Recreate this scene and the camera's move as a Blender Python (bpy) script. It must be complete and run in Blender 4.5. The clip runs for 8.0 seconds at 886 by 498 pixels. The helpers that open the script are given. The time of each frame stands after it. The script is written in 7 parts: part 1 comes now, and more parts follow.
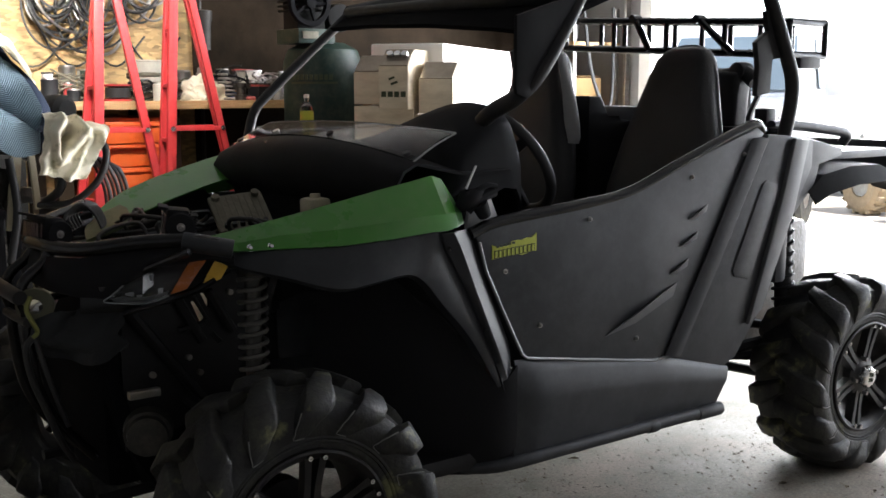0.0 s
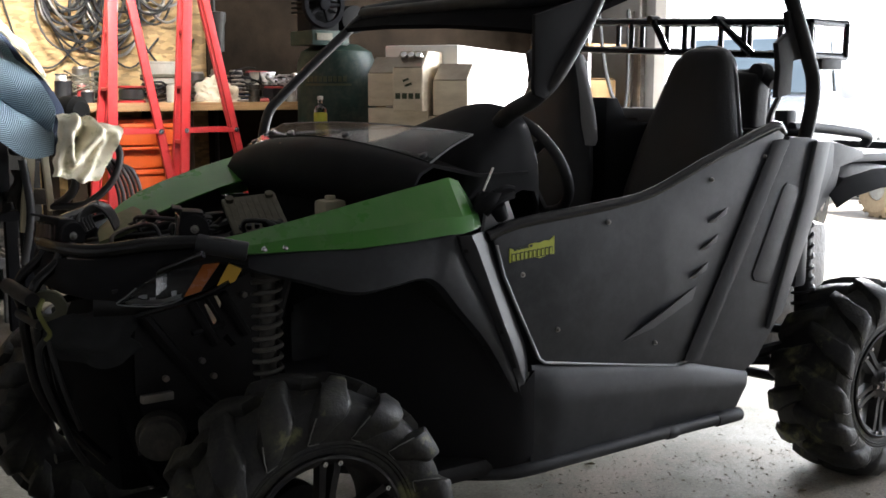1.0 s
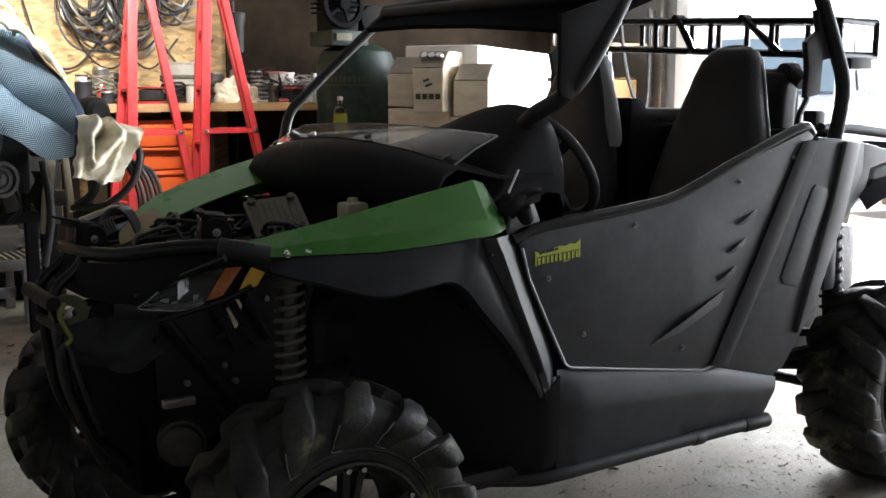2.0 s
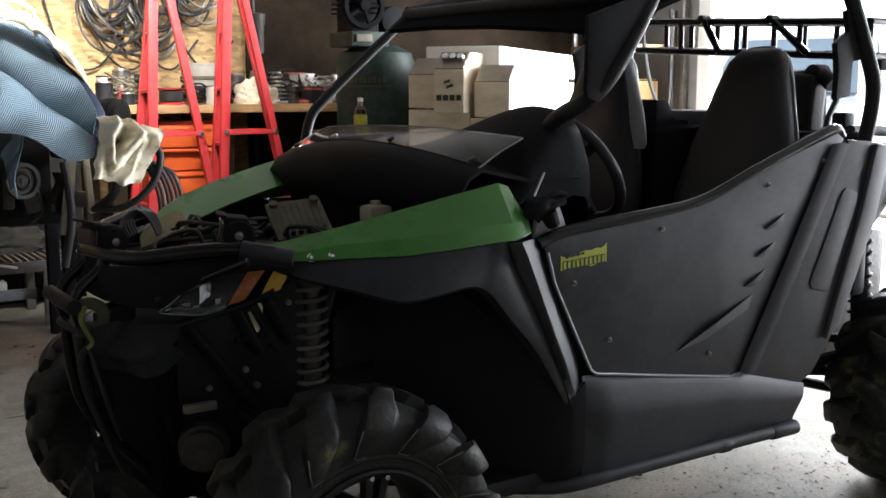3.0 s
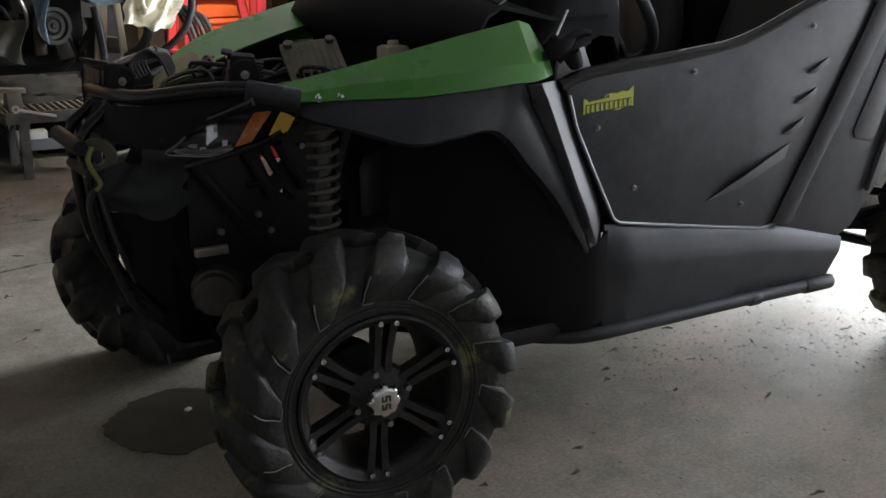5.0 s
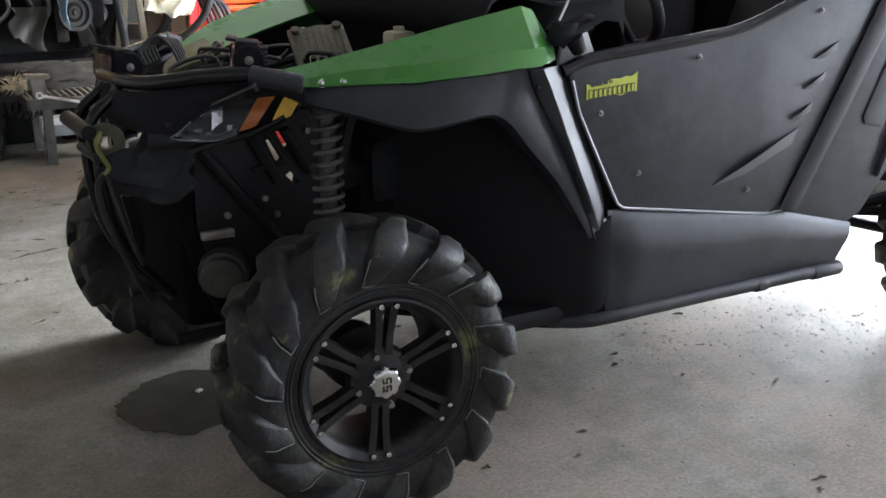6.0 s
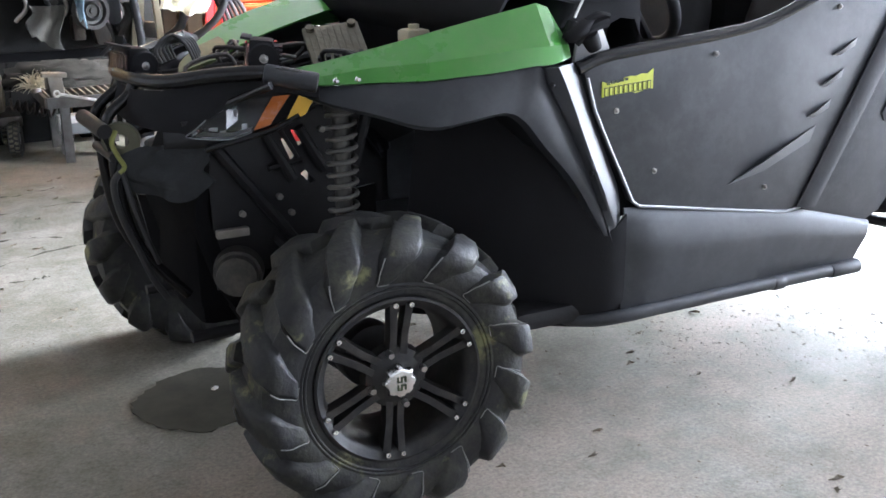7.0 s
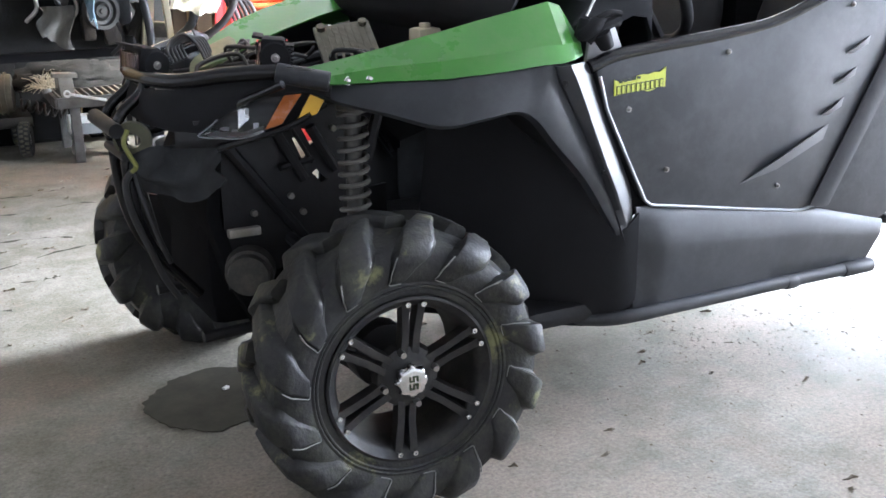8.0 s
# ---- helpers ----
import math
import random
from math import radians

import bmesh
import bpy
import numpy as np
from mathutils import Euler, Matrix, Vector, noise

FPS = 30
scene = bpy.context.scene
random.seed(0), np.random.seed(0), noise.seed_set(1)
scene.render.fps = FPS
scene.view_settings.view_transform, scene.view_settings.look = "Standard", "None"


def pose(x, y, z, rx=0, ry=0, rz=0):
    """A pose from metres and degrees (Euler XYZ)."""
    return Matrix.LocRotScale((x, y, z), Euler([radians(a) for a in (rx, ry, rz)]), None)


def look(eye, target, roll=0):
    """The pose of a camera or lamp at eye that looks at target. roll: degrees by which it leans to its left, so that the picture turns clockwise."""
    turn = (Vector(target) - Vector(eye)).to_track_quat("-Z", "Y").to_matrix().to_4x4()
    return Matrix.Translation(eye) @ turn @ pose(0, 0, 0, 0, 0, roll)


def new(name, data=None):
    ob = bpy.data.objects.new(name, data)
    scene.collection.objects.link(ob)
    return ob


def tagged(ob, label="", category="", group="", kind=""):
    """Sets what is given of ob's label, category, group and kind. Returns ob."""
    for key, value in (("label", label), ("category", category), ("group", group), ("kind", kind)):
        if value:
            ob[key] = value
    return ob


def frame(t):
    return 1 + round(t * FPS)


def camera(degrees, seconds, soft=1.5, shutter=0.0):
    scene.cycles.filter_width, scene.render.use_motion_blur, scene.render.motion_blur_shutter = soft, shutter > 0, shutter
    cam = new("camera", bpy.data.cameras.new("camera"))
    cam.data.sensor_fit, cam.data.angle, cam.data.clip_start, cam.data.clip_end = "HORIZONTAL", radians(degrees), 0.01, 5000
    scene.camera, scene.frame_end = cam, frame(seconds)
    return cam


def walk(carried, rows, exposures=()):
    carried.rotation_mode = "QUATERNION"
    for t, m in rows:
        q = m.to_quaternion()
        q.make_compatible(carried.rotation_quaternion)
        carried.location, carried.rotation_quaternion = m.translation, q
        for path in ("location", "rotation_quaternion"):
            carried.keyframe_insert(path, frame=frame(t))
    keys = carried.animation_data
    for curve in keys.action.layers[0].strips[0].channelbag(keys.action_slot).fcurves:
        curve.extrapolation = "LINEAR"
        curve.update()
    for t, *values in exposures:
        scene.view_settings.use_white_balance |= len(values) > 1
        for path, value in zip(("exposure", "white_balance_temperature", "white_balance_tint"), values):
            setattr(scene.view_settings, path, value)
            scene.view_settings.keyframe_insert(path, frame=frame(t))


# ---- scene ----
cam = camera(45.93, 8.0, soft=1.6)
PATH = [
    (0, look((-1.001, -2.629, 1.283), (0.151, -1.024, 0.977), -0.03)),
    (0.5, look((-0.994, -2.614, 1.280), (0.151, -1.002, 0.977), 0.01)),
    (1, look((-0.990, -2.594, 1.278), (0.144, -0.975, 0.977), 0.03)),
    (1.5, look((-0.985, -2.574, 1.279), (0.136, -0.945, 0.978), 0.03)),
    (3, look((-0.977, -2.515, 1.283), (0.103, -0.858, 0.983), -0.06)),
    (3.5, look((-0.962, -2.501, 1.265), (0.100, -0.835, 0.954), 0.11)),
    (3.8, look((-0.958, -2.491, 1.262), (0.091, -0.829, 0.894), 0.11)),
    (4, look((-0.956, -2.484, 1.242), (0.087, -0.825, 0.840), 0.22)),
    (4.2, look((-0.941, -2.492, 1.236), (0.081, -0.833, 0.785), 0.41)),
    (4.5, look((-0.897, -2.504, 1.233), (0.091, -0.842, 0.724), 0.25)),
    (4.7, look((-0.878, -2.498, 1.237), (0.097, -0.836, 0.699), -0.04)),
    (5.8, look((-0.830, -2.541, 1.242), (0.088, -0.866, 0.649), -0.33)),
    (6, look((-0.820, -2.551, 1.241), (0.085, -0.869, 0.650), -0.48)),
    (6.5, look((-0.811, -2.555, 1.245), (0.075, -0.863, 0.649), -0.71)),
    (7, look((-0.814, -2.547, 1.243), (0.063, -0.851, 0.646), -0.77)),
    (7.5, look((-0.816, -2.544, 1.242), (0.052, -0.844, 0.644), -0.83)),
    (8, look((-0.819, -2.539, 1.240), (0.044, -0.836, 0.643), -0.96)),
]
walk(cam, PATH, exposures=[(0, 1.27, 6150, 10), (3.5, 1.25, 6100, 10), (4.2, 1.1, 6180, 10), (4.7, 1.32, 6150, 10), (5.8, 2.25, 5820, 10), (6.5, 2.98, 5650, 10), (7, 3.32, 5560, 11), (8, 3.5, 5560, 11)])

# ---- light ----
world = bpy.data.worlds.new("sky")
scene.world = world
world.use_nodes = True
wn = world.node_tree.nodes
sky = wn.new("ShaderNodeTexSky")
sky.sky_type, sky.sun_disc = "NISHITA", False
sky.sun_elevation, sky.sun_rotation = radians(57), radians(166)
world.node_tree.links.new(sky.outputs[0], wn["Background"].inputs[0])
wn["Background"].inputs[1].default_value = 0.15


def lamp(name, kind, m, energy, color, size=(1, 1), angle=0.5):
    data = bpy.data.lights.new(name, kind)
    data.energy, data.color = energy, color
    if kind == "AREA":
        data.shape, data.size, data.size_y = "RECTANGLE", size[0], size[1]
    if kind == "SUN":
        data.angle = radians(angle)
    ob = new(name, data)
    ob.matrix_world = m
    return ob


lamp("sun", "SUN", look((1.2, -5, 8), (0, 0, 0)), 5.0, (1.0, 0.95, 0.86))
# daylight in the open doorway
lamp("doorway_daylight", "AREA", look((5.42, 0.35, 1.45), (0, 0.35, 1.0)), 155, (0.97, 0.97, 0.98), (5.6, 2.5))
# the sunlit side of the yard, seen through the same doorway
lamp("yard_daylight", "AREA", look((5.40, 1.7, 1.5), (0, 1.5, 0.8)), 230, (1.0, 0.98, 0.95), (1.5, 2.2))
# shop light hung before the bench
lamp("bench_light", "AREA", look((0.45, 2.05, 2.6), (0.6, 4.3, 1.35)), 32, (1.0, 0.94, 0.84), (0.9, 0.2)).data.spread = radians(80)

# ---- mesh helpers ----
def part(name, bm, material, parent=None, label="", sharp=38):
    """One mesh object from a bmesh, under its thing."""
    bmesh.ops.recalc_face_normals(bm, faces=bm.faces)
    me = bpy.data.meshes.new(name)
    bm.to_mesh(me)
    bm.free()
    me.materials.append(material)
    me.shade_smooth()
    me.set_sharp_from_angle(angle=radians(sharp))
    ob = new(name, me)
    if parent:
        ob.parent = parent
        ob.matrix_parent_inverse = Matrix.Translation(parent.location).inverted() if parent.type == "EMPTY" else Matrix()
    if label:
        ob["label"] = label
    return ob


def thing(name, label, category, at=(0, 0, 0), group=""):
    ob = new(name)
    ob.location = at
    return tagged(ob, label, category, group)


def flipped(bm):
    """A mirror copy across the middle plane of the vehicle."""
    other = bm.copy()
    for v in other.verts:
        v.co.y = -v.co.y
    bmesh.ops.reverse_faces(other, faces=other.faces)
    return other


def both(name, bm, material, parent, label="", sharp=38):
    other = flipped(bm)
    return part(name, bm, material, parent, label, sharp), part(name, other, material, parent, label, sharp)


def merge(bm, other, m=None):
    if m is not None:
        other.transform(m)
    me = bpy.data.meshes.new("scratch")
    other.to_mesh(me)
    other.free()
    bm.from_mesh(me)
    bpy.data.meshes.remove(me)
    return bm


def box(bm, c, s, rot=(0, 0, 0), bevel=0.004, seg=2):
    t = bmesh.new()
    bmesh.ops.create_cube(t, size=1.0)
    for v in t.verts:
        v.co = Vector((v.co.x * s[0], v.co.y * s[1], v.co.z * s[2]))
    if bevel > 0:
        bmesh.ops.bevel(t, geom=t.edges[:], offset=min(bevel, 0.45 * min(s)), segments=seg, affect="EDGES", profile=0.6)
    return merge(bm, t, pose(*c, *rot))


def cyl(bm, p0, p1, r0, r1=None, seg=20, bevel=0.0):
    p0, p1 = Vector(p0), Vector(p1)
    t = bmesh.new()
    bmesh.ops.create_cone(t, cap_ends=True, segments=seg, radius1=r0, radius2=r0 if r1 is None else r1, depth=(p1 - p0).length)
    if bevel:
        rims = [e for e in t.edges if abs(e.verts[0].co.z - e.verts[1].co.z) < 1e-6]
        bmesh.ops.bevel(t, geom=rims, offset=bevel, segments=2, affect="EDGES", profile=0.6)
    q = (p1 - p0).to_track_quat("Z", "Y").to_matrix().to_4x4()
    return merge(bm, t, Matrix.Translation((p0 + p1) / 2) @ q)


def curve_points(path, n=6):
    """A smooth line through the given points."""
    p = [Vector(a) for a in path]
    p = [2 * p[0] - p[1]] + p + [2 * p[-1] - p[-2]]
    out = []
    for i in range(1, len(p) - 2):
        for k in range(n):
            t = k / n
            a, b, c, d = p[i - 1], p[i], p[i + 1], p[i + 2]
            out.append(0.5 * ((2 * b) + (c - a) * t + (2 * a - 5 * b + 4 * c - d) * t * t + (3 * b - a - 3 * c + d) * t ** 3))
    return out + [p[-2]]


def tube(bm, path, r, seg=10, n=5, smooth=True, flat=1.0, ends=None):
    """A round bar along a line; flat squeezes it, ends gives the radius at the far end."""
    p = curve_points(path, n) if smooth and len(path) > 2 else [Vector(a) for a in path]
    rings, up = [], None
    for i, c in enumerate(p):
        d = (p[min(i + 1, len(p) - 1)] - p[max(i - 1, 0)]).normalized()
        if up is None:
            up = d.orthogonal().normalized()
        up = (up - d * up.dot(d)).normalized()
        side = d.cross(up)
        k = i / (len(p) - 1)
        rr = r if ends is None else r * (1 - k) + ends * k
        rings.append([bm.verts.new(c + rr * (math.cos(a) * up + flat * math.sin(a) * side)) for a in (2 * math.pi * j / seg for j in range(seg))])
    for a, b in zip(rings, rings[1:]):
        for j in range(seg):
            bm.faces.new((a[j], a[(j + 1) % seg], b[(j + 1) % seg], b[j]))
    bm.faces.new(rings[0][::-1])
    bm.faces.new(rings[-1])
    return bm


def lathe(bm, profile, m=None, seg=48, closed=True):
    """Turns (radius, height) points round the local y axis."""
    t = bmesh.new()
    rings = [[t.verts.new((r * math.cos(2 * math.pi * j / seg), h, r * math.sin(2 * math.pi * j / seg))) for j in range(seg)] for r, h in profile]
    pairs = list(zip(rings, rings[1:])) + ([(rings[-1], rings[0])] if closed else [])
    for a, b in pairs:
        for j in range(seg):
            t.faces.new((a[j], a[(j + 1) % seg], b[(j + 1) % seg], b[j]))
    if not closed:
        t.faces.new(rings[0])
        t.faces.new(rings[-1])
    return merge(bm, t, m)


def sheet(bm, rows, thick):
    """A panel with thickness over a grid of points; the inner face lies off along the grid's own normals."""
    g = [[Vector(p) for p in row] for row in rows]
    m, n = len(g), len(g[0])

    def normal(i, j):
        a = g[min(i + 1, m - 1)][j] - g[max(i - 1, 0)][j]
        b = g[i][min(j + 1, n - 1)] - g[i][max(j - 1, 0)]
        c = a.cross(b)
        return c.normalized() if c.length > 1e-9 else Vector((0, 0, 1))

    top = [[bm.verts.new(g[i][j]) for j in range(n)] for i in range(m)]
    low = [[bm.verts.new(g[i][j] - thick * normal(i, j)) for j in range(n)] for i in range(m)]
    for i in range(m - 1):
        for j in range(n - 1):
            bm.faces.new((top[i][j], top[i + 1][j], top[i + 1][j + 1], top[i][j + 1]))
            bm.faces.new((low[i][j], low[i][j + 1], low[i + 1][j + 1], low[i + 1][j]))
    for i in range(m - 1):
        bm.faces.new((top[i][0], low[i][0], low[i + 1][0], top[i + 1][0]))
        bm.faces.new((top[i][-1], top[i + 1][-1], low[i + 1][-1], low[i][-1]))
    for j in range(n - 1):
        bm.faces.new((top[0][j], top[0][j + 1], low[0][j + 1], low[0][j]))
        bm.faces.new((top[-1][j], low[-1][j], low[-1][j + 1], top[-1][j + 1]))
    return bm


def slab(bm, outline, y0, y1, bevel=0.006, lean=0.0, z0=0.0):
    """An outline of (x, z) points given depth from y0 to y1; lean moves it in y per metre of height above z0."""
    t = bmesh.new()
    a = [t.verts.new((x, y0 + lean * (z - z0), z)) for x, z in outline]
    b = [t.verts.new((x, y1 + lean * (z - z0), z)) for x, z in outline]
    fa, fb = t.faces.new(a), t.faces.new(b[::-1])
    n = len(a)
    for i in range(n):
        t.faces.new((a[i], b[i], b[(i + 1) % n], a[(i + 1) % n]))
    bmesh.ops.recalc_face_normals(t, faces=t.faces)
    if bevel:
        rim = list({e for f in (fa, fb) for e in f.edges})
        bmesh.ops.bevel(t, geom=rim, offset=bevel, segments=2, affect="EDGES", profile=0.6)
    bmesh.ops.triangulate(t, faces=[f for f in t.faces if len(f.verts) > 4])
    return merge(bm, t)


def bolt(bm, at, way, r=0.008):
    """A dome-headed screw with a washer."""
    at, way = Vector(at), Vector(way).normalized()
    cyl(bm, at - way * 0.002, at + way * 0.002, r * 1.35, seg=12)
    return cyl(bm, at + way * 0.002, at + way * 0.007, r, r * 0.55, seg=10)


# ---- materials ----
def mat(name, col, rough=0.5, metal=0.0, col2=None, scale=6.0, mix=0.35, bump=0.1, grain=90.0, dust=0.0, dust_col=(0.32, 0.28, 0.22), coat=0.0, rough_var=0.12, stretch=(1, 1, 1), spec=0.5):
    """Painted, moulded or worn surface: broad patches, fine grain, optional dust."""
    m = bpy.data.materials.new(name)
    m.use_nodes = True
    nt = m.node_tree
    N, L = nt.nodes, nt.links
    b = N["Principled BSDF"]
    tc, mp = N.new("ShaderNodeTexCoord"), N.new("ShaderNodeMapping")
    mp.inputs["Scale"].default_value = stretch
    L.new(tc.outputs["Object"], mp.inputs[0])
    n1, n2 = N.new("ShaderNodeTexNoise"), N.new("ShaderNodeTexNoise")
    n1.inputs["Scale"].default_value, n1.inputs["Detail"].default_value, n1.inputs["Roughness"].default_value = scale, 6, 0.65
    n2.inputs["Scale"].default_value, n2.inputs["Detail"].default_value = grain, 4
    L.new(mp.outputs[0], n1.inputs[0])
    L.new(mp.outputs[0], n2.inputs[0])
    ramp = N.new("ShaderNodeMapRange")
    ramp.inputs[1].default_value, ramp.inputs[2].default_value = 0.35, 0.68
    ramp.inputs[3].default_value, ramp.inputs[4].default_value = 0.0, mix
    L.new(n1.outputs[0], ramp.inputs[0])
    mx = N.new("ShaderNodeMix")
    mx.data_type = "RGBA"
    c2 = col2 if col2 else tuple(c * 0.55 for c in col)
    mx.inputs[6].default_value, mx.inputs[7].default_value = (*col, 1), (*c2, 1)
    L.new(ramp.outputs[0], mx.inputs[0])
    out = mx.outputs[2]
    if dust > 0:
        n3 = N.new("ShaderNodeTexNoise")
        n3.inputs["Scale"].default_value, n3.inputs["Detail"].default_value, n3.inputs["Roughness"].default_value = scale * 2.3, 9, 0.75
        L.new(mp.outputs[0], n3.inputs[0])
        r3 = N.new("ShaderNodeMapRange")
        r3.inputs[1].default_value, r3.inputs[2].default_value = 0.45, 0.8
        r3.inputs[3].default_value, r3.inputs[4].default_value = 0.0, dust
        L.new(n3.outputs[0], r3.inputs[0])
        m3 = N.new("ShaderNodeMix")
        m3.data_type = "RGBA"
        m3.inputs[7].default_value = (*dust_col, 1)
        L.new(r3.outputs[0], m3.inputs[0])
        L.new(out, m3.inputs[6])
        out = m3.outputs[2]
    L.new(out, b.inputs["Base Color"])
    rr = N.new("ShaderNodeMapRange")
    rr.inputs[3].default_value, rr.inputs[4].default_value = max(0.02, rough - rough_var), min(1, rough + rough_var)
    L.new(n1.outputs[0], rr.inputs[0])
    L.new(rr.outputs[0], b.inputs["Roughness"])
    b.inputs["Metallic"].default_value = metal
    b.inputs["Specular IOR Level"].default_value = spec
    b.inputs["Coat Weight"].default_value = coat
    b.inputs["Coat Roughness"].default_value = 0.12
    if bump > 0:
        bp = N.new("ShaderNodeBump")
        bp.inputs["Strength"].default_value, bp.inputs["Distance"].default_value = bump, 0.01
        L.new(n2.outputs[0], bp.inputs["Height"])
        L.new(bp.outputs[0], b.inputs["Normal"])
    return m


def glass(name, col=(1, 1, 1), rough=0.03, ior=1.45):
    m = bpy.data.materials.new(name)
    m.use_nodes = True
    b = m.node_tree.nodes["Principled BSDF"]
    b.inputs["Base Color"].default_value = (*col, 1)
    b.inputs["Transmission Weight"].default_value = 1.0
    b.inputs["Roughness"].default_value = rough
    b.inputs["IOR"].default_value = ior
    return m


def concrete():
    """Old garage slab: broad damp patches, fine sand grain, dark specks."""
    m = mat("concrete", (0.34, 0.318, 0.275), 0.82, col2=(0.15, 0.148, 0.1), scale=1.1, mix=0.95, bump=0.07, grain=120, dust=0.35, dust_col=(0.52, 0.48, 0.42))
    nt = m.node_tree
    N, L = nt.nodes, nt.links
    b = N["Principled BSDF"]
    src = b.inputs["Base Color"].links[0].from_socket
    tc = N.new("ShaderNodeTexCoord")
    v = N.new("ShaderNodeTexNoise")
    v.inputs["Scale"].default_value, v.inputs["Detail"].default_value, v.inputs["Roughness"].default_value = 21, 7, 0.72
    L.new(tc.outputs["Object"], v.inputs[0])
    r = N.new("ShaderNodeMapRange")
    r.inputs[1].default_value, r.inputs[2].default_value, r.inputs[3].default_value, r.inputs[4].default_value = 0.62, 0.68, 0, 0.75
    L.new(v.outputs[0], r.inputs[0])
    mx = N.new("ShaderNodeMix")
    mx.data_type = "RGBA"
    mx.inputs[7].default_value = (0.085, 0.075, 0.055, 1)
    L.new(r.outputs[0], mx.inputs[0])
    L.new(src, mx.inputs[6])
    # brown-green mottling between the broad patches and the specks
    n4 = N.new("ShaderNodeTexNoise")
    n4.inputs["Scale"].default_value, n4.inputs["Detail"].default_value, n4.inputs["Roughness"].default_value = 3.6, 12, 0.78
    L.new(tc.outputs["Object"], n4.inputs[0])
    r4 = N.new("ShaderNodeMapRange")
    r4.inputs[1].default_value, r4.inputs[2].default_value, r4.inputs[3].default_value, r4.inputs[4].default_value = 0.42, 0.62, 0, 0.9
    L.new(n4.outputs[0], r4.inputs[0])
    m4 = N.new("ShaderNodeMix")
    m4.data_type = "RGBA"
    m4.inputs[7].default_value = (0.155, 0.142, 0.098, 1)
    L.new(r4.outputs[0], m4.inputs[0])
    L.new(mx.outputs[2], m4.inputs[6])
    # reddish clay trodden in from the yard, in broad drifts with a crumbly edge
    n5 = N.new("ShaderNodeTexNoise")
    n5.inputs["Scale"].default_value, n5.inputs["Detail"].default_value, n5.inputs["Roughness"].default_value = 0.55, 12, 0.7
    L.new(tc.outputs["Object"], n5.inputs[0])
    r5 = N.new("ShaderNodeMapRange")
    r5.inputs[1].default_value, r5.inputs[2].default_value, r5.inputs[3].default_value, r5.inputs[4].default_value = 0.5, 0.6, 0, 0.62
    L.new(n5.outputs[0], r5.inputs[0])
    m5 = N.new("ShaderNodeMix")
    m5.data_type = "RGBA"
    m5.inputs[7].default_value = (0.43, 0.34, 0.28, 1)
    L.new(r5.outputs[0], m5.inputs[0])
    L.new(m4.outputs[2], m5.inputs[6])
    # sand grains
    n6 = N.new("ShaderNodeTexNoise")
    n6.inputs["Scale"].default_value, n6.inputs["Detail"].default_value, n6.inputs["Roughness"].default_value = 90, 4, 0.8
    L.new(tc.outputs["Object"], n6.inputs[0])
    r6 = N.new("ShaderNodeMapRange")
    r6.inputs[1].default_value, r6.inputs[2].default_value, r6.inputs[3].default_value, r6.inputs[4].default_value = 0.3, 0.7, 0.48, 1.04
    L.new(n6.outputs[0], r6.inputs[0])
    m6 = N.new("ShaderNodeVectorMath")
    m6.operation = "SCALE"
    L.new(m5.outputs[2], m6.inputs[0])
    L.new(r6.outputs[0], m6.inputs["Scale"])
    L.new(m6.outputs[0], b.inputs["Base Color"])
    return m


def strand_board():
    """Oriented strand board: overlapping straw-coloured flakes."""
    m = mat("strand_board", (0.48, 0.32, 0.13), 0.7, col2=(0.25, 0.15, 0.06), scale=3, mix=0.7, bump=0.15, grain=40)
    nt = m.node_tree
    N, L = nt.nodes, nt.links
    b = N["Principled BSDF"]
    src = b.inputs["Base Color"].links[0].from_socket
    tc, mp = N.new("ShaderNodeTexCoord"), N.new("ShaderNodeMapping")
    mp.inputs["Scale"].default_value, mp.inputs["Rotation"].default_value = (16, 16, 46), (0, 0.6, 0)
    L.new(tc.outputs["Object"], mp.inputs[0])
    v = N.new("ShaderNodeTexVoronoi")
    v.inputs["Scale"].default_value = 1.0
    L.new(mp.outputs[0], v.inputs["Vector"])
    mx = N.new("ShaderNodeMix")
    mx.data_type, mx.blend_type = "RGBA", "OVERLAY"
    mx.inputs[0].default_value = 0.5
    L.new(src, mx.inputs[6])
    bw = N.new("ShaderNodeRGBToBW")
    L.new(v.outputs["Color"], bw.inputs[0])
    L.new(bw.outputs[0], mx.inputs[7])
    hs = N.new("ShaderNodeHueSaturation")
    hs.inputs["Saturation"].default_value = 0.95
    L.new(mx.outputs[2], hs.inputs["Color"])
    L.new(hs.outputs[0], b.inputs["Base Color"])
    return m


CONCRETE, BOARD = concrete(), strand_board()
BLACK = mat("black_plastic", (0.025, 0.0275, 0.033), 0.48, spec=0.45, scale=5, mix=0.45, bump=0.05, grain=300, dust=0.12, dust_col=(0.24, 0.245, 0.255))
BLACK_GLOSS = mat("black_paint", (0.006, 0.006, 0.0075), 0.24, scale=7, bump=0.02, spec=0.45, rough_var=0.08)
DARK = mat("dark_frame", (0.011, 0.011, 0.013), 0.5, scale=9, bump=0.1, dust=0.03, dust_col=(0.2, 0.2, 0.21), spec=0.35)
RUBBER = mat("tyre_rubber", (0.011, 0.011, 0.013), 0.58, col2=(0.028, 0.028, 0.028), scale=6, mix=0.6, bump=0.24, grain=80, dust=0.45, dust_col=(0.12, 0.12, 0.075), spec=0.42, rough_var=0.25)


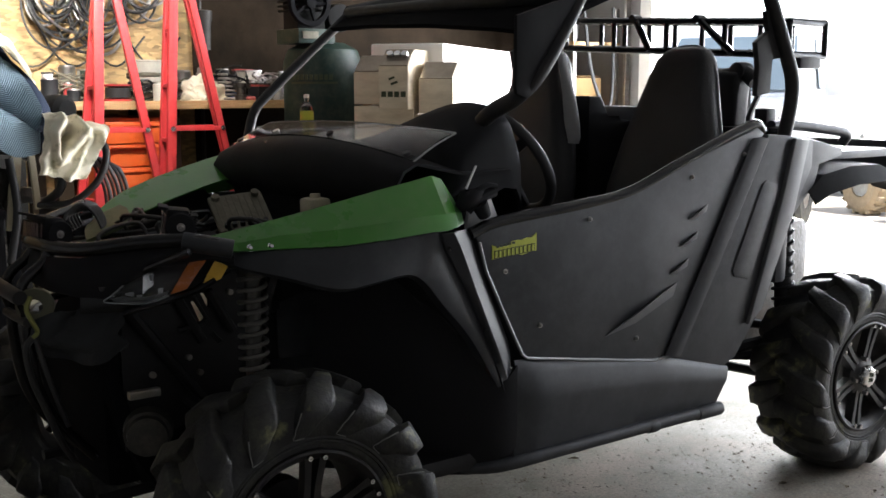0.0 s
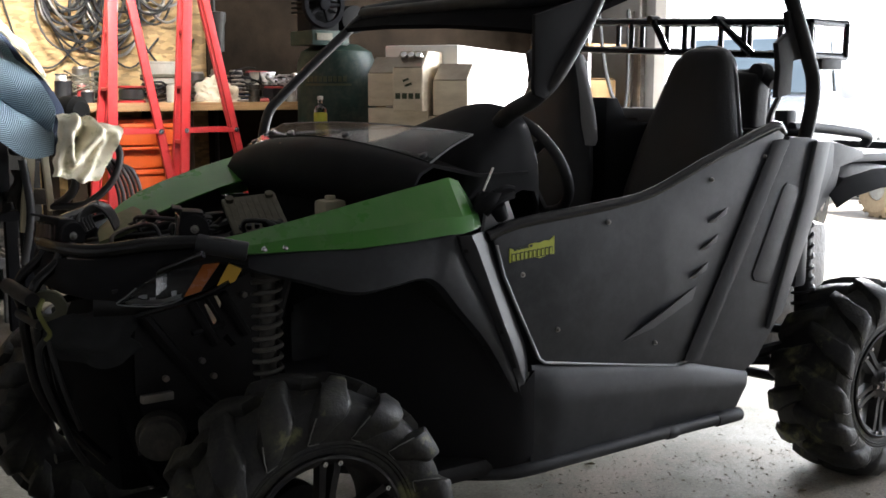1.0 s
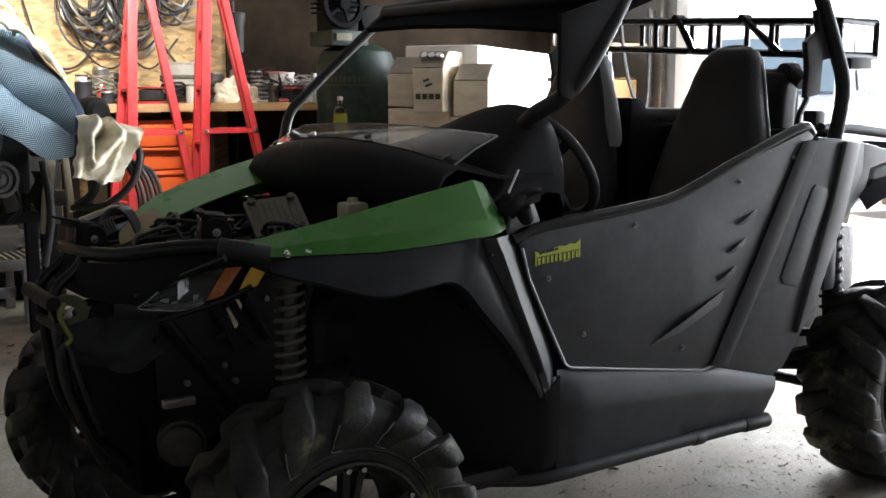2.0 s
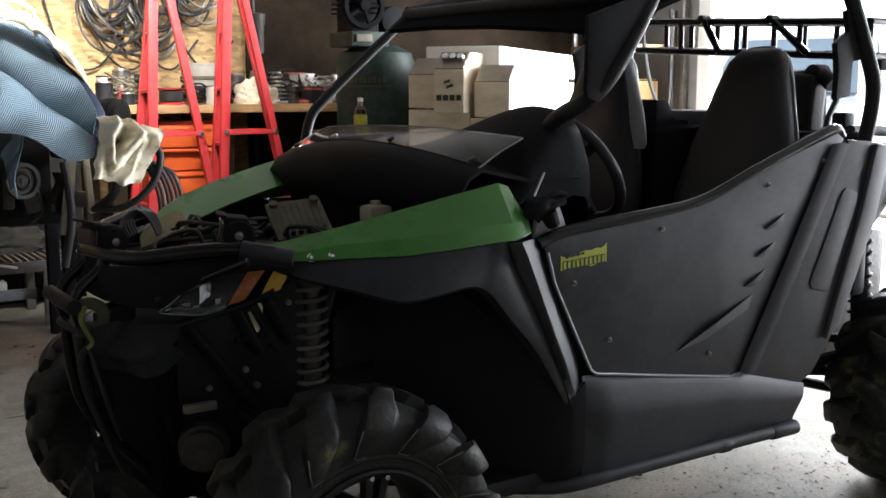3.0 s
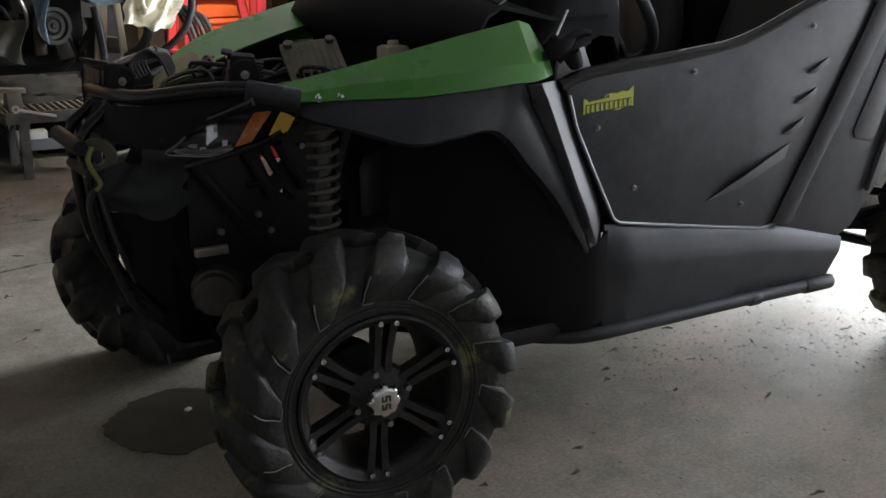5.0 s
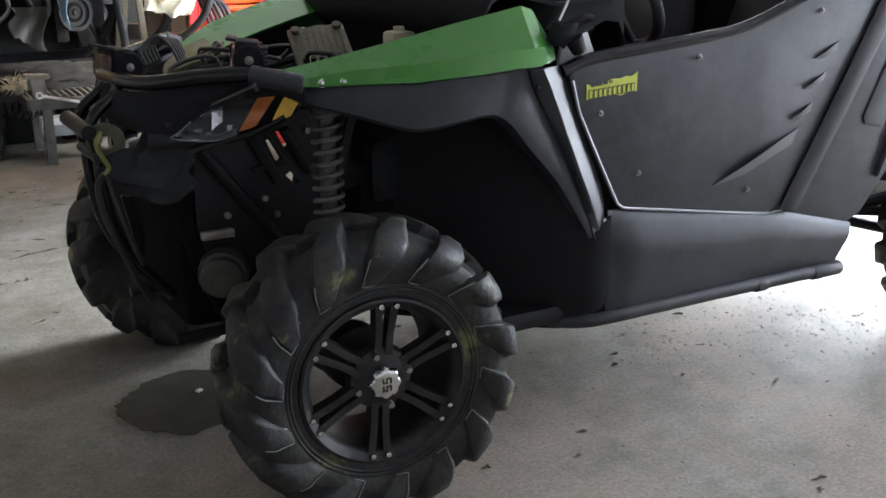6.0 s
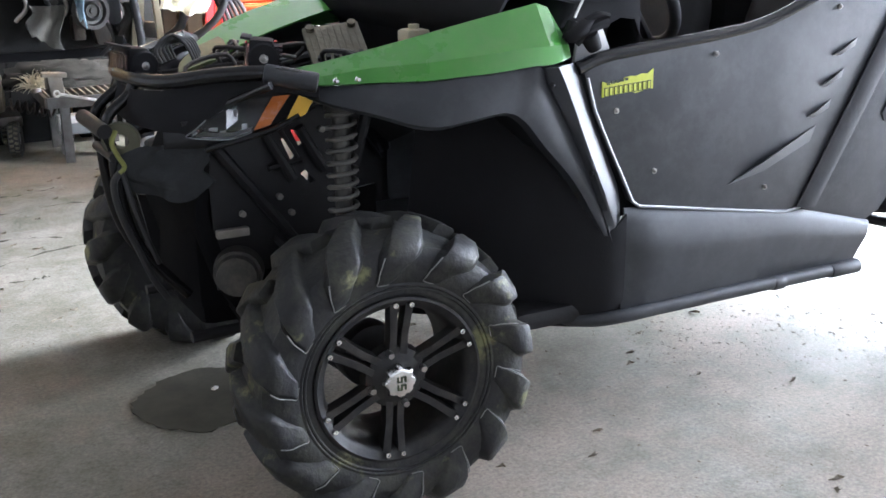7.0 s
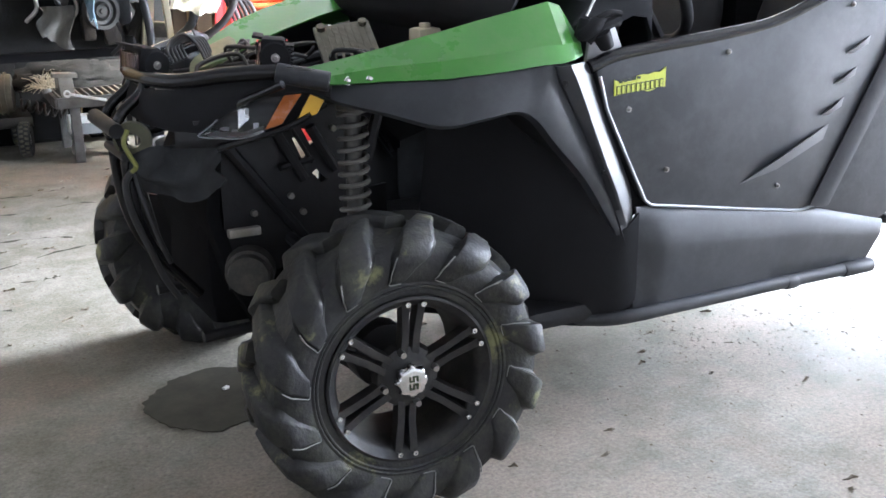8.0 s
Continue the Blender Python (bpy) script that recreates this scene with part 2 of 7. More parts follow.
def mud_patches(m, col, scale, lo, hi, most):
    """Dried mud that clings in sharp-edged patches."""
    N, L = m.node_tree.nodes, m.node_tree.links
    b = N["Principled BSDF"]
    src = b.inputs["Base Color"].links[0].from_socket
    tc, n, r, mx = N.new("ShaderNodeTexCoord"), N.new("ShaderNodeTexNoise"), N.new("ShaderNodeMapRange"), N.new("ShaderNodeMix")
    n.inputs["Scale"].default_value, n.inputs["Detail"].default_value, n.inputs["Roughness"].default_value = scale, 10, 0.62
    L.new(tc.outputs["Object"], n.inputs[0])
    r.inputs[1].default_value, r.inputs[2].default_value, r.inputs[3].default_value, r.inputs[4].default_value = lo, hi, 0, most
    L.new(n.outputs[0], r.inputs[0])
    mx.data_type = "RGBA"
    mx.inputs[7].default_value = (*col, 1)
    L.new(r.outputs[0], mx.inputs[0])
    L.new(src, mx.inputs[6])
    L.new(mx.outputs[2], b.inputs["Base Color"])


mud_patches(RUBBER, (0.2, 0.2, 0.09), 7.5, 0.585, 0.66, 0.75)
STAINED = mat("stained_cotton", (0.86, 0.8, 0.64), 0.85, col2=(0.6, 0.53, 0.36), scale=9, mix=0.4, bump=0.3, grain=200)
mud_patches(STAINED, (0.3, 0.28, 0.13), 16, 0.54, 0.66, 0.7)
GREEN = mat("green_paint", (0.06, 0.25, 0.028), 0.3, scale=5, mix=0.3, bump=0.03, coat=0.6, dust=0.12)
VINYL = mat("black_vinyl", (0.042, 0.042, 0.045), 0.55, scale=9, bump=0.2, grain=220)
CHROME = mat("chrome", (0.75, 0.75, 0.76), 0.15, 1.0, scale=20, mix=0.2, bump=0.02)
STEEL = mat("bare_steel", (0.42, 0.41, 0.4), 0.42, 1.0, col2=(0.2, 0.17, 0.14), scale=14, mix=0.6, bump=0.08)
ALU_EDGE = mat("bright_trim", (0.27, 0.28, 0.29), 0.5, 0.3, scale=20, mix=0.2, bump=0.03)
GREY = mat("grey_plastic", (0.1, 0.104, 0.112), 0.45, scale=5, mix=0.3, bump=0.1, grain=240, dust=0.1)
RED = mat("red_paint", (0.5, 0.03, 0.034), 0.42, scale=8, mix=0.35, bump=0.05, dust=0.12)
ORANGE = mat("orange_paint", (0.62, 0.1, 0.015), 0.45, scale=5, mix=0.3, bump=0.05, dust=0.1)
WOOD = mat("bench_wood", (0.42, 0.26, 0.12), 0.6, col2=(0.2, 0.11, 0.045), scale=5, mix=0.6, bump=0.15, stretch=(1, 9, 9))
STAINLESS = mat("stainless", (0.74, 0.65, 0.5), 0.42, 0.2, col2=(0.42, 0.33, 0.22), scale=4, mix=0.6, bump=0.05, stretch=(1, 1, 3), dust=0.25, dust_col=(0.2, 0.15, 0.1))
WHITE = mat("white_paint", (0.8, 0.79, 0.76), 0.45, scale=4, mix=0.12, bump=0.03)
TANK_GREEN = mat("dark_green_paint", (0.008, 0.026, 0.019), 0.52, spec=0.3, scale=6, mix=0.3, bump=0.05, dust=0.15)
STRIP = mat("satin_strip_plastic", (0.032, 0.034, 0.04), 0.5, scale=5, mix=0.3, bump=0.05, grain=260, dust=0.12, dust_col=(0.2, 0.2, 0.21))
AMBER = mat("amber_lens", (0.42, 0.12, 0.02), 0.25, scale=25, mix=0.3, bump=0.05, coat=0.8)
LENS = glass("clear_lens", (0.95, 0.97, 1.0), 0.05)
POLY = glass("clear_polycarbonate", (0.96, 0.97, 0.97), 0.05, 1.18)
PALE_EDGE = mat("pale_screen_edge", (0.3, 0.31, 0.32), 0.35, scale=20, mix=0.4, bump=0.02)
BRACKET = mat("pale_bracket_paint", (0.5, 0.5, 0.5), 0.5, scale=9, mix=0.3, bump=0.04)
YELLOW = mat("yellow_marker", (0.6, 0.36, 0.03), 0.4, scale=20, mix=0.3)
STICKER = mat("yellow_green_sticker", (0.5, 0.55, 0.06), 0.45, scale=30, mix=0.3)
PRINT = mat("dark_print", (0.04, 0.05, 0.02), 0.5, scale=30)
CREAM = mat("cream_plastic", (0.55, 0.5, 0.36), 0.5, scale=8, dust=0.15)
CLOTH = mat("cream_rag", (0.8, 0.74, 0.58), 0.85, col2=(0.4, 0.33, 0.2), scale=9, mix=0.5, bump=0.3, grain=200)
BLANKET = mat("blue_blanket", (0.42, 0.56, 0.66), 0.9, col2=(0.28, 0.41, 0.52), scale=7, mix=0.5, bump=0.35, grain=240)


NAVY = mat("navy_binding", (0.035, 0.05, 0.09), 0.9, scale=12, bump=0.3, grain=200)


def weave_chevrons(m):
    """Herringbone weave: stripes that fold back on themselves, darker between the ridges."""
    nt = m.node_tree
    N, L = nt.nodes, nt.links
    b = N["Principled BSDF"]
    src = b.inputs["Base Color"].links[0].from_socket
    uv = N.new("ShaderNodeUVMap")
    sep = N.new("ShaderNodeSeparateXYZ")
    L.new(uv.outputs[0], sep.inputs[0])

    def op(kind, a, c, d=None):
        n = N.new("ShaderNodeMath")
        n.operation = kind
        for k, v in enumerate((a, c, d)):
            if v is None:
                continue
            if isinstance(v, (int, float)):
                n.inputs[k].default_value = v
            else:
                L.new(v, n.inputs[k])
        return n.outputs[0]

    zig = op("PINGPONG", op("MULTIPLY", sep.outputs[0], 15), 1.0)
    line = op("PINGPONG", op("ADD", op("MULTIPLY", sep.outputs[1], 95), op("MULTIPLY", zig, 5.0)), 0.5)
    r = N.new("ShaderNodeMapRange")
    r.inputs[1].default_value, r.inputs[2].default_value, r.inputs[3].default_value, r.inputs[4].default_value = 0.05, 0.3, 0.62, 0.0
    L.new(line, r.inputs[0])
    mx = N.new("ShaderNodeMix")
    mx.data_type = "RGBA"
    mx.inputs[7].default_value = (0.09, 0.15, 0.2, 1)
    L.new(r.outputs[0], mx.inputs[0])
    L.new(src, mx.inputs[6])
    L.new(mx.outputs[2], b.inputs["Base Color"])
    bp = N.new("ShaderNodeBump")
    bp.inputs["Strength"].default_value, bp.inputs["Distance"].default_value = 0.8, 0.012
    L.new(line, bp.inputs["Height"])
    L.new(bp.outputs[0], b.inputs["Normal"])


weave_chevrons(BLANKET)
GREASE = mat("greasy_iron", (0.022, 0.02, 0.018), 0.45, 0.4, col2=(0.06, 0.045, 0.03), scale=11, mix=0.6, bump=0.25, grain=70)
MATTE_IRON = mat("matte_black_iron", (0.012, 0.012, 0.012), 0.85, scale=12, mix=0.4, bump=0.15, spec=0.15)
RUST = mat("rusty_iron", (0.16, 0.07, 0.035), 0.75, col2=(0.06, 0.035, 0.02), scale=12, mix=0.7, bump=0.2)
CABLE = mat("cable_rubber", (0.02, 0.02, 0.021), 0.5, scale=20)
ALU = mat("cast_aluminium", (0.36, 0.34, 0.31), 0.5, 0.7, col2=(0.2, 0.17, 0.13), scale=15, mix=0.5, bump=0.15)
PLASTER = mat("painted_board", (0.24, 0.235, 0.23), 0.8, scale=2.5, mix=0.5, bump=0.1)
GRAVEL = mat("gravel", (0.66, 0.6, 0.52), 0.9, col2=(0.5, 0.44, 0.36), scale=1.2, mix=0.5, bump=0.5, grain=30, dust=0.3)
OIL = mat("oil_stain", (0.07, 0.064, 0.047), 0.9, col2=(0.04, 0.037, 0.028), spec=0.2, scale=9, mix=0.7, bump=0.05, grain=95)
# truck paint whitened in place of the glare outside
CAR_PAINT = mat("glare_white_paint", (0.62, 0.63, 0.64), 0.25, scale=4, coat=0.7, bump=0.0)

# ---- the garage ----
# board colour with the wall's shade put into it; the bench legs share it
DARK_BOARD = mat("shade_dark_board", (0.026, 0.018, 0.012), 0.9, col2=(0.007, 0.0055, 0.004), scale=2.5, mix=0.85, bump=0.12, dust=0.1, dust_col=(0.045, 0.03, 0.017), spec=0.06)
X0, X1, Y0, Y1, H = -4.2, 5.2, -4.6, 4.4, 3.0
DOOR_A, DOOR_B, DOOR_H = -2.5, 3.2, 2.75


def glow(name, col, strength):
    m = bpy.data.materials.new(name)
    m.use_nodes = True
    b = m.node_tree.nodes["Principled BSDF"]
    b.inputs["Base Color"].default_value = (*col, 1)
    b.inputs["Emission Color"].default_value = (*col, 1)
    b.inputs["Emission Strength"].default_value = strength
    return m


def setting(name, bm, material, label, category):
    return tagged(part(name, bm, material), label, category, kind="structure")


def build_room():
    bm = bmesh.new()
    box(bm, ((X0 + X1) / 2, (Y0 + Y1) / 2, -0.1), (X1 - X0 + 0.5, Y1 - Y0 + 0.5, 0.2), bevel=0)
    setting("floor", bm, CONCRETE, "worn stained concrete garage floor", "floor")
    bm = bmesh.new()
    box(bm, ((X0 + X1) / 2, Y1 + 0.08, H / 2), (X1 - X0 + 0.3, 0.14, H), bevel=0)
    setting("wall_north", bm, BOARD, "unpainted strand board garage wall behind the bench", "wall")
    # added dark sheet that paints the shade on the right of the wall
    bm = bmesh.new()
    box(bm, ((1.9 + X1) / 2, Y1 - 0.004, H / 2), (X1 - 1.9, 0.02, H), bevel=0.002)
    setting("wall_panel", bm, DARK_BOARD, "dark sheet added on the garage wall where it lies in shade", "wall panel")
    bm = bmesh.new()
    box(bm, ((X0 + X1) / 2, Y0 - 0.07, H / 2), (X1 - X0 + 0.3, 0.14, H), bevel=0)
    setting("wall_south", bm, PLASTER, "plain dim garage wall", "wall")
    bm = bmesh.new()
    box(bm, (X0 - 0.07, (Y0 + Y1) / 2, H / 2), (0.14, Y1 - Y0, H), bevel=0)
    setting("wall_west", bm, PLASTER, "plain dim garage wall", "wall")
    bm = bmesh.new()
    box(bm, (X1 + 0.07, (DOOR_B + Y1) / 2, H / 2), (0.14, Y1 - DOOR_B, H), bevel=0)
    box(bm, (X1 + 0.07, (Y0 + DOOR_A) / 2, H / 2), (0.14, DOOR_A - Y0, H), bevel=0)
    box(bm, (X1 + 0.07, (DOOR_A + DOOR_B) / 2, (DOOR_H + H) / 2), (0.14, DOOR_B - DOOR_A, H - DOOR_H), bevel=0)
    setting("wall_east", bm, PLASTER, "garage end wall with a wide vehicle doorway", "wall")
    bm = bmesh.new()
    box(bm, ((X0 + X1) / 2, (Y0 + Y1) / 2, H + 0.08), (X1 - X0 + 0.3, Y1 - Y0 + 0.3, 0.14), bevel=0)
    setting("ceiling", bm, PLASTER, "plain dim garage ceiling", "ceiling")
    bm = bmesh.new()
    box(bm, (X1 - 0.03, DOOR_B + 0.02, DOOR_H / 2), (0.05, 0.12, DOOR_H), bevel=0.005)
    setting("trim", bm, WHITE, "white-painted post beside the open doorway", "door frame")
    bm = bmesh.new()
    box(bm, (X1 - 0.05, DOOR_B + 0.22, DOOR_H / 2), (0.05, 0.03, DOOR_H), bevel=0.005)
    setting("trim", bm, STEEL, "galvanised track of the overhead garage door", "door track")
    # ground outside, down to the horizon
    bm = bmesh.new()
    ring = [(-400, -400), (400, -400), (400, 400), (-400, 400)]
    bm.faces.new([bm.verts.new((x, y, -0.03)) for x, y in ring])
    setting("ground", bm, GRAVEL, "sunlit gravel yard outside the doorway", "ground")
    # self-glowing wall in place of the overexposed distance across the yard
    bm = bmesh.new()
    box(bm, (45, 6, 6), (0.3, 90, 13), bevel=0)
    setting("backdrop", bm, glow("glowing_distance", (1.0, 0.985, 0.95), 1.6), "glowing white wall in place of the overexposed distance beyond the yard", "backdrop")


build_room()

# ---- the side-by-side vehicle ----
utv = thing("utility_vehicle", "green and black two-seat side-by-side off-road vehicle parked on concrete", "off-road vehicle", (1.0, 0, 0))
SATIN = mat("satin_black_cowl", (0.012, 0.012, 0.014), 0.75, spec=0.2, scale=6, mix=0.3, bump=0.08, grain=240)
RING = mat("olive_steel", (0.13, 0.13, 0.09), 0.6, 0.3, scale=20, mix=0.4)
LED = mat("led_reflector", (0.17, 0.125, 0.12), 0.3, 0.5, scale=60, mix=0.7, bump=0.1)
OLIVE = mat("dull_green_plastic", (0.07, 0.1, 0.04), 0.6, scale=8, mix=0.5, bump=0.06, dust=0.3)
ROOF = mat("roof_plastic", (0.01, 0.01, 0.011), 0.9, scale=6, mix=0.3, bump=0.08, spec=0.03)
REFLECTOR = mat("lamp_reflector", (0.7, 0.7, 0.71), 0.35, 0.7, scale=10, mix=0.3, bump=0.05)
COVER = mat("dark_grey_cloth", (0.028, 0.03, 0.033), 0.9, scale=12, bump=0.3, grain=220)
HOOK = mat("yellow_hook_paint", (0.24, 0.25, 0.07), 0.5, scale=20, mix=0.4)
PALE_VINYL = mat("pale_vinyl", (0.4, 0.4, 0.4), 0.5, scale=9, bump=0.15, grain=200)
CASTING = mat("dusty_casting", (0.12, 0.11, 0.08), 0.65, 0.3, scale=15, mix=0.5, bump=0.2, dust=0.3)
DAMPER = mat("dull_damper_steel", (0.07, 0.068, 0.063), 0.5, 0.5, scale=14, mix=0.5, bump=0.05, dust=0.3)
SPRING = mat("grey_spring_paint", (0.11, 0.105, 0.095), 0.45, scale=15, mix=0.4, dust=0.2)
RIM = mat("black_wheel_paint", (0.011, 0.011, 0.012), 0.5, scale=8, mix=0.4, bump=0.04, dust=0.15, spec=0.4)
LUG_HIGHLIGHT = mat("lug_highlight_rubber", (0.24, 0.24, 0.23), 0.7, scale=25, mix=0.8)
AXLE_F, AXLE_R, HUB_Z, HUB_Y = 0.04, 2.15, 0.319, 0.592


def carcass_mesh(w):
    """Rounded body of a mud tyre with a raised bead ring on each wall."""
    bm = bmesh.new()
    prof = [(0.178, -0.098), (0.186, -0.106), (0.191, -0.1095), (0.196, -0.11), (0.203, -0.1105), (0.2055, -0.1145), (0.2085, -0.1145), (0.211, -0.1125), (0.2135, -0.1165), (0.2165, -0.1165), (0.219, -0.1155), (0.235, -0.121), (0.27, -0.121), (0.294, -0.108), (0.305, -0.07), (0.309, 0), (0.305, 0.07), (0.294, 0.108),
            (0.27, 0.121), (0.235, 0.121), (0.203, 0.1105), (0.196, 0.11), (0.191, 0.1095), (0.186, 0.106), (0.178, 0.098), (0.176, 0.0)]
    lathe(bm, [(r, h * w) for r, h in prof], seg=64)
    return bm


LUG_LINE = [(0.307, -0.012, -2, 0.027, 0.026), (0.305, 0.03, 2.0, 0.029, 0.031), (0.301, 0.07, 6.5, 0.029, 0.038), (0.295, 0.1, 9.5, 0.028, 0.043), (0.284, 0.114, 11.5, 0.022, 0.044), (0.272, 0.12, 13, 0.017, 0.042), (0.262, 0.121, 14.5, 0.015, 0.038), (0.25, 0.1212, 16.5, 0.0085, 0.031), (0.236, 0.1203, 18.4, 0.006, 0.025), (0.225, 0.1175, 20, 0.004, 0.02), (0.222, 0.1165, 20.5, 0.0, 0.017)]


def lug_mesh(w, s, a0):
    """One deep curved paddle that wraps from the tread on to the wall."""
    bm = bmesh.new()
    rows = []
    for r, h, da, high, half in LUG_LINE:
        a = radians(a0 + da)
        h = s * h * w
        # outward direction turns from the tread to the wall
        t = min(1, max(0, (abs(h) / w - 0.07) / 0.05))
        rad, tan = Vector((math.cos(a), 0, math.sin(a))), Vector((-math.sin(a), 0, math.cos(a)))
        out = (rad * (1 - 0.85 * t) + Vector((0, s * t, 0))).normalized()
        base = rad * r + Vector((0, h, 0))
        rows.append([bm.verts.new(base + tan * half * q + out * (high * e - (0.006 if e == 0 else 0))) for q, e in ((-1.25, 0), (-1.0, 0.35), (-0.9, 0.8), (-0.7, 0.98), (0.55, 1.0), (0.72, 0.9), (0.82, 0.45), (1.0, 0))])
    for p, q in zip(rows, rows[1:]):
        for j in range(8):
            bm.faces.new((p[j], p[(j + 1) % 8], q[(j + 1) % 8], q[j]))
    bm.faces.new(rows[0])
    bm.faces.new(rows[-1][::-1])
    return bm


def rim_mesh(w):
    """Black alloy wheel: lip, barrel, hub and six twin spokes; outside towards -y."""
    o = -0.112 * w
    bm = bmesh.new()
    lathe(bm, [(0.176, o + 0.003), (0.181, o - 0.004), (0.187, o - 0.002), (0.188, o + 0.006), (0.18, o + 0.012), (0.161, o + 0.03), (0.155, 0.06), (0.172, 0.085),
               (0.187, 0.098), (0.168, 0.094), (0.151, 0.06), (0.155, o + 0.035), (0.162, o + 0.016), (0.170, o + 0.006)], seg=64)
    lathe(bm, [(0.001, o + 0.012), (0.048, o + 0.012), (0.068, o + 0.022), (0.074, o + 0.045), (0.001, o + 0.05)], seg=36)
    return bm


def spoke_mesh(w, a, s):
    """One bar of a twin spoke."""
    o = -0.112 * w
    t = bmesh.new()
    secs = [(0.05, 0.013, 0.010, 0.016), (0.1, 0.0125, 0.0095, 0.014), (0.15, 0.0165, 0.010, 0.009), (0.174, 0.018, 0.012, 0.006)]
    rows = []
    for r, off, half, y in secs:
        rows.append([t.verts.new((r, o + y + 0.028, s * off - half)), t.verts.new((r, o + y, s * off - half * 0.8)), t.verts.new((r, o + y, s * off + half * 0.8)), t.verts.new((r, o + y + 0.028, s * off + half))])
    for p, q in zip(rows, rows[1:]):
        for j in range(4):
            t.faces.new((p[j], p[(j + 1) % 4], q[(j + 1) % 4], q[j]))
    t.faces.new(rows[0])
    t.faces.new(rows[-1])
    t.transform(Matrix.Rotation(-a, 4, "Y"))
    return t


def cap_mesh(w):
    """Scalloped chrome centre cap."""
    o = -0.112 * w
    bm = bmesh.new()
    n = 64
    rings = []
    for r, y, wave in ((0.036, o + 0.014, 1), (0.036, o - 0.004, 1), (0.031, o - 0.012, 0.6), (0.026, o - 0.014, 0)):
        rings.append([bm.verts.new(((r + wave * 0.003 * math.cos(8 * t)) * math.cos(t), y, (r + wave * 0.003 * math.cos(8 * t)) * math.sin(t))) for t in (2 * math.pi * j / n for j in range(n))])
    for a, b in zip(rings, rings[1:]):
        for j in range(n):
            bm.faces.new((a[j], a[(j + 1) % n], b[(j + 1) % n], b[j]))
    bm.faces.new(rings[-1])
    return bm


def emblem_mesh(w):
    """Two hooked dark marks pressed into the cap."""
    o = -0.112 * w - 0.0155
    bm = bmesh.new()
    for z in (-0.009, 0.009):
        for x, zz, sx, sz in ((0.0085, 0, 0.003, 0.013), (0, 0, 0.003, 0.013), (-0.0085, 0, 0.003, 0.013), (0.0045, 0.005, 0.009, 0.003), (-0.0045, -0.005, 0.009, 0.003)):
            box(bm, (x, o, z + zz), (sx, 0.002, sz), bevel=0)
    return bm


def wheel(x, y, out, steer, spin, w=1.0):
    """One wheel with its tyre; out is -1 on the near side and 1 on the far one."""
    m = pose(x, y, HUB_Z, 0, 0, steer + (180 if out > 0 else 0)) @ pose(0, 0, 0, 0, spin, 0)
    back = m.inverted()

    def seated(mesh):
        # the tread gives where it stands on the floor
        for v in mesh.verts:
            c = m @ v.co
            if c.z < 0.002:
                c.z = 0.002
                v.co = back @ c
        return mesh

    def under_vehicle(ob):
        ob.parent = utv
        ob.matrix_parent_inverse = Matrix.Translation(utv.location).inverted()
        ob.matrix_basis = m
        return ob

    root = under_vehicle(part("wheel", rim_mesh(w), RIM, None, "black alloy wheel with six twin spokes"))
    tyre = under_vehicle(part("tyre", seated(carcass_mesh(w)), RUBBER, None, "muddy black rubber tyre with deep paddle lugs"))
    rnd = random.Random(3)
    for side in (-1, 1):
        for k in range(14):
            part("lug", seated(lug_mesh(w, side, 360 / 14 * (k + (0.5 if side > 0 else 0)) + rnd.uniform(-0.6, 0.6))), RUBBER, tyre, "", 48)
    # moulding edge of each lug, its highlight painted as a pale line
    for k in range(14):
        a0 = 360 / 14 * k
        b = bmesh.new()
        pts = []
        for r, h, da, high, half in LUG_LINE[4:-1]:
            a = radians(a0 + da) + half * 0.86 / r
            pts.append((r * math.cos(a), -(h * w + high * 0.9), r * math.sin(a)))
        r, h, da, high, half = LUG_LINE[-2]
        a = radians(a0 + da) - half * 0.4 / r
        pts.append((r * 0.985 * math.cos(a), -(h * w + high * 0.7), r * 0.985 * math.sin(a)))
        tube(b, pts, 0.0017, 6, n=3, ends=0.001)
        part("mould_flash", seated(b), LUG_HIGHLIGHT, tyre, "moulding flash along the lug, its highlight put into the colour" if k == 0 else "")
    for k in range(6):
        for side in (-1, 1):
            part("spoke", spoke_mesh(w, radians(85.5 - 60 * k), side), RIM, root)
    part("hub_cap", cap_mesh(w), CHROME, root, "scalloped chrome centre cap")
    part("emblem", emblem_mesh(w), PRINT, root)
    o = -0.112 * w
    shared = None
    for k in range(12):
        a = radians(85.5 - 60 * (k // 2) + (5.9 if k % 2 == 0 else -5.9))
        if shared is None:
            bm = bmesh.new()
            lathe(bm, [(0.0001, -0.002), (0.003, -0.002), (0.0034, -0.0055), (0.0058, -0.0055), (0.0064, 0.004), (0.0001, 0.004)], seg=14, closed=False)
            first = part("rim_bolt", bm, CHROME, root)
            shared = first.data
        else:
            first = new("rim_bolt", shared)
            first.parent = root
        first.matrix_basis = pose(0.1705 * math.cos(a), o + 0.001, 0.1705 * math.sin(a))
    shared = None
    for k in range(4):
        a = radians(105 + 90 * k)
        if shared is None:
            bm = bmesh.new()
            cyl(bm, (0, 0.02, 0), (0, -0.012, 0), 0.0095, 0.007, seg=6)
            first = part("lug_nut", bm, STEEL, root)
            shared = first.data
        else:
            first = new("lug_nut", shared)
            first.parent = root
        first.matrix_basis = pose(0.06 * math.cos(a), o + 0.012, 0.06 * math.sin(a))
    return root


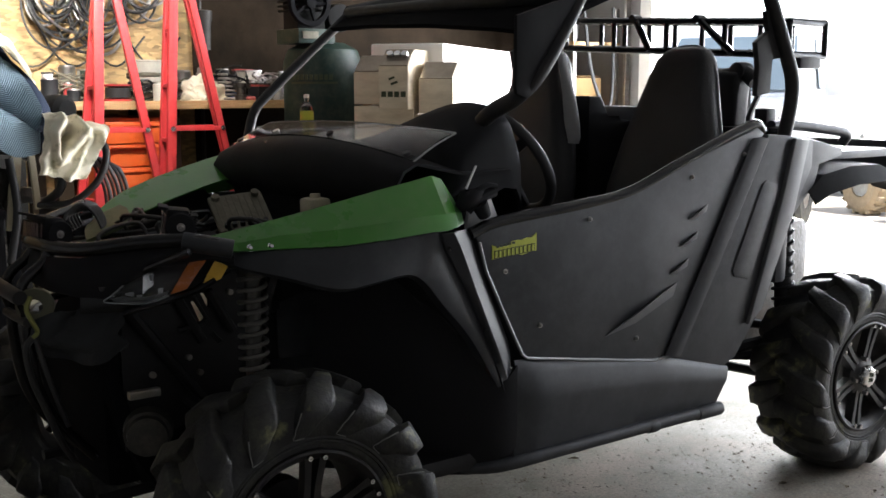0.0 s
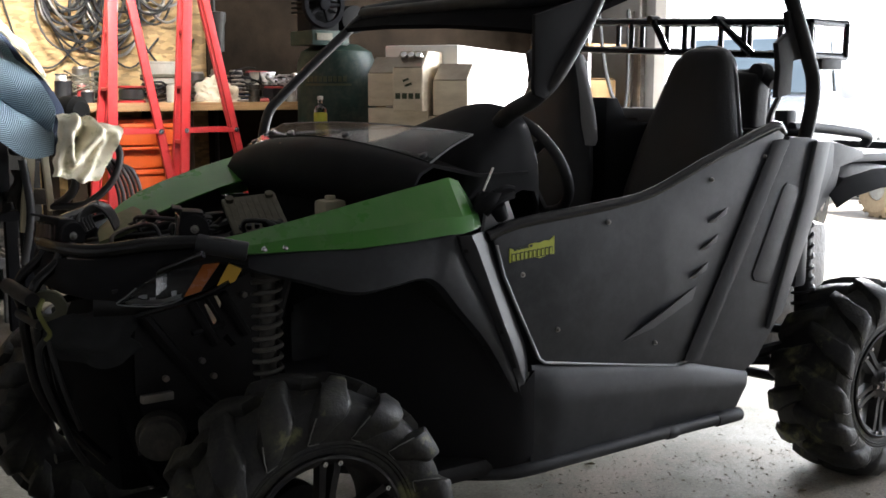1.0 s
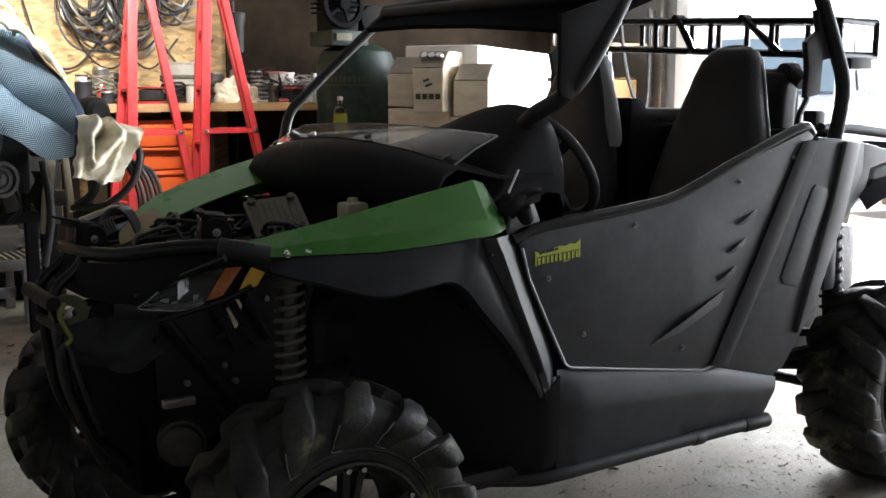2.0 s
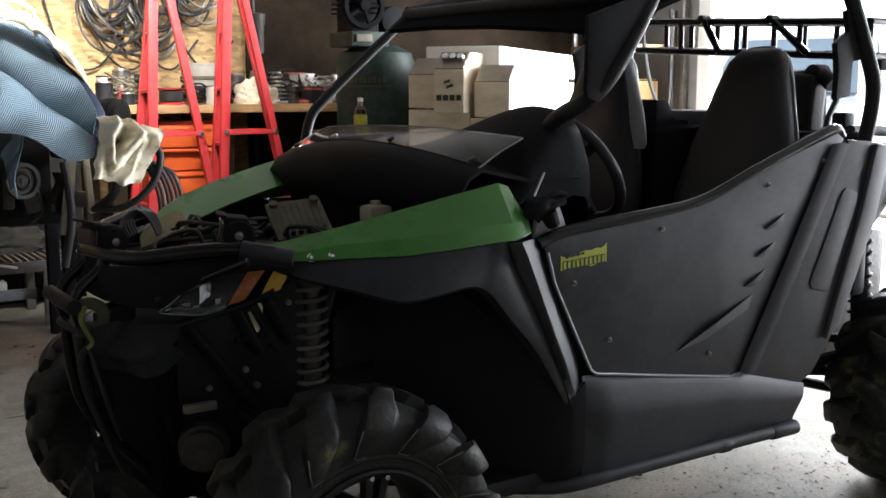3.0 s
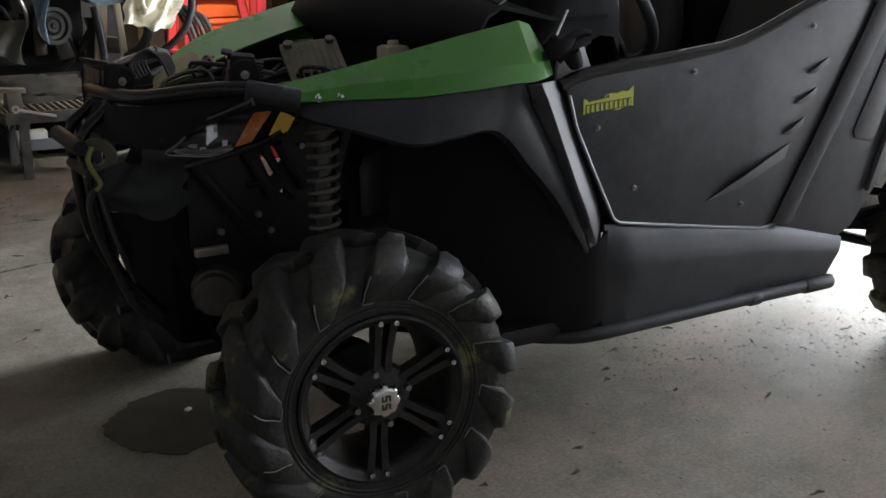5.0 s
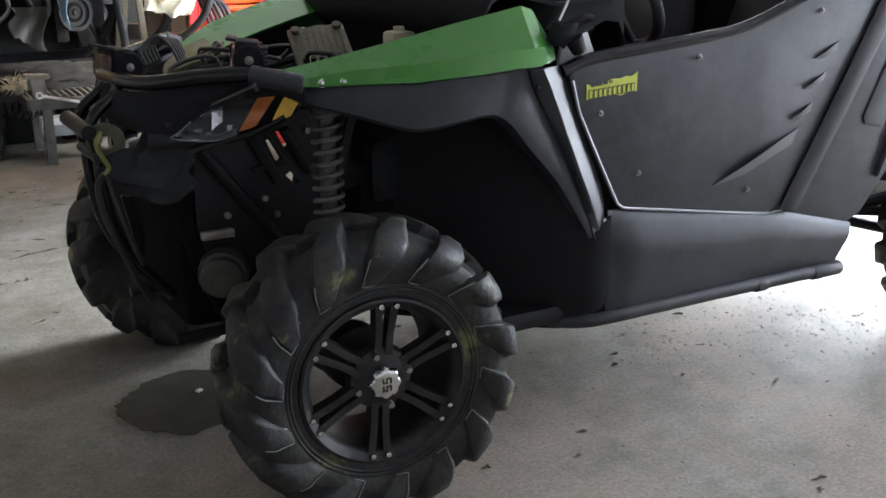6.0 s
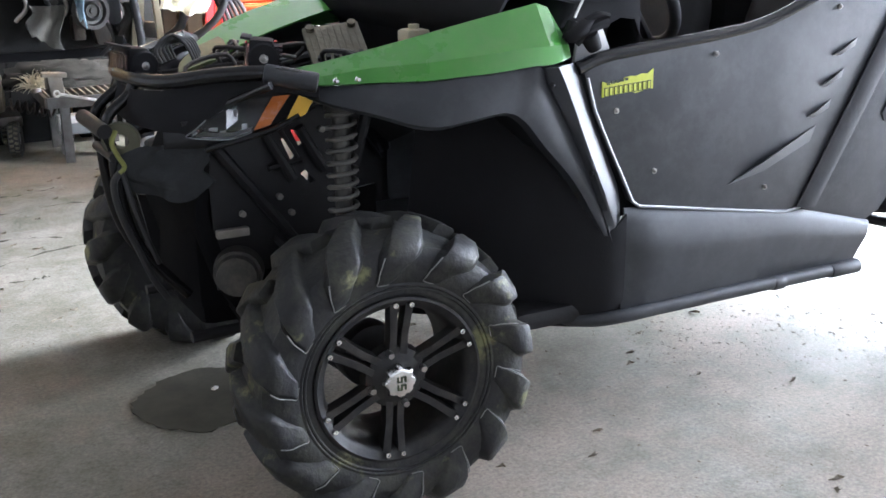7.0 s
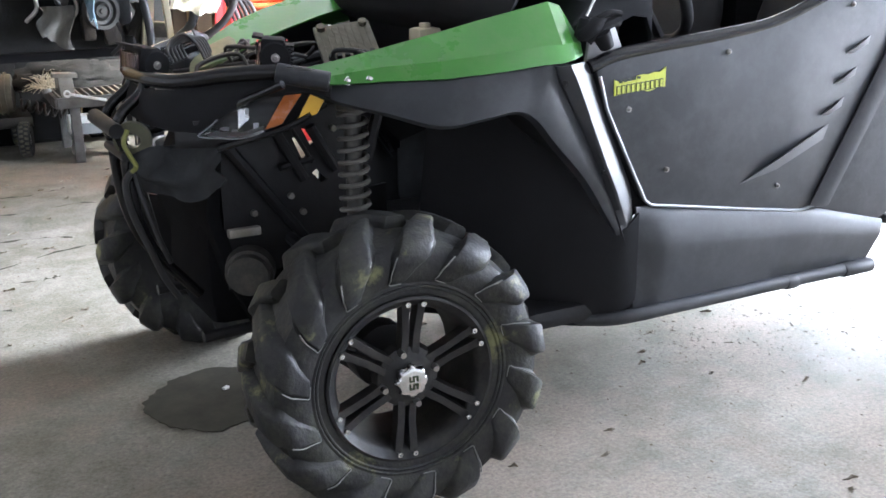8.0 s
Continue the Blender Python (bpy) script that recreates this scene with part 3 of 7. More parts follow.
def build_wheels():
    wheel(AXLE_F, -HUB_Y, -1, -4.4, 0)
    wheel(AXLE_F - 0.1, HUB_Y, 1, -4.4, 17)
    wheel(AXLE_R, -HUB_Y + 0.02, -1, 0, 9, 1.05)
    wheel(AXLE_R - 0.17, HUB_Y - 0.03, 1, 0, 33, 1.05)


build_wheels()


def build_body_panels():
    # green bonnet side panels, wedge shaped, folded at the top, along a crease and round the rear corner
    secs = [  # x, inner top, outer top, crease, lower edge as (y, z)
        (-0.09, (-0.240, 0.876), (-0.345, 0.925), (-0.37, 0.918), (-0.385, 0.912)),
        (0.0, (-0.280, 0.896), (-0.40, 0.948), (-0.44, 0.928), (-0.452, 0.912)),
        (0.09, (-0.320, 0.921), (-0.445, 0.973), (-0.49, 0.945), (-0.505, 0.917)),
        (0.20, (-0.360, 0.951), (-0.49, 1.003), (-0.545, 0.955), (-0.56, 0.92)),
        (0.32, (-0.385, 0.981), (-0.52, 1.033), (-0.58, 0.968), (-0.592, 0.93)),
        (0.42, (-0.400, 1.003), (-0.54, 1.055), (-0.598, 0.978), (-0.606, 0.94)),
        (0.462, (-0.400, 1.013), (-0.545, 1.064), (-0.598, 0.978), (-0.605, 0.94)),
        (0.495, (-0.390, 1.006), (-0.535, 1.055), (-0.59, 0.98), (-0.598, 0.945)),
        (0.525, (-0.370, 0.951), (-0.52, 1.005), (-0.575, 0.975), (-0.585, 0.95)),
    ]
    bm = bmesh.new()
    sheet(bm, [[(x, *p) for p in ps] for x, *ps in secs], 0.006)
    near, far = both("hood_panel", bm, GREEN, utv, "glossy green painted bonnet side panel", 13)
    for p, s in ((near, 1), (far, -1)):
        for x, y, z in ((0.022, -0.462, 0.921), (0.062, -0.485, 0.924)):
            b = bmesh.new()
            bolt(b, (x, y * s, z), (-0.25, -1 * s, 0.3), 0.007)
            part("rivet", b, CHROME, p)

    # black fender below, cut by the wheel arch and tapering down along the strip
    top = curve_points([(-0.03, -0.42, 0.915), (0.02, -0.455, 0.913), (0.09, -0.502, 0.917), (0.2, -0.557, 0.922), (0.3, -0.588, 0.932), (0.38, -0.6, 0.94), (0.437, -0.605, 0.935), (0.458, -0.607, 0.885), (0.525, -0.609, 0.765), (0.59, -0.609, 0.632), (0.634, -0.608, 0.52)], 4)
    arch = curve_points([(-0.03, -0.43, 0.893), (0.01, -0.47, 0.876), (0.075, -0.54, 0.858), (0.165, -0.60, 0.831), (0.255, -0.617, 0.841), (0.335, -0.62, 0.85), (0.385, -0.62, 0.828), (0.44, -0.62, 0.765), (0.525, -0.617, 0.672), (0.592, -0.613, 0.572), (0.636, -0.609, 0.503)], 4)
    rows = []
    for a, b in zip(top, arch):
        a, b = a.copy(), b.copy()
        if a.x < 0.42:
            a += Vector((0, 0.014, 0.012))
        w = (a - b).length
        rows.append([a, a.lerp(b, 0.35) + Vector((0, -0.05 * w, 0)), a.lerp(b, 0.75) + Vector((0, -0.06 * w, 0)), b, b + Vector((0.003, 0.012, -0.006)), b + Vector((0.004, 0.03, -0.006))])
    bm = bmesh.new()
    sheet(bm, rows, 0.004)
    both("front_fender", bm, BLACK, utv, "matte black moulded front fender", 40)

    # inner wheel liner: a roof under the fender, and a guard that sweeps back and out to the sill
    def guard_y(x):
        k = max(0.0, min(1.0, (x - 0.2) / 0.46))
        return -0.27 - 0.333 * k * k * (3 - 2 * k) - 0.012 * k

    bm = bmesh.new()
    rows = []
    for b in arch:
        inner = max(guard_y(b.x), b.y + 0.01) if b.x > 0.2 else -0.27
        rows.append([b + Vector((0, 0.012, 0)), Vector((b.x, (b.y + inner) / 2 + 0.005, b.z + 0.018)), Vector((b.x, inner, b.z + 0.022))])
    sheet(bm, rows, 0.004)
    both("wheel_liner", bm, SATIN, utv, "", 50)
    bm = bmesh.new()
    rows = []
    for k in range(25):
        x = 0.3 + 0.375 * k / 24
        near_arch = min(arch, key=lambda a: abs(a.x - x))
        zt = min(near_arch.z + 0.02, 0.87) if x < 0.63 else 0.53 + 0.045 * (x - 0.63) / 0.045
        zb = 0.288 + 0.012 * (1 - k / 24)
        row = []
        for j in range(9):
            v = j / 8
            sag = 0.03 * max(0, v - 0.72) / 0.28
            row.append((x - 0.06 * v * (1 - k / 24), guard_y(x) + sag + 0.012 * math.sin(math.pi * v) * (1 - k / 24), zt + (zb - zt) * v))
        rows.append(row)
    sheet(bm, rows, 0.006)
    both("mud_guard", bm, SATIN, utv, "smooth black inner mudguard", 50)

    # wedge-shaped strip that runs down in front of the door: a narrow side to the wheel, a broad one to the rear
    bm = bmesh.new()
    rows = []
    for z, x0, x1, x2 in ((0.936, 0.439, 0.46, 0.531), (0.9, 0.449, 0.479, 0.548), (0.845, 0.48, 0.503, 0.57), (0.79, 0.511, 0.526, 0.592), (0.7, 0.556, 0.565, 0.632), (0.63, 0.587, 0.598, 0.662), (0.59, 0.604, 0.618, 0.672), (0.55, 0.62, 0.637, 0.675), (0.505, 0.638, 0.652, 0.676)):
        w = 1.0 if z > 0.64 else max(0.0, (z - 0.505) / 0.135)
        rows.append([(x0, -0.607, z), (x0 + 0.002, -0.618, z), (x1 - 0.004, -0.612 - 0.021 * w, z + 0.002), (x1 + 0.002, -0.612 - 0.024 * w, z + 0.003), (x1 + 0.009, -0.612 - 0.021 * w, z + 0.004), (x2 - 0.004, -0.6, z + (0.016 if z < 0.92 else 0.004)), (x2, -0.592, z + (0.016 if z < 0.92 else 0.004))])
    sheet(bm, rows, 0.005)
    near, far = both("pillar_strip", bm, STRIP, utv, "satin grey plastic strip before the door", 24)
    for p, s in ((near, 1), (far, -1)):
        for x, z in ((0.454, 0.899), (0.566, 0.689)):
            b = bmesh.new()
            bolt(b, (x, -0.626 * s, z), (-0.7, -s, 0), 0.0055)
            part("screw", b, DARK, p)

    # dark hinge post behind the gap before the door
    bm = bmesh.new()
    slab(bm, [(0.47, 0.93), (0.57, 0.935), (0.64, 0.8), (0.76, 0.58), (0.66, 0.55), (0.58, 0.62), (0.48, 0.82)], -0.582, -0.565, 0.004)
    both("hinge_post", bm, SATIN, utv)

    # doors
    outline = [(0.548, 0.915), (0.575, 0.835), (0.625, 0.735), (0.695, 0.602), (0.715, 0.59), (1.19, 0.508), (1.25, 0.515), (1.44, 0.815), (1.645, 1.145), (1.615, 1.162), (1.33, 1.077), (1.1, 0.995), (0.916, 0.97), (0.63, 0.945), (0.56, 0.93)]
    bm = bmesh.new()
    slab(bm, outline, -0.612, -0.585, 0.007)
    near, far = both("door", bm, BLACK, utv, "matte black plastic half door")
    bm = bmesh.new()
    tube(bm, [(0.535, -0.6, 0.925), (0.63, -0.6, 0.95), (0.92, -0.6, 0.975), (1.1, -0.598, 1.0), (1.33, -0.598, 1.082), (1.6, -0.595, 1.168), (1.66, -0.59, 1.15)], 0.016, 10)
    for p, q in zip((near, far), (bm, flipped(bm))):
        part("top_rail", q, BLACK_GLOSS, p, "rounded black top rail of the door")
    bm = bmesh.new()
    tube(bm, [(0.556, -0.613, 0.905), (0.578, -0.613, 0.83), (0.628, -0.613, 0.731), (0.697, -0.613, 0.6), (0.716, -0.613, 0.587), (1.195, -0.613, 0.506), (1.25, -0.613, 0.514)], 0.0042, 8, smooth=False)
    for p, q in zip((near, far), (bm, flipped(bm))):
        part("edge_trim", q, ALU_EDGE, p, "bright worn edge line of the door")
    bm = bmesh.new()
    sheet(bm, [[(1.232, -0.614, 0.515), (1.252, -0.623, 0.513), (1.285, -0.623, 0.513), (1.3, -0.606, 0.513)],
               [(1.40, -0.614, 0.80), (1.42, -0.623, 0.80), (1.455, -0.623, 0.795), (1.47, -0.606, 0.79)],
               [(1.585, -0.614, 1.13), (1.608, -0.622, 1.135), (1.645, -0.622, 1.13), (1.662, -0.606, 1.12)]], 0.006)
    for p, q in zip((near, far), (bm, flipped(bm))):
        part("rear_strip", q, STRIP, p, "raised grey strip along the rear door edge")
    # ribs pressed out of the rear of the door: each rises from a flush tip and drops at its rear end
    for x, z, l, e, h, d in ((1.40, 0.935, 0.085, 0.06, 0.011, 0.011), (1.362, 0.858, 0.08, 0.058, 0.011, 0.011), (1.325, 0.781, 0.08, 0.058, 0.012, 0.011), (1.28, 0.708, 0.29, 0.17, 0.02, 0.016)):
        bm = bmesh.new()
        tip, y = (x - l, z - 0.36 * l), -0.6125
        v = [bm.verts.new(c) for c in ((tip[0], y, tip[1]), (x - e, y - d, z - 0.3 * e + 0.3 * h), (x, y, z + h), (x - 0.1 * e, y, z - h), (x - e, y, z - 0.36 * e - h))]
        for f in ((0, 1, 4), (1, 3, 4), (1, 2, 3), (0, 2, 1), (0, 4, 3, 2)):
            bm.faces.new([v[i] for i in f])
        bmesh.ops.recalc_face_normals(bm, faces=bm.faces[:])
        for p, q in zip((near, far), (bm, flipped(bm))):
            part("rib", q, GREY, p, "", 50)
    for x, z in ((0.927, 0.935), (1.325, 1.027), (1.552, 1.085), (0.639, 0.824), (0.757, 0.669), (1.116, 0.584)):
        for p, s in ((near, 1), (far, -1)):
            b = bmesh.new()
            bolt(b, (x, -0.613 * s, z), (0, -s, 0), 0.005)
            part("screw", b, STEEL, p)
    # sticker with a torn outline and dark marks in place of its lettering
    rnd = random.Random(5)
    lo = [(0.596 + 0.144 * k / 9, 0.857 + 0.01 * k / 9 + rnd.uniform(-0.003, 0.003)) for k in range(10)]
    hi = [(0.596 + 0.144 * k / 9, 0.89 + (0.02 if k > 3 else 0.012) * k / 9 + rnd.uniform(-0.006, 0.005)) for k in range(9, -1, -1)]
    bm = bmesh.new()
    slab(bm, lo + hi, -0.614, -0.612, 0)
    st = part("sticker", bm, STICKER, near, "yellow-green torn-edged sticker with dark lettering bars")
    bm, inner = bmesh.new(), bmesh.new()
    for k in range(10):
        x, z = 0.607 + 0.0134 * k, 0.8695 + 0.0009 * k
        box(bm, (x, -0.6146, z), (0.0108, 0.001, 0.021), bevel=0)
        box(inner, (x, -0.6152, z), (0.0064, 0.001, 0.0165), bevel=0)
    for k in range(5):
        box(bm, (0.613 + 0.0125 * k, -0.6146, 0.889 + 0.0015 * k), (0.009, 0.001, 0.006), bevel=0)
    part("lettering", bm, PRINT, st)
    part("lettering", inner, STICKER, st)

    # sill panel with its soft outward roll, and the tube under it
    rows = []
    for k in range(29):
        u = k / 28
        row = []
        for v, o in ((0.0, -0.3), (0.02, 0.0), (0.12, 0.4), (0.24, 0.78), (0.33, 0.97), (0.38, 1.0), (0.45, 0.95), (0.72, 0.65), (1.0, 0.32), (1.03, -0.1)):
            x = 0.672 + (0.847 - 0.052 * v) * u
            zt = 0.586 - 0.075 * min(1, (x - 0.672) / 0.545) - 0.078 * max(0, (x - 1.217) / 0.302)
            zb = 0.328 + 0.012 * max(0, u - 0.9) / 0.1
            out = (0.026 - 0.014 * u) * min(1.0, 0.2 + u / 0.1)
            row.append((x, -0.607 - out * o, zt + (zb - zt) * v))
        rows.append(row)
    bm = bmesh.new()
    sheet(bm, rows, 0.006)
    both("sill_panel", bm, BLACK, utv, "matte black rolled sill panel below the door", 40)
    bm = bmesh.new()
    tube(bm, [(0.5, -0.47, 0.305), (0.55, -0.535, 0.306), (0.61, -0.59, 0.309), (0.68, -0.613, 0.314), (0.8, -0.62, 0.318), (1.15, -0.62, 0.319), (1.38, -0.62, 0.318), (1.475, -0.62, 0.317)], 0.0185, 14)
    sliders = both("rock_slider", bm, BLACK, utv, "black tubular side step bar")
    for p, s in zip(sliders, (1, -1)):
        for x0, x1, r in ((1.37, 1.477, 0.0215), (1.16, 1.2, 0.0205)):
            b = bmesh.new()
            cyl(b, (x0, -0.62 * s, 0.3165), (x1, -0.62 * s, 0.3165), r, seg=16, bevel=0.005)
            part("sleeve", b, BLACK, p)
    bm = bmesh.new()
    box(bm, (0.95, 0, 0.33), (1.1, 1.16, 0.05), bevel=0.02)
    part("belly_pan", bm, DARK, utv)

    # rear side panels and fenders
    bm = bmesh.new()
    slab(bm, [(1.265, 0.505), (1.5, 0.435), (1.56, 0.46), (1.70, 0.63), (1.79, 0.85), (1.9, 1.03), (1.9, 1.12), (1.76, 1.135), (1.675, 1.14)], -0.607, -0.575, 0.008)
    near, far = both("rear_side_panel", bm, BLACK, utv, "matte black panel behind the door")
    bm = bmesh.new()
    slab(bm, [(1.525, 0.735), (1.535, 0.715), (1.6, 0.70), (1.615, 0.715), (1.728, 0.965), (1.722, 0.985), (1.668, 1.0), (1.652, 0.99)], -0.611, -0.605, 0.003)
    for p, q in zip((near, far), (bm, flipped(bm))):
        part("access_cover", q, BLACK, p)
    bm = bmesh.new()
    slab(bm, [(1.60, 0.56), (1.66, 0.60), (1.80, 0.90), (1.86, 1.12), (1.79, 1.125), (1.74, 0.95)], -0.622, -0.605, 0.006)
    for p, q in zip((near, far), (bm, flipped(bm))):
        part("edge_strip", q, GREY, p)
    # body corner, then the dark mudguard that arches over the rear wheel
    bm = bmesh.new()
    slab(bm, [(1.80, 1.125), (1.93, 1.115), (2.07, 1.085), (2.07, 1.06), (1.95, 1.035), (1.93, 0.97), (1.85, 0.9), (1.79, 0.85)], -0.6, -0.5, 0.01)
    both("rear_corner_panel", bm, BLACK, utv, "dusty black body corner behind the door")
    rows = [[(1.89, -0.45, 1.0), (1.9, -0.6, 0.99), (1.9, -0.625, 0.955)], [(1.96, -0.45, 1.05), (1.97, -0.6, 1.04), (1.97, -0.63, 0.985)], [(2.1, -0.45, 1.075), (2.11, -0.605, 1.062), (2.11, -0.64, 1.01)],
            [(2.26, -0.45, 1.07), (2.27, -0.605, 1.06), (2.27, -0.64, 1.01)], [(2.4, -0.45, 1.04), (2.42, -0.6, 1.02), (2.42, -0.635, 0.975)], [(2.5, -0.45, 0.97), (2.52, -0.6, 0.94), (2.52, -0.63, 0.9)]]
    rows = [[(x, y, z - 0.045) for x, y, z in row] for row in rows]
    bm = bmesh.new()
    sheet(bm, rows, 0.008)
    both("rear_fender", bm, SATIN, utv, "black mudguard arching over the rear wheel", 25)
    bm = bmesh.new()
    box(bm, (2.25, 0, 1.05), (0.75, 0.98, 0.03), bevel=0.01)
    box(bm, (2.6, 0, 1.03), (0.05, 0.98, 0.12), bevel=0.01)
    part("cargo_bed", bm, BLACK, utv)
    bm = bmesh.new()
    tube(bm, [(1.83, -0.5, 1.16), (1.95, -0.5, 1.158), (2.1, -0.5, 1.144), (2.24, -0.5, 1.124), (2.25, -0.48, 1.09)], 0.017)
    both("bed_rail", bm, BLACK, utv)

    # cowl across the body below the screen
    rows = []
    for k in range(13):
        y = -0.49 + 0.98 * k / 12
        b = 1 - (y / 0.49) ** 2
        rows.append([(0.47 - 0.03 * b, y, 0.975), (0.415 - 0.045 * b, y, 1.005 + 0.015 * b), (0.405 - 0.045 * b, y, 1.04 + 0.025 * b), (0.425 - 0.045 * b, y, 1.072 + 0.042 * b), (0.46 - 0.03 * b, y, 1.09 + 0.05 * b), (0.60, y, 1.06 + 0.05 * b), (0.76, y, 1.06 + 0.04 * b)])
    bm = bmesh.new()
    sheet(bm, rows, 0.008)
    part("cowl", bm, SATIN, utv, "curved black cowl below the half screen", 60)
    bm = bmesh.new()
    sheet(bm, [[(0.455, y, 0.975), (0.47, y, 0.92), (0.52, y, 0.8)] for y in (-0.48 + 0.096 * k for k in range(11))], 0.006)
    part("firewall", bm, DARK, utv)
    for k in range(9):
        y = 0.02 + 0.017 * k
        bm = bmesh.new()
        box(bm, (0.398, y, 1.122), (0.014, 0.008, 0.005), (0, -30, 0), bevel=0.001)
        part("vent_slat", bm, CHROME, utv)

    # half screen of clear plastic, with its clips
    rows = []
    for k in range(13):
        y = -0.475 + 0.95 * k / 12
        b = 1 - (y / 0.49) ** 2
        rows.append([(0.462 - 0.03 * b, y, 1.096 + 0.05 * b), (0.525 - 0.025 * b, y, 1.135 + 0.032 * b), (0.592 - 0.02 * b, y, 1.166 + 0.016 * b)])
    bm = bmesh.new()
    sheet(bm, rows, 0.005)
    ws = part("windshield", bm, POLY, utv, "low clear plastic half windshield")
    ws.visible_shadow = False
    b = bmesh.new()
    tube(b, [r[2] for r in rows], 0.0028, 6, n=2)
    part("edge_bead", b, PALE_EDGE, ws, "pale cut edge of the clear screen")
    b = bmesh.new()
    tube(b, [rows[0][0], rows[0][1], rows[0][2]], 0.0025, 6, n=3)
    part("edge_bead", b, PALE_EDGE, ws)
    for y in (-0.44, -0.12, 0.18, 0.44):
        b0 = 1 - (y / 0.49) ** 2
        b = bmesh.new()
        cyl(b, (0.475 - 0.03 * b0, y, 1.104 + 0.053 * b0), (0.471 - 0.03 * b0, y, 1.112 + 0.053 * b0), 0.011, seg=14, bevel=0.003)
        part("clip", b, STEEL if y == 0.18 else DARK, ws)


build_body_panels()


CAGE = mat("cage_paint", (0.014, 0.014, 0.016), 0.5, scale=7, mix=0.4, bump=0.05, dust=0.08, spec=0.28)


def build_cage():
    bm = bmesh.new()
    tube(bm, [(0.715, -0.38, 1.12), (0.715, -0.42, 1.185), (0.715, -0.475, 1.222), (0.735, -0.535, 1.256), (0.782, -0.56, 1.31), (0.86, -0.56, 1.415), (0.93, -0.555, 1.52)], 0.025, 12, flat=0.85)
    pillar = part("front_pillar", bm, CAGE, utv, "black tubular front roll cage pillar")
    bm = bmesh.new()
    slab(bm, [(0.735, 1.255), (0.705, 1.265), (0.7, 1.285), (0.702, 1.33), (0.702, 1.46), (0.83, 1.5), (0.935, 1.52), (0.86, 1.405), (0.78, 1.3), (0.75, 1.262)], -0.575, -0.562, 0.004)
    part("gusset_plate", bm, SATIN, pillar, "black sheet-steel gusset beside the pillar")
    bm = bmesh.new()
    tube(bm, [(0.545, 0.555, 1.08), (0.566, 0.56, 1.165), (0.585, 0.56, 1.212), (0.622, 0.56, 1.25), (0.755, 0.56, 1.368), (0.93, 0.55, 1.52)], 0.019, 10, flat=0.8)
    part("front_pillar", bm, CAGE, utv, "black tubular front roll cage pillar")
    bm = bmesh.new()
    tube(bm, [(0.94, -0.55, 1.535), (1.3, -0.54, 1.61), (1.68, -0.54, 1.665)], 0.025, 12)
    both("roof_rail", bm, CAGE, utv)
    bm = bmesh.new()
    tube(bm, [(1.795, -0.565, 1.10), (1.81, -0.565, 1.14), (1.834, -0.565, 1.235), (1.832, -0.565, 1.31), (1.80, -0.565, 1.38), (1.755, -0.565, 1.465), (1.715, -0.555, 1.56), (1.68, -0.54, 1.665)], 0.022, 12)
    both("rear_pillar", bm, CAGE, utv, "black tubular rear roll cage pillar")
    bm = bmesh.new()
    slab(bm, [(1.67, 1.255), (1.735, 1.264), (1.74, 1.365), (1.80, 1.375), (1.83, 1.385), (1.80, 1.43), (1.73, 1.52), (1.70, 1.51), (1.715, 1.452), (1.66, 1.417), (1.675, 1.345)], -0.56, -0.54, 0.005)
    both("gusset", bm, CAGE, utv)
    for x, z in ((0.94, 1.53), (1.68, 1.665)):
        bm = bmesh.new()
        tube(bm, [(x, -0.55, z), (x, 0.55, z)], 0.024, 12, smooth=False)
        part("cross_bar", bm, CAGE, utv)
    bm = bmesh.new()
    tube(bm, [(1.815, -0.57, 1.14), (1.815, 0.57, 1.14)], 0.02, 12, smooth=False)
    part("shoulder_bar", bm, BLACK_GLOSS, utv)
    bm = bmesh.new()
    sheet(bm, [[(x, y, 1.545 - 0.07 * max(0, (0.95 - x) / 0.1) + 0.24 * max(0, x - 0.95) - 0.06 * max(0, x - 1.4) - 0.02 * (y / 0.55) ** 2 - 0.012 + 0.032 * (y / 0.55) * max(0.0, 1 - (x - 0.86) / 0.22)) for y in (-0.55, -0.3, 0, 0.3, 0.55)] for x in (0.86, 0.9, 0.95, 1.1, 1.3, 1.5, 1.76)], 0.014)
    part("roof", bm, ROOF, utv, "moulded black plastic roof")
    bm = bmesh.new()
    tube(bm, [(1.74, -0.5, 1.4), (1.745, -0.5, 1.34), (1.762, -0.5, 1.272), (1.72, -0.5, 1.2), (1.715, -0.5, 1.17)], 0.02, 8, flat=0.45)
    both("seat_belt", bm, CABLE, utv, "black seat belt webbing")
    bm = bmesh.new()
    box(bm, (1.85, -0.46, 1.17), (0.05, 0.05, 0.09), bevel=0.01)
    box(bm, (1.86, -0.318, 1.235), (0.08, 0.09, 0.2), (4, 0, 0), bevel=0.02, seg=3)
    tube(bm, [(1.86, -0.215, 1.295), (1.86, -0.28, 1.315), (1.86, -0.36, 1.33), (1.86, -0.41, 1.3)], 0.026, 10)
    cyl(bm, (1.83, -0.355, 1.335), (1.89, -0.355, 1.335), 0.03, seg=18, bevel=0.008)
    part("belt_reel", bm, DARK, utv)
    # air box and intake behind the seats
    bm = bmesh.new()
    slab(bm, [(1.89, 1.1), (2.05, 1.1), (2.046, 1.29), (2.10, 1.325), (2.005, 1.349), (1.96, 1.33), (1.85, 1.335), (1.86, 1.27), (1.91, 1.25)], -0.26, -0.12, 0.015)
    part("air_box", bm, SATIN, utv, "dark plastic air box behind the seats")


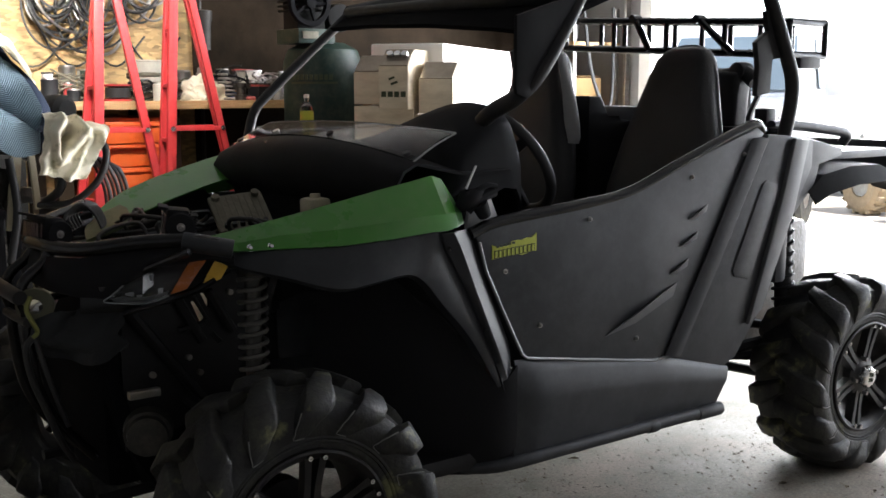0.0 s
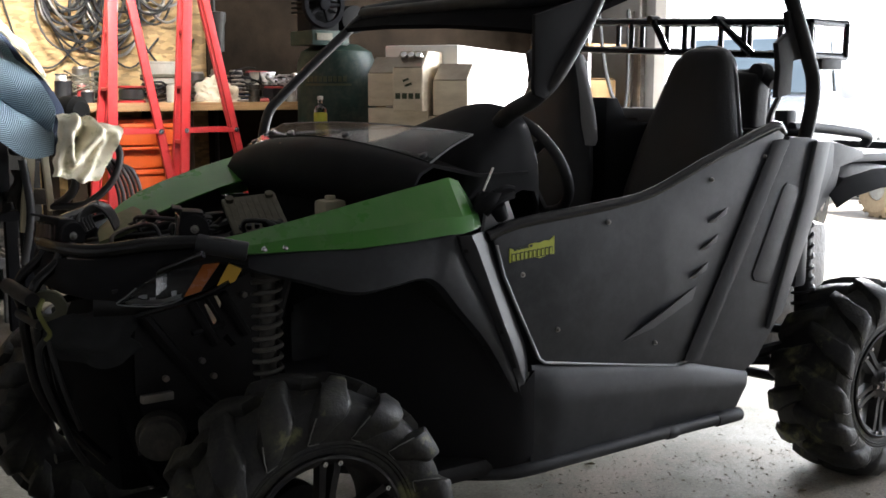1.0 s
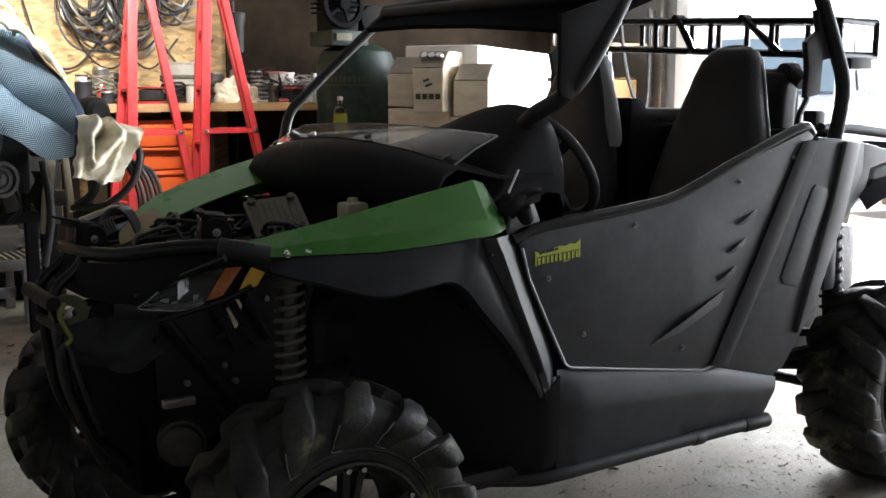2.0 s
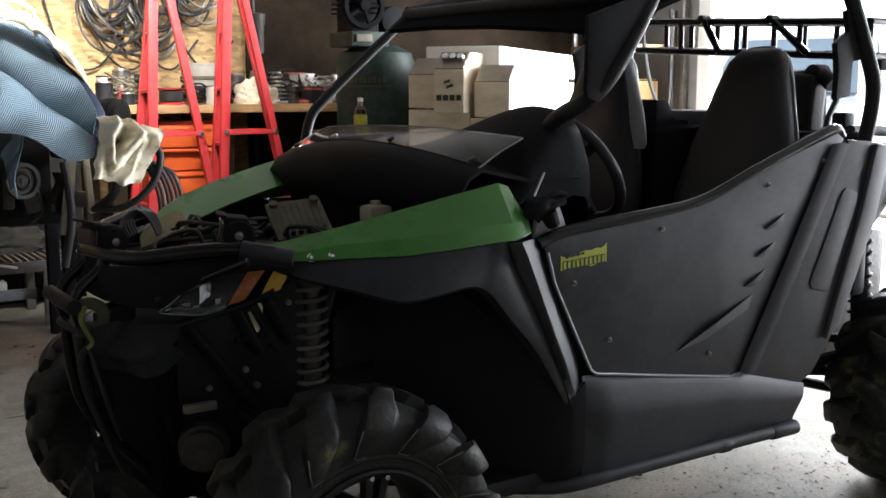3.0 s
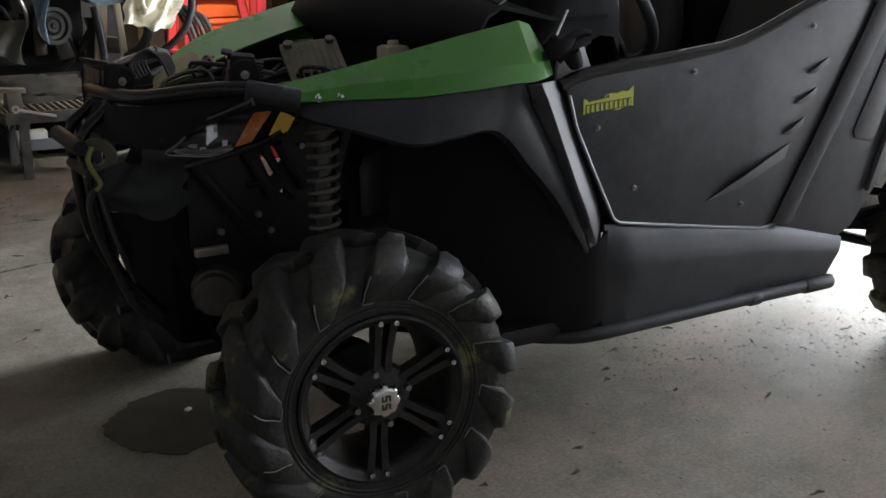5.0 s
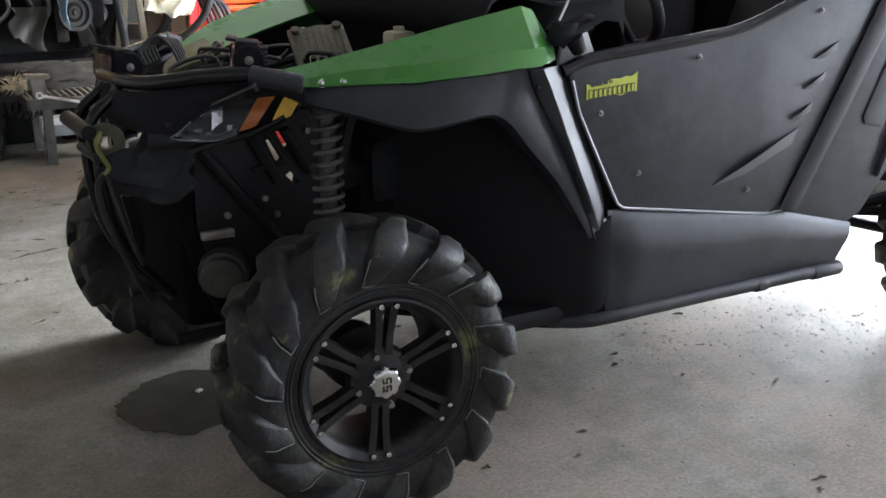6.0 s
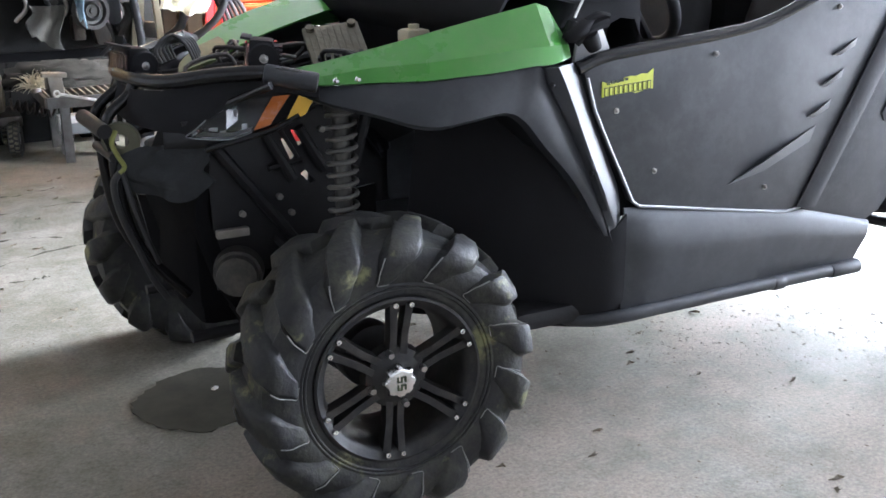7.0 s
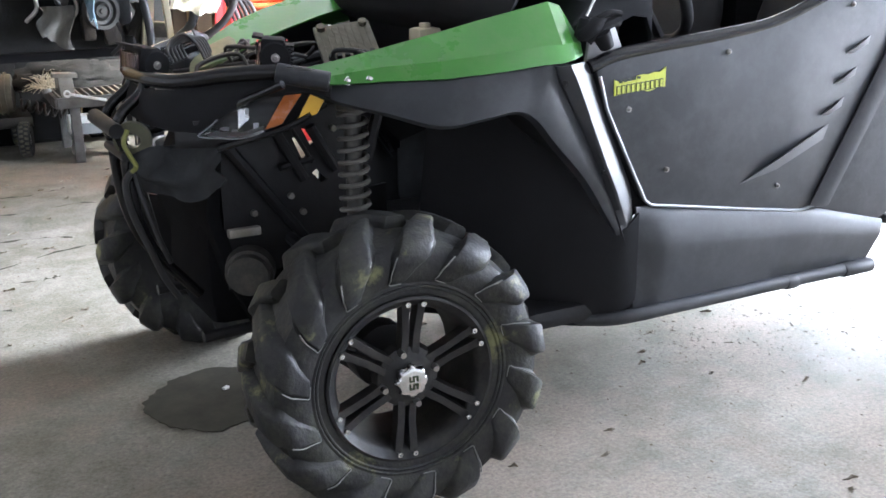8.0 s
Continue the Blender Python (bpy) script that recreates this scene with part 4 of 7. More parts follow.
def seat(x, y):
    """Bucket seat: tapered padded back with wings, and a cushion."""
    bm = bmesh.new()
    rows = []
    n = 20
    for z, w, d, dx in ((0.62, 0.20, 0.06, -0.06), (0.75, 0.225, 0.075, -0.04), (0.95, 0.225, 0.075, 0.0), (1.12, 0.185, 0.07, 0.03), (1.22, 0.152, 0.065, 0.05), (1.32, 0.122, 0.058, 0.07), (1.37, 0.105, 0.048, 0.08), (1.40, 0.08, 0.034, 0.085), (1.413, 0.05, 0.018, 0.087)):
        rows.append([bm.verts.new((x + dx + d * (abs(math.sin(a)) ** 0.7) * (1 if math.sin(a) > 0 else -1) - 0.25 * d * abs(math.cos(a)), y + w * (abs(math.cos(a)) ** 0.6) * (1 if math.cos(a) > 0 else -1), z)) for a in (2 * math.pi * j / n for j in range(n))])
    for p, q in zip(rows, rows[1:]):
        for j in range(n):
            bm.faces.new((p[j], p[(j + 1) % n], q[(j + 1) % n], q[j]))
    bm.faces.new(rows[0])
    bm.faces.new(rows[-1])
    back = part("seat_back", bm, VINYL, utv, "padded black vinyl bucket seat back", 60)
    bm = bmesh.new()
    tube(bm, [(x + 0.01, y + 0.205, 0.95), (x + 0.03, y + 0.182, 1.12), (x + 0.05, y + 0.149, 1.22), (x + 0.07, y + 0.116, 1.33), (x + 0.08, y + 0.06, 1.405), (x + 0.08, y - 0.06, 1.405), (x + 0.07, y - 0.116, 1.33), (x + 0.05, y - 0.149, 1.22), (x + 0.03, y - 0.182, 1.12), (x + 0.01, y - 0.205, 0.95)], 0.006, 8)
    part("piping", bm, GREY, back)
    bm = bmesh.new()
    box(bm, (x - 0.22, y, 0.6), (0.48, 0.44, 0.14), (0, 8, 0), bevel=0.05, seg=4)
    part("seat_cushion", bm, VINYL, utv)


def build_cabin():
    seat(1.62, -0.27)
    seat(1.51, 0.27)
    bm = bmesh.new()
    wing = []
    for z, y0, y1 in ((1.09, 0.085, 0.068), (1.11, 0.1, 0.06), (1.15, 0.113, 0.064), (1.2, 0.115, 0.074), (1.24, 0.118, 0.085), (1.3, 0.124, 0.104), (1.35, 0.133, 0.122), (1.395, 0.139, 0.137)):
        wing.append([(1.535 - 0.02 * math.sin(math.pi * k / 4), y0 + (y1 - y0) * k / 4, z) for k in range(5)] + [(1.548, y1 + 0.004, z)])
    sheet(bm, wing, 0.006)
    part("seat_bolster", bm, PALE_VINYL, utv, "pale grey side bolster of the passenger seat", 60)
    bm = bmesh.new()
    tube(bm, [(0.62, -0.27, 0.95), (0.88, -0.3, 1.07)], 0.02, 10, smooth=False)
    col = part("steering_column", bm, DARK, utv)
    m = Matrix.Translation((0.90, -0.3, 1.075)) @ Euler((0, radians(-32), 0)).to_matrix().to_4x4() @ pose(0, 0, 0, 0, 0, 90)
    bm = bmesh.new()
    prof = [(0.168 + 0.015 * math.cos(a), 0.015 * math.sin(a)) for a in (2 * math.pi * j / 10 for j in range(10))]
    lathe(bm, prof, m, seg=48)
    for a in (90, 210, 330):
        t = bmesh.new()
        box(t, (0.085, 0, 0), (0.16, 0.014, 0.03), bevel=0.005)
        merge(bm, t, m @ Matrix.Rotation(radians(a), 4, "Y"))
    t = bmesh.new()
    lathe(t, [(0.0001, -0.02), (0.04, -0.018), (0.045, 0.015), (0.0001, 0.02)], m, seg=24, closed=False)
    merge(bm, t)
    part("steering_wheel", bm, VINYL, utv, "black padded steering wheel")
    # dash behind the cowl, with a hooded instrument
    bm = bmesh.new()
    box(bm, (0.70, 0.02, 1.0), (0.16, 0.88, 0.2), (0, 18, 0), bevel=0.05, seg=4)
    part("dashboard", bm, SATIN, utv)
    rows = []
    crest = [(-0.475, 1.02), (-0.468, 1.12), (-0.455, 1.17), (-0.42, 1.208), (-0.36, 1.232), (-0.27, 1.228), (-0.17, 1.206), (-0.05, 1.172), (0.08, 1.136), (0.25, 1.105), (0.46, 1.085)]
    for y, z, _ in curve_points([(y, z, 0) for y, z in crest], 3):
        rows.append([(0.565, y, 0.95), (0.575, y, 1.02 + 0.3 * (z - 1.08)), (0.62, y, 1.03 + 0.72 * (z - 1.03)), (0.69, y, z - 0.022), (0.745, y, z), (0.785, y, z - 0.006), (0.8, y, z - 0.045), (0.8, y, 0.93)])
    bm = bmesh.new()
    sheet(bm, rows, 0.01)
    part("instrument_hood", bm, SATIN, utv, "black dashboard hood that rises before the driver", 50)
    # moulded box between the seats
    bm = bmesh.new()
    slab(bm, [(1.6, 0.7), (1.9, 0.7), (1.9, 1.178), (1.697, 1.182), (1.654, 1.25), (1.6, 1.252)], 0.07, 0.2, 0.008)
    part("seat_console", bm, SATIN, utv, "black moulded box between the seats")
    # floor, tunnel and console
    bm = bmesh.new()
    box(bm, (1.25, 0, 0.62), (0.9, 0.14, 0.36), bevel=0.04)
    part("console", bm, BLACK, utv)
    bm = bmesh.new()
    box(bm, (1.85, 0, 0.9), (0.06, 1.1, 0.5), bevel=0.02)
    part("bulkhead", bm, BLACK, utv)
    bm = bmesh.new()
    box(bm, (1.80, 0.12, 1.19), (0.1, 0.35, 0.05), bevel=0.012)
    part("engine_cover", bm, GREY, utv)
    # folded mirror on a bright bracket at the root of the pillar
    bm = bmesh.new()
    slab(bm, [(0.55, 0.935), (0.56, 1.0), (0.59, 1.03), (0.625, 1.01), (0.65, 0.955), (0.6, 0.93)], -0.572, -0.56, 0.003)
    part("mirror_bracket", bm, BRACKET, utv, "pale metal bracket below the front pillar")
    bm = bmesh.new()
    tube(bm, [(0.535, -0.59, 0.982), (0.55, -0.597, 1.0), (0.575, -0.6, 1.015), (0.612, -0.6, 1.026)], 0.013, 8)
    t = bmesh.new()
    bmesh.ops.create_uvsphere(t, u_segments=16, v_segments=10, radius=1)
    merge(bm, t, pose(0.55, -0.59, 1.01, 20, -25, 0) @ Matrix.Diagonal((0.046, 0.022, 0.022, 1)))
    cyl(bm, (0.565, -0.6, 1.0), (0.585, -0.6, 0.965), 0.022, 0.016, seg=16, bevel=0.005)
    cyl(bm, (0.52, -0.585, 0.99), (0.535, -0.585, 1.03), 0.014, seg=14, bevel=0.004)
    tube(bm, [(0.56, -0.595, 1.03), (0.59, -0.598, 1.042), (0.618, -0.6, 1.038)], 0.008, 8)
    part("mirror", bm, SATIN, utv)
    bm = bmesh.new()
    tube(bm, [(0.545, -0.575, 1.035), (0.575, -0.575, 1.09)], 0.0035, 6, smooth=False)
    part("bright_rod", bm, CHROME, utv)


def build_rack():
    x0, x1, y = 1.9, 2.09, 0.5
    ring = [(x0, -y), (x1, -y), (x1, y), (x0, y), (x0, -y)]
    bm = bmesh.new()
    tube(bm, [(*c, 1.49) for c in ring], 0.0125, 8, smooth=False)
    rk = part("cargo_rack", bm, BLACK_GLOSS, utv, "black tubular steel cargo basket behind the cage")
    bm = bmesh.new()
    tube(bm, [(*c, 1.385) for c in ring], 0.0125, 8, smooth=False)
    part("lower_rail", bm, BLACK_GLOSS, rk)
    for k in range(9):
        yy = -y + 2 * y * k / 8
        for x in ((x0, x1) if k % 2 == 0 else (x1,)):
            b = bmesh.new()
            tube(b, [(x, yy, 1.385), (x, yy, 1.49)], 0.01, 8, smooth=False)
            part("upright", b, BLACK_GLOSS, rk)
    for yy in (-0.35, 0.0, 0.35):
        b = bmesh.new()
        tube(b, [(x0, yy, 1.39), (x1, yy, 1.39)], 0.01, 8, smooth=False)
        part("floor_bar", b, BLACK_GLOSS, rk)
    for y0, y1 in ((-0.15, -0.293), (0.137, 0.066)):
        b = bmesh.new()
        tube(b, [(x0 - 0.012, y0, 1.497), (x0 - 0.012, y1, 1.385)], 0.013, 8, smooth=False)
        cyl(b, (x0 - 0.03, y0, 1.497), (x0 + 0.01, y0, 1.497), 0.015, seg=12)
        part("brace", b, BLACK_GLOSS, rk)
    for ob in [rk, *rk.children]:
        for v in ob.data.vertices:
            v.co.z += 0.05 * (v.co.y + 0.5)
    b = bmesh.new()
    box(b, (2.0, -0.49, 1.36), (0.11, 0.05, 0.035), bevel=0.008)
    part("tail_lamp", b, DARK, rk)


build_cage()
build_cabin()
build_rack()


def spring(bm, p0, p1, r, wire, turns):
    p0, p1 = Vector(p0), Vector(p1)
    d = (p1 - p0).normalized()
    u = d.orthogonal().normalized()
    v = d.cross(u)
    n = int(turns * 14)
    path = [p0.lerp(p1, k / n) + r * (math.cos(2 * math.pi * turns * k / n) * u + math.sin(2 * math.pi * turns * k / n) * v) for k in range(n + 1)]
    return tube(bm, path, wire, 7, smooth=False)




def build_suspension():
    for s in (-1, 1):
        lo, hi = (0.045, 0.42 * s, 0.56), (0.05, 0.41 * s, 0.90)
        bm = bmesh.new()
        cyl(bm, lo, hi, 0.019, seg=16)
        cyl(bm, (0.045, 0.42 * s, 0.56), (0.046, 0.42 * s, 0.60), 0.036, seg=18, bevel=0.005)
        cyl(bm, (0.05, 0.41 * s, 0.85), (0.05, 0.41 * s, 0.90), 0.036, seg=18, bevel=0.005)
        sh = part("shock_absorber", bm, DAMPER, utv, "coil-over shock with a grey spring")
        bm = bmesh.new()
        spring(bm, (0.045, 0.42 * s, 0.59), (0.05, 0.41 * s, 0.87), 0.031, 0.0055, 10.5)
        part("spring", bm, SPRING, sh)
        for x, z, zi in ((-0.1, 0.25, 0.33), (0.18, 0.25, 0.33), (-0.06, 0.42, 0.55), (0.15, 0.42, 0.55)):
            bm = bmesh.new()
            tube(bm, [(x, 0.16 * s, zi), ((x + AXLE_F) / 2, 0.35 * s, (z + zi) / 2), (AXLE_F, 0.52 * s, z)], 0.016, 8)
            part("control_arm", bm, DARK, utv)
        bm = bmesh.new()
        tube(bm, [(0.05, 0.42 * s, 0.57), (0.05, 0.45 * s, 0.42)], 0.02, 8, smooth=False)
        part("shock_mount", bm, DARK, utv)
        bm = bmesh.new()
        cyl(bm, (AXLE_F, 0.12 * s, 0.36), (AXLE_F, 0.5 * s, HUB_Z), 0.016, seg=12)
        for k in range(4):
            cyl(bm, (AXLE_F, (0.46 - 0.025 * k) * s, HUB_Z), (AXLE_F, (0.445 - 0.025 * k) * s, HUB_Z), 0.05 - 0.006 * k, seg=18, bevel=0.004)
        cyl(bm, (AXLE_F, 0.50 * s, HUB_Z), (AXLE_F, 0.56 * s, HUB_Z), 0.075, seg=24, bevel=0.006)
        part("drive_shaft", bm, DARK, utv)
        # rear
        lo, hi = (2.015, 0.45 * s, 0.46), (1.99, 0.44 * s, 0.92)
        bm = bmesh.new()
        cyl(bm, lo, hi, 0.029, seg=16)
        sh = part("shock_absorber", bm, DARK, utv, "black coil-over rear shock")
        bm = bmesh.new()
        spring(bm, (2.01, 0.45 * s, 0.52), (1.993, 0.44 * s, 0.88), 0.033, 0.006, 10)
        part("spring", bm, DARK, sh)
        for x, z, zi in ((1.60, 0.36, 0.40), (1.75, 0.28, 0.36), (1.68, 0.46, 0.52)):
            bm = bmesh.new()
            tube(bm, [(x, 0.3 * s, zi), (AXLE_R - 0.1, 0.46 * s, z)], 0.017, 8, smooth=False)
            part("radius_rod", bm, DARK, utv)
        bm = bmesh.new()
        tube(bm, [(1.62, 0.3 * s, 0.36), (1.95, 0.42 * s, 0.42)], 0.02, 8, smooth=False)
        tube(bm, [(1.63, 0.28 * s, 0.55), (1.75, 0.3 * s, 0.36)], 0.014, 8, smooth=False)
        cyl(bm, (AXLE_R, 0.2 * s, HUB_Z + 0.02), (AXLE_R, 0.55 * s, HUB_Z), 0.02, seg=12)
        part("trailing_arm", bm, DARK, utv)
    bm = bmesh.new()
    box(bm, (2.1, 0, 0.55), (0.7, 0.5, 0.5), bevel=0.06)
    box(bm, (1.65, 0, 0.55), (0.3, 0.5, 0.4), bevel=0.06)
    part("engine", bm, GREASE, utv)


def build_front():
    # nose: dark centre body with a radiator opening, frame bars and skid plate
    bm = bmesh.new()
    sheet(bm, [[(-0.30, y, 0.85), (-0.31, y, 0.79), (-0.33, y, 0.6), (-0.28, y, 0.42), (-0.2, y, 0.28)] for y in (-0.24, -0.1, 0.1, 0.24)], 0.03)
    for v in bm.verts:
        v.co.x += 0.09
    part("nose_panel", bm, ROOF, utv)
    bm = bmesh.new()
    box(bm, (-0.13, 0.0, 0.56), (0.2, 0.36, 0.42), bevel=0.03)
    box(bm, (0.04, 0, 0.36), (0.5, 0.26, 0.14), bevel=0.03)
    part("front_gear_case", bm, ROOF, utv)
    for s in (-1, 1):
        for a, b in (((-0.2, 0.27, 0.78), (0.05, 0.22, 0.45)), ((-0.25, 0.25, 0.82), (0.35, 0.27, 0.9)), ((-0.26, 0.2, 0.3), (0.6, 0.2, 0.33)), ((0.2, 0.27, 0.88), (0.08, 0.22, 0.4)), ((0.05, 0.38, 0.9), (-0.15, 0.26, 0.83))):
            bm = bmesh.new()
            tube(bm, [(a[0], a[1] * s, a[2]), (b[0], b[1] * s, b[2])], 0.0145, 8, smooth=False)
            part("frame_tube", bm, DARK, utv)
    # struts and brackets of the front frame
    for s in (-1, 1):
        for a, b, r in (((-0.078, -0.25, 0.804), (-0.004, -0.25, 0.668), 0.013), ((-0.035, -0.25, 0.8), (0.018, -0.25, 0.705), 0.005), ((0.015, -0.25, 0.791), (0.076, -0.25, 0.683), 0.013), ((-0.063, -0.25, 0.701), (0.019, -0.25, 0.715), 0.008)):
            bm = bmesh.new()
            tube(bm, [(a[0], -a[1] * s, a[2]), (b[0], -b[1] * s, b[2])], r, 8, smooth=False)
            part("frame_strut", bm, DARK, utv)
    # inner splash panel, cut by three slots
    for s in (-1, 1):
        bm = bmesh.new()
        rim = [(-0.2, 0.8), (-0.1, 0.84), (0.06, 0.86), (0.12, 0.8), (0.12, 0.62), (0.1, 0.5), (-0.2, 0.42)]
        slots = [[(-0.025, 0.766), (-0.012, 0.766), (0.008, 0.722), (-0.002, 0.71)], [(0.0, 0.785), (0.012, 0.783), (0.028, 0.75), (0.019, 0.744)], [(0.032, 0.686), (0.02, 0.677), (0.044, 0.65), (0.057, 0.656)]]
        edges = []
        for loop in [rim] + slots:
            vs = [bm.verts.new((x, 0.237 * s, z)) for x, z in loop]
            edges += [bm.edges.new((a, b)) for a, b in zip(vs, vs[1:] + vs[:1])]
        bmesh.ops.triangle_fill(bm, edges=edges, use_beauty=True)
        out = bmesh.ops.extrude_face_region(bm, geom=bm.faces[:])
        for v in out["geom"]:
            if isinstance(v, bmesh.types.BMVert):
                v.co.y -= 0.004 * s
        bmesh.ops.recalc_face_normals(bm, faces=bm.faces[:])
        panel = part("splash_panel", bm, DARK, utv, "dark slotted panel behind the front struts")
        for x, z in ((-0.038, 0.63), (-0.01, 0.588), (-0.13, 0.6), (0.075, 0.78)):
            bm = bmesh.new()
            cyl(bm, (x, 0.238 * s, z), (x, 0.252 * s, z), 0.008, seg=8, bevel=0.002)
            part("bolt", bm, ALU, panel)
    bm = bmesh.new()
    lathe(bm, [(0.0001, 0.0), (0.045, 0.0), (0.048, 0.02), (0.055, 0.02), (0.058, 0.06), (0.0001, 0.06)], pose(-0.18, -0.32, 0.475, 0, 0, -25), seg=28, closed=False)
    part("horn", bm, DAMPER, utv)
    bm = bmesh.new()
    box(bm, (-0.175, -0.3, 0.575), (0.075, 0.02, 0.02), bevel=0.004)
    part("mount_plate", bm, ALU, utv)

    # bumper tubes
    bm = bmesh.new()
    half = [(-0.033, 0.469, 0.926), (-0.069, 0.452, 0.938), (-0.128, 0.418, 0.946), (-0.206, 0.35, 0.938), (-0.286, 0.275, 0.922), (-0.326, 0.18, 0.92), (-0.335, 0.06, 0.92)]
    tube(bm, [(x, -y, z) for x, y, z in half] + half[::-1], 0.0175, 12)
    part("bumper_bar", bm, BLACK_GLOSS, utv, "glossy black front bumper tube")
    for s in (-1, 1):
        bm = bmesh.new()
        cyl(bm, (-0.026, 0.474 * s, 0.924), (-0.122, 0.422 * s, 0.945), 0.0215, seg=16, bevel=0.004)
        part("bar_sleeve", bm, BLACK, utv)
        bm = bmesh.new()
        tube(bm, [(-0.124, 0.462 * s, 0.925), (-0.2, 0.347 * s, 0.87), (-0.275, 0.241 * s, 0.826), (-0.345, 0.145 * s, 0.795)], 0.009, 10)
        part("brush_bar", bm, BLACK_GLOSS, utv)
        bm = bmesh.new()
        y = -0.17 if s < 0 else -0.055
        tube(bm, [(-0.33, y, 0.915), (-0.345, y, 0.885), (-0.387, y, 0.849), (-0.402, y, 0.81), (-0.39, y, 0.765), (-0.389, y, 0.715), (-0.378, y, 0.62), (-0.36, y, 0.555), (-0.328, y, 0.495), (-0.25, y, 0.4)], 0.0125, 10)
        part("bumper_hoop", bm, BLACK_GLOSS, utv)
    bm = bmesh.new()
    tube(bm, [(-0.411, -0.205, 0.815), (-0.427, -0.075, 0.832)], 0.017, 12, smooth=False)
    tube(bm, [(-0.395, -0.2, 0.755), (-0.4, -0.06, 0.76)], 0.011, 12, smooth=False)
    part("fairlead", bm, CAGE, utv)

    # black fascia with the headlight let into it; positions along the lamp's face: s sideways, z up, out forward
    def lamp_face(s, z, out=0.0, side=-1):
        lean = out - 0.29 * (z - 0.803)
        return Vector((-0.272 + 0.815 * s - 0.527 * lean, side * (0.334 + 0.527 * s + 0.815 * lean), 0.816 + 0.97 * (z - 0.803)))

    lens_low = [(0.003, 0.798), (0.04, 0.796), (0.08, 0.795), (0.115, 0.799), (0.146, 0.812)]
    lens_top = [(0.008, 0.803), (0.045, 0.834), (0.085, 0.857), (0.13, 0.877), (0.187, 0.884)]
    for side in (-1, 1):
        bm = bmesh.new()
        rows = []
        for s, zt, zb in ((-0.05, 0.893, 0.81), (0.0, 0.9, 0.807), (0.045, 0.907, 0.838), (0.085, 0.914, 0.861), (0.13, 0.92, 0.881), (0.19, 0.921, 0.888), (0.232, 0.913, 0.892), (0.292, 0.899, 0.884)):
            rows.append([lamp_face(s, zt, -0.005, side), lamp_face(s, zt * 0.6 + zb * 0.4, 0.006, side), lamp_face(s, zb * 0.85 + zt * 0.15, 0.004, side), lamp_face(s, zb, -0.004, side)])
        rows.insert(0, [Vector((-0.335, side * 0.2, 0.9)), Vector((-0.345, side * 0.2, 0.875)), Vector((-0.345, side * 0.2, 0.845)), Vector((-0.34, side * 0.2, 0.825))])
        rows.insert(0, [Vector((-0.345, 0.0, 0.9)), Vector((-0.355, 0.0, 0.875)), Vector((-0.355, 0.0, 0.845)), Vector((-0.35, 0.0, 0.825))])
        sheet(bm, rows, 0.006)
        part("fascia", bm, SATIN, utv, "black front fascia above the headlight", 50)
        # cheek between the lens and the lower trim
        bm = bmesh.new()
        rows = []
        for s, zt, zb in ((-0.05, 0.812, 0.77), (0.0, 0.803, 0.772), (0.04, 0.796, 0.774), (0.08, 0.795, 0.782), (0.115, 0.799, 0.79), (0.148, 0.812, 0.802), (0.2, 0.828, 0.82), (0.235, 0.85, 0.838), (0.28, 0.872, 0.862)):
            rows.append([lamp_face(s, zt, -0.004, side), lamp_face(s, (zt + zb) / 2, -0.006, side), lamp_face(s, zb, -0.012, side)])
        sheet(bm, rows, 0.005)
        part("cheek", bm, BLACK_GLOSS, utv, "", 50)

        hb = bmesh.new()
        sheet(hb, [[lamp_face(s, z0 + (z1 - z0) * k / 3, -0.05 + 0.02 * abs(k - 1.5), side) for k in range(4)] for s, z0, z1 in ((-0.02, 0.785, 0.86), (0.06, 0.785, 0.885), (0.14, 0.8, 0.9), (0.19, 0.82, 0.9), (0.25, 0.85, 0.895))], 0.006)
        hl = part("headlight", hb, DARK, utv, "clear headlight with an amber corner and yellow marker")

        def lens(name, low, high, material, label, bulge):
            b = bmesh.new()
            n = len(low)
            rows = []
            for i, (lo, hi) in enumerate(zip(low, high)):
                row = []
                for j in range(6):
                    v = j / 5
                    row.append(lamp_face(lo[0] + (hi[0] - lo[0]) * v, lo[1] + (hi[1] - lo[1]) * v, bulge * math.sin(math.pi * v) * (0.4 + 0.6 * math.sin(math.pi * min(1, (i + 0.5) / n))), side))
                rows.append(row)
            sheet(b, rows, 0.003)
            ob = part(name, b, material, hl, label, 60)
            ob.visible_shadow = material is not LENS
            return ob

        lens("lens", lens_low, lens_top, LENS, "clear plastic lens", 0.014)
        # glint along the rim of the lens, drawn as a pale bead
        b = bmesh.new()
        tube(b, [lamp_face(s, z, 0.003, side) for s, z in ((0.045, 0.834), (0.02, 0.812), (0.002, 0.8), (0.02, 0.7955), (0.05, 0.794), (0.08, 0.793), (0.115, 0.797), (0.146, 0.81))], 0.0016, 6, n=3)
        part("lens_rim", b, PALE_EDGE, hl, "pale bead painting the glint along the lens rim")
        for s0, z0, w, h in ((0.045, 0.806, 0.018, 0.006), (0.07, 0.802, 0.012, 0.005), (0.118, 0.806, 0.01, 0.016), (0.1, 0.84, 0.006, 0.012)):
            b = bmesh.new()
            sheet(b, [[lamp_face(s0 + w * i, z0 + h * j, -0.024 - 0.008 * i * j, side) for j in (0, 0.5, 1)] for i in (0, 0.5, 1)], 0.002)
            part("facet", b, REFLECTOR, hl)
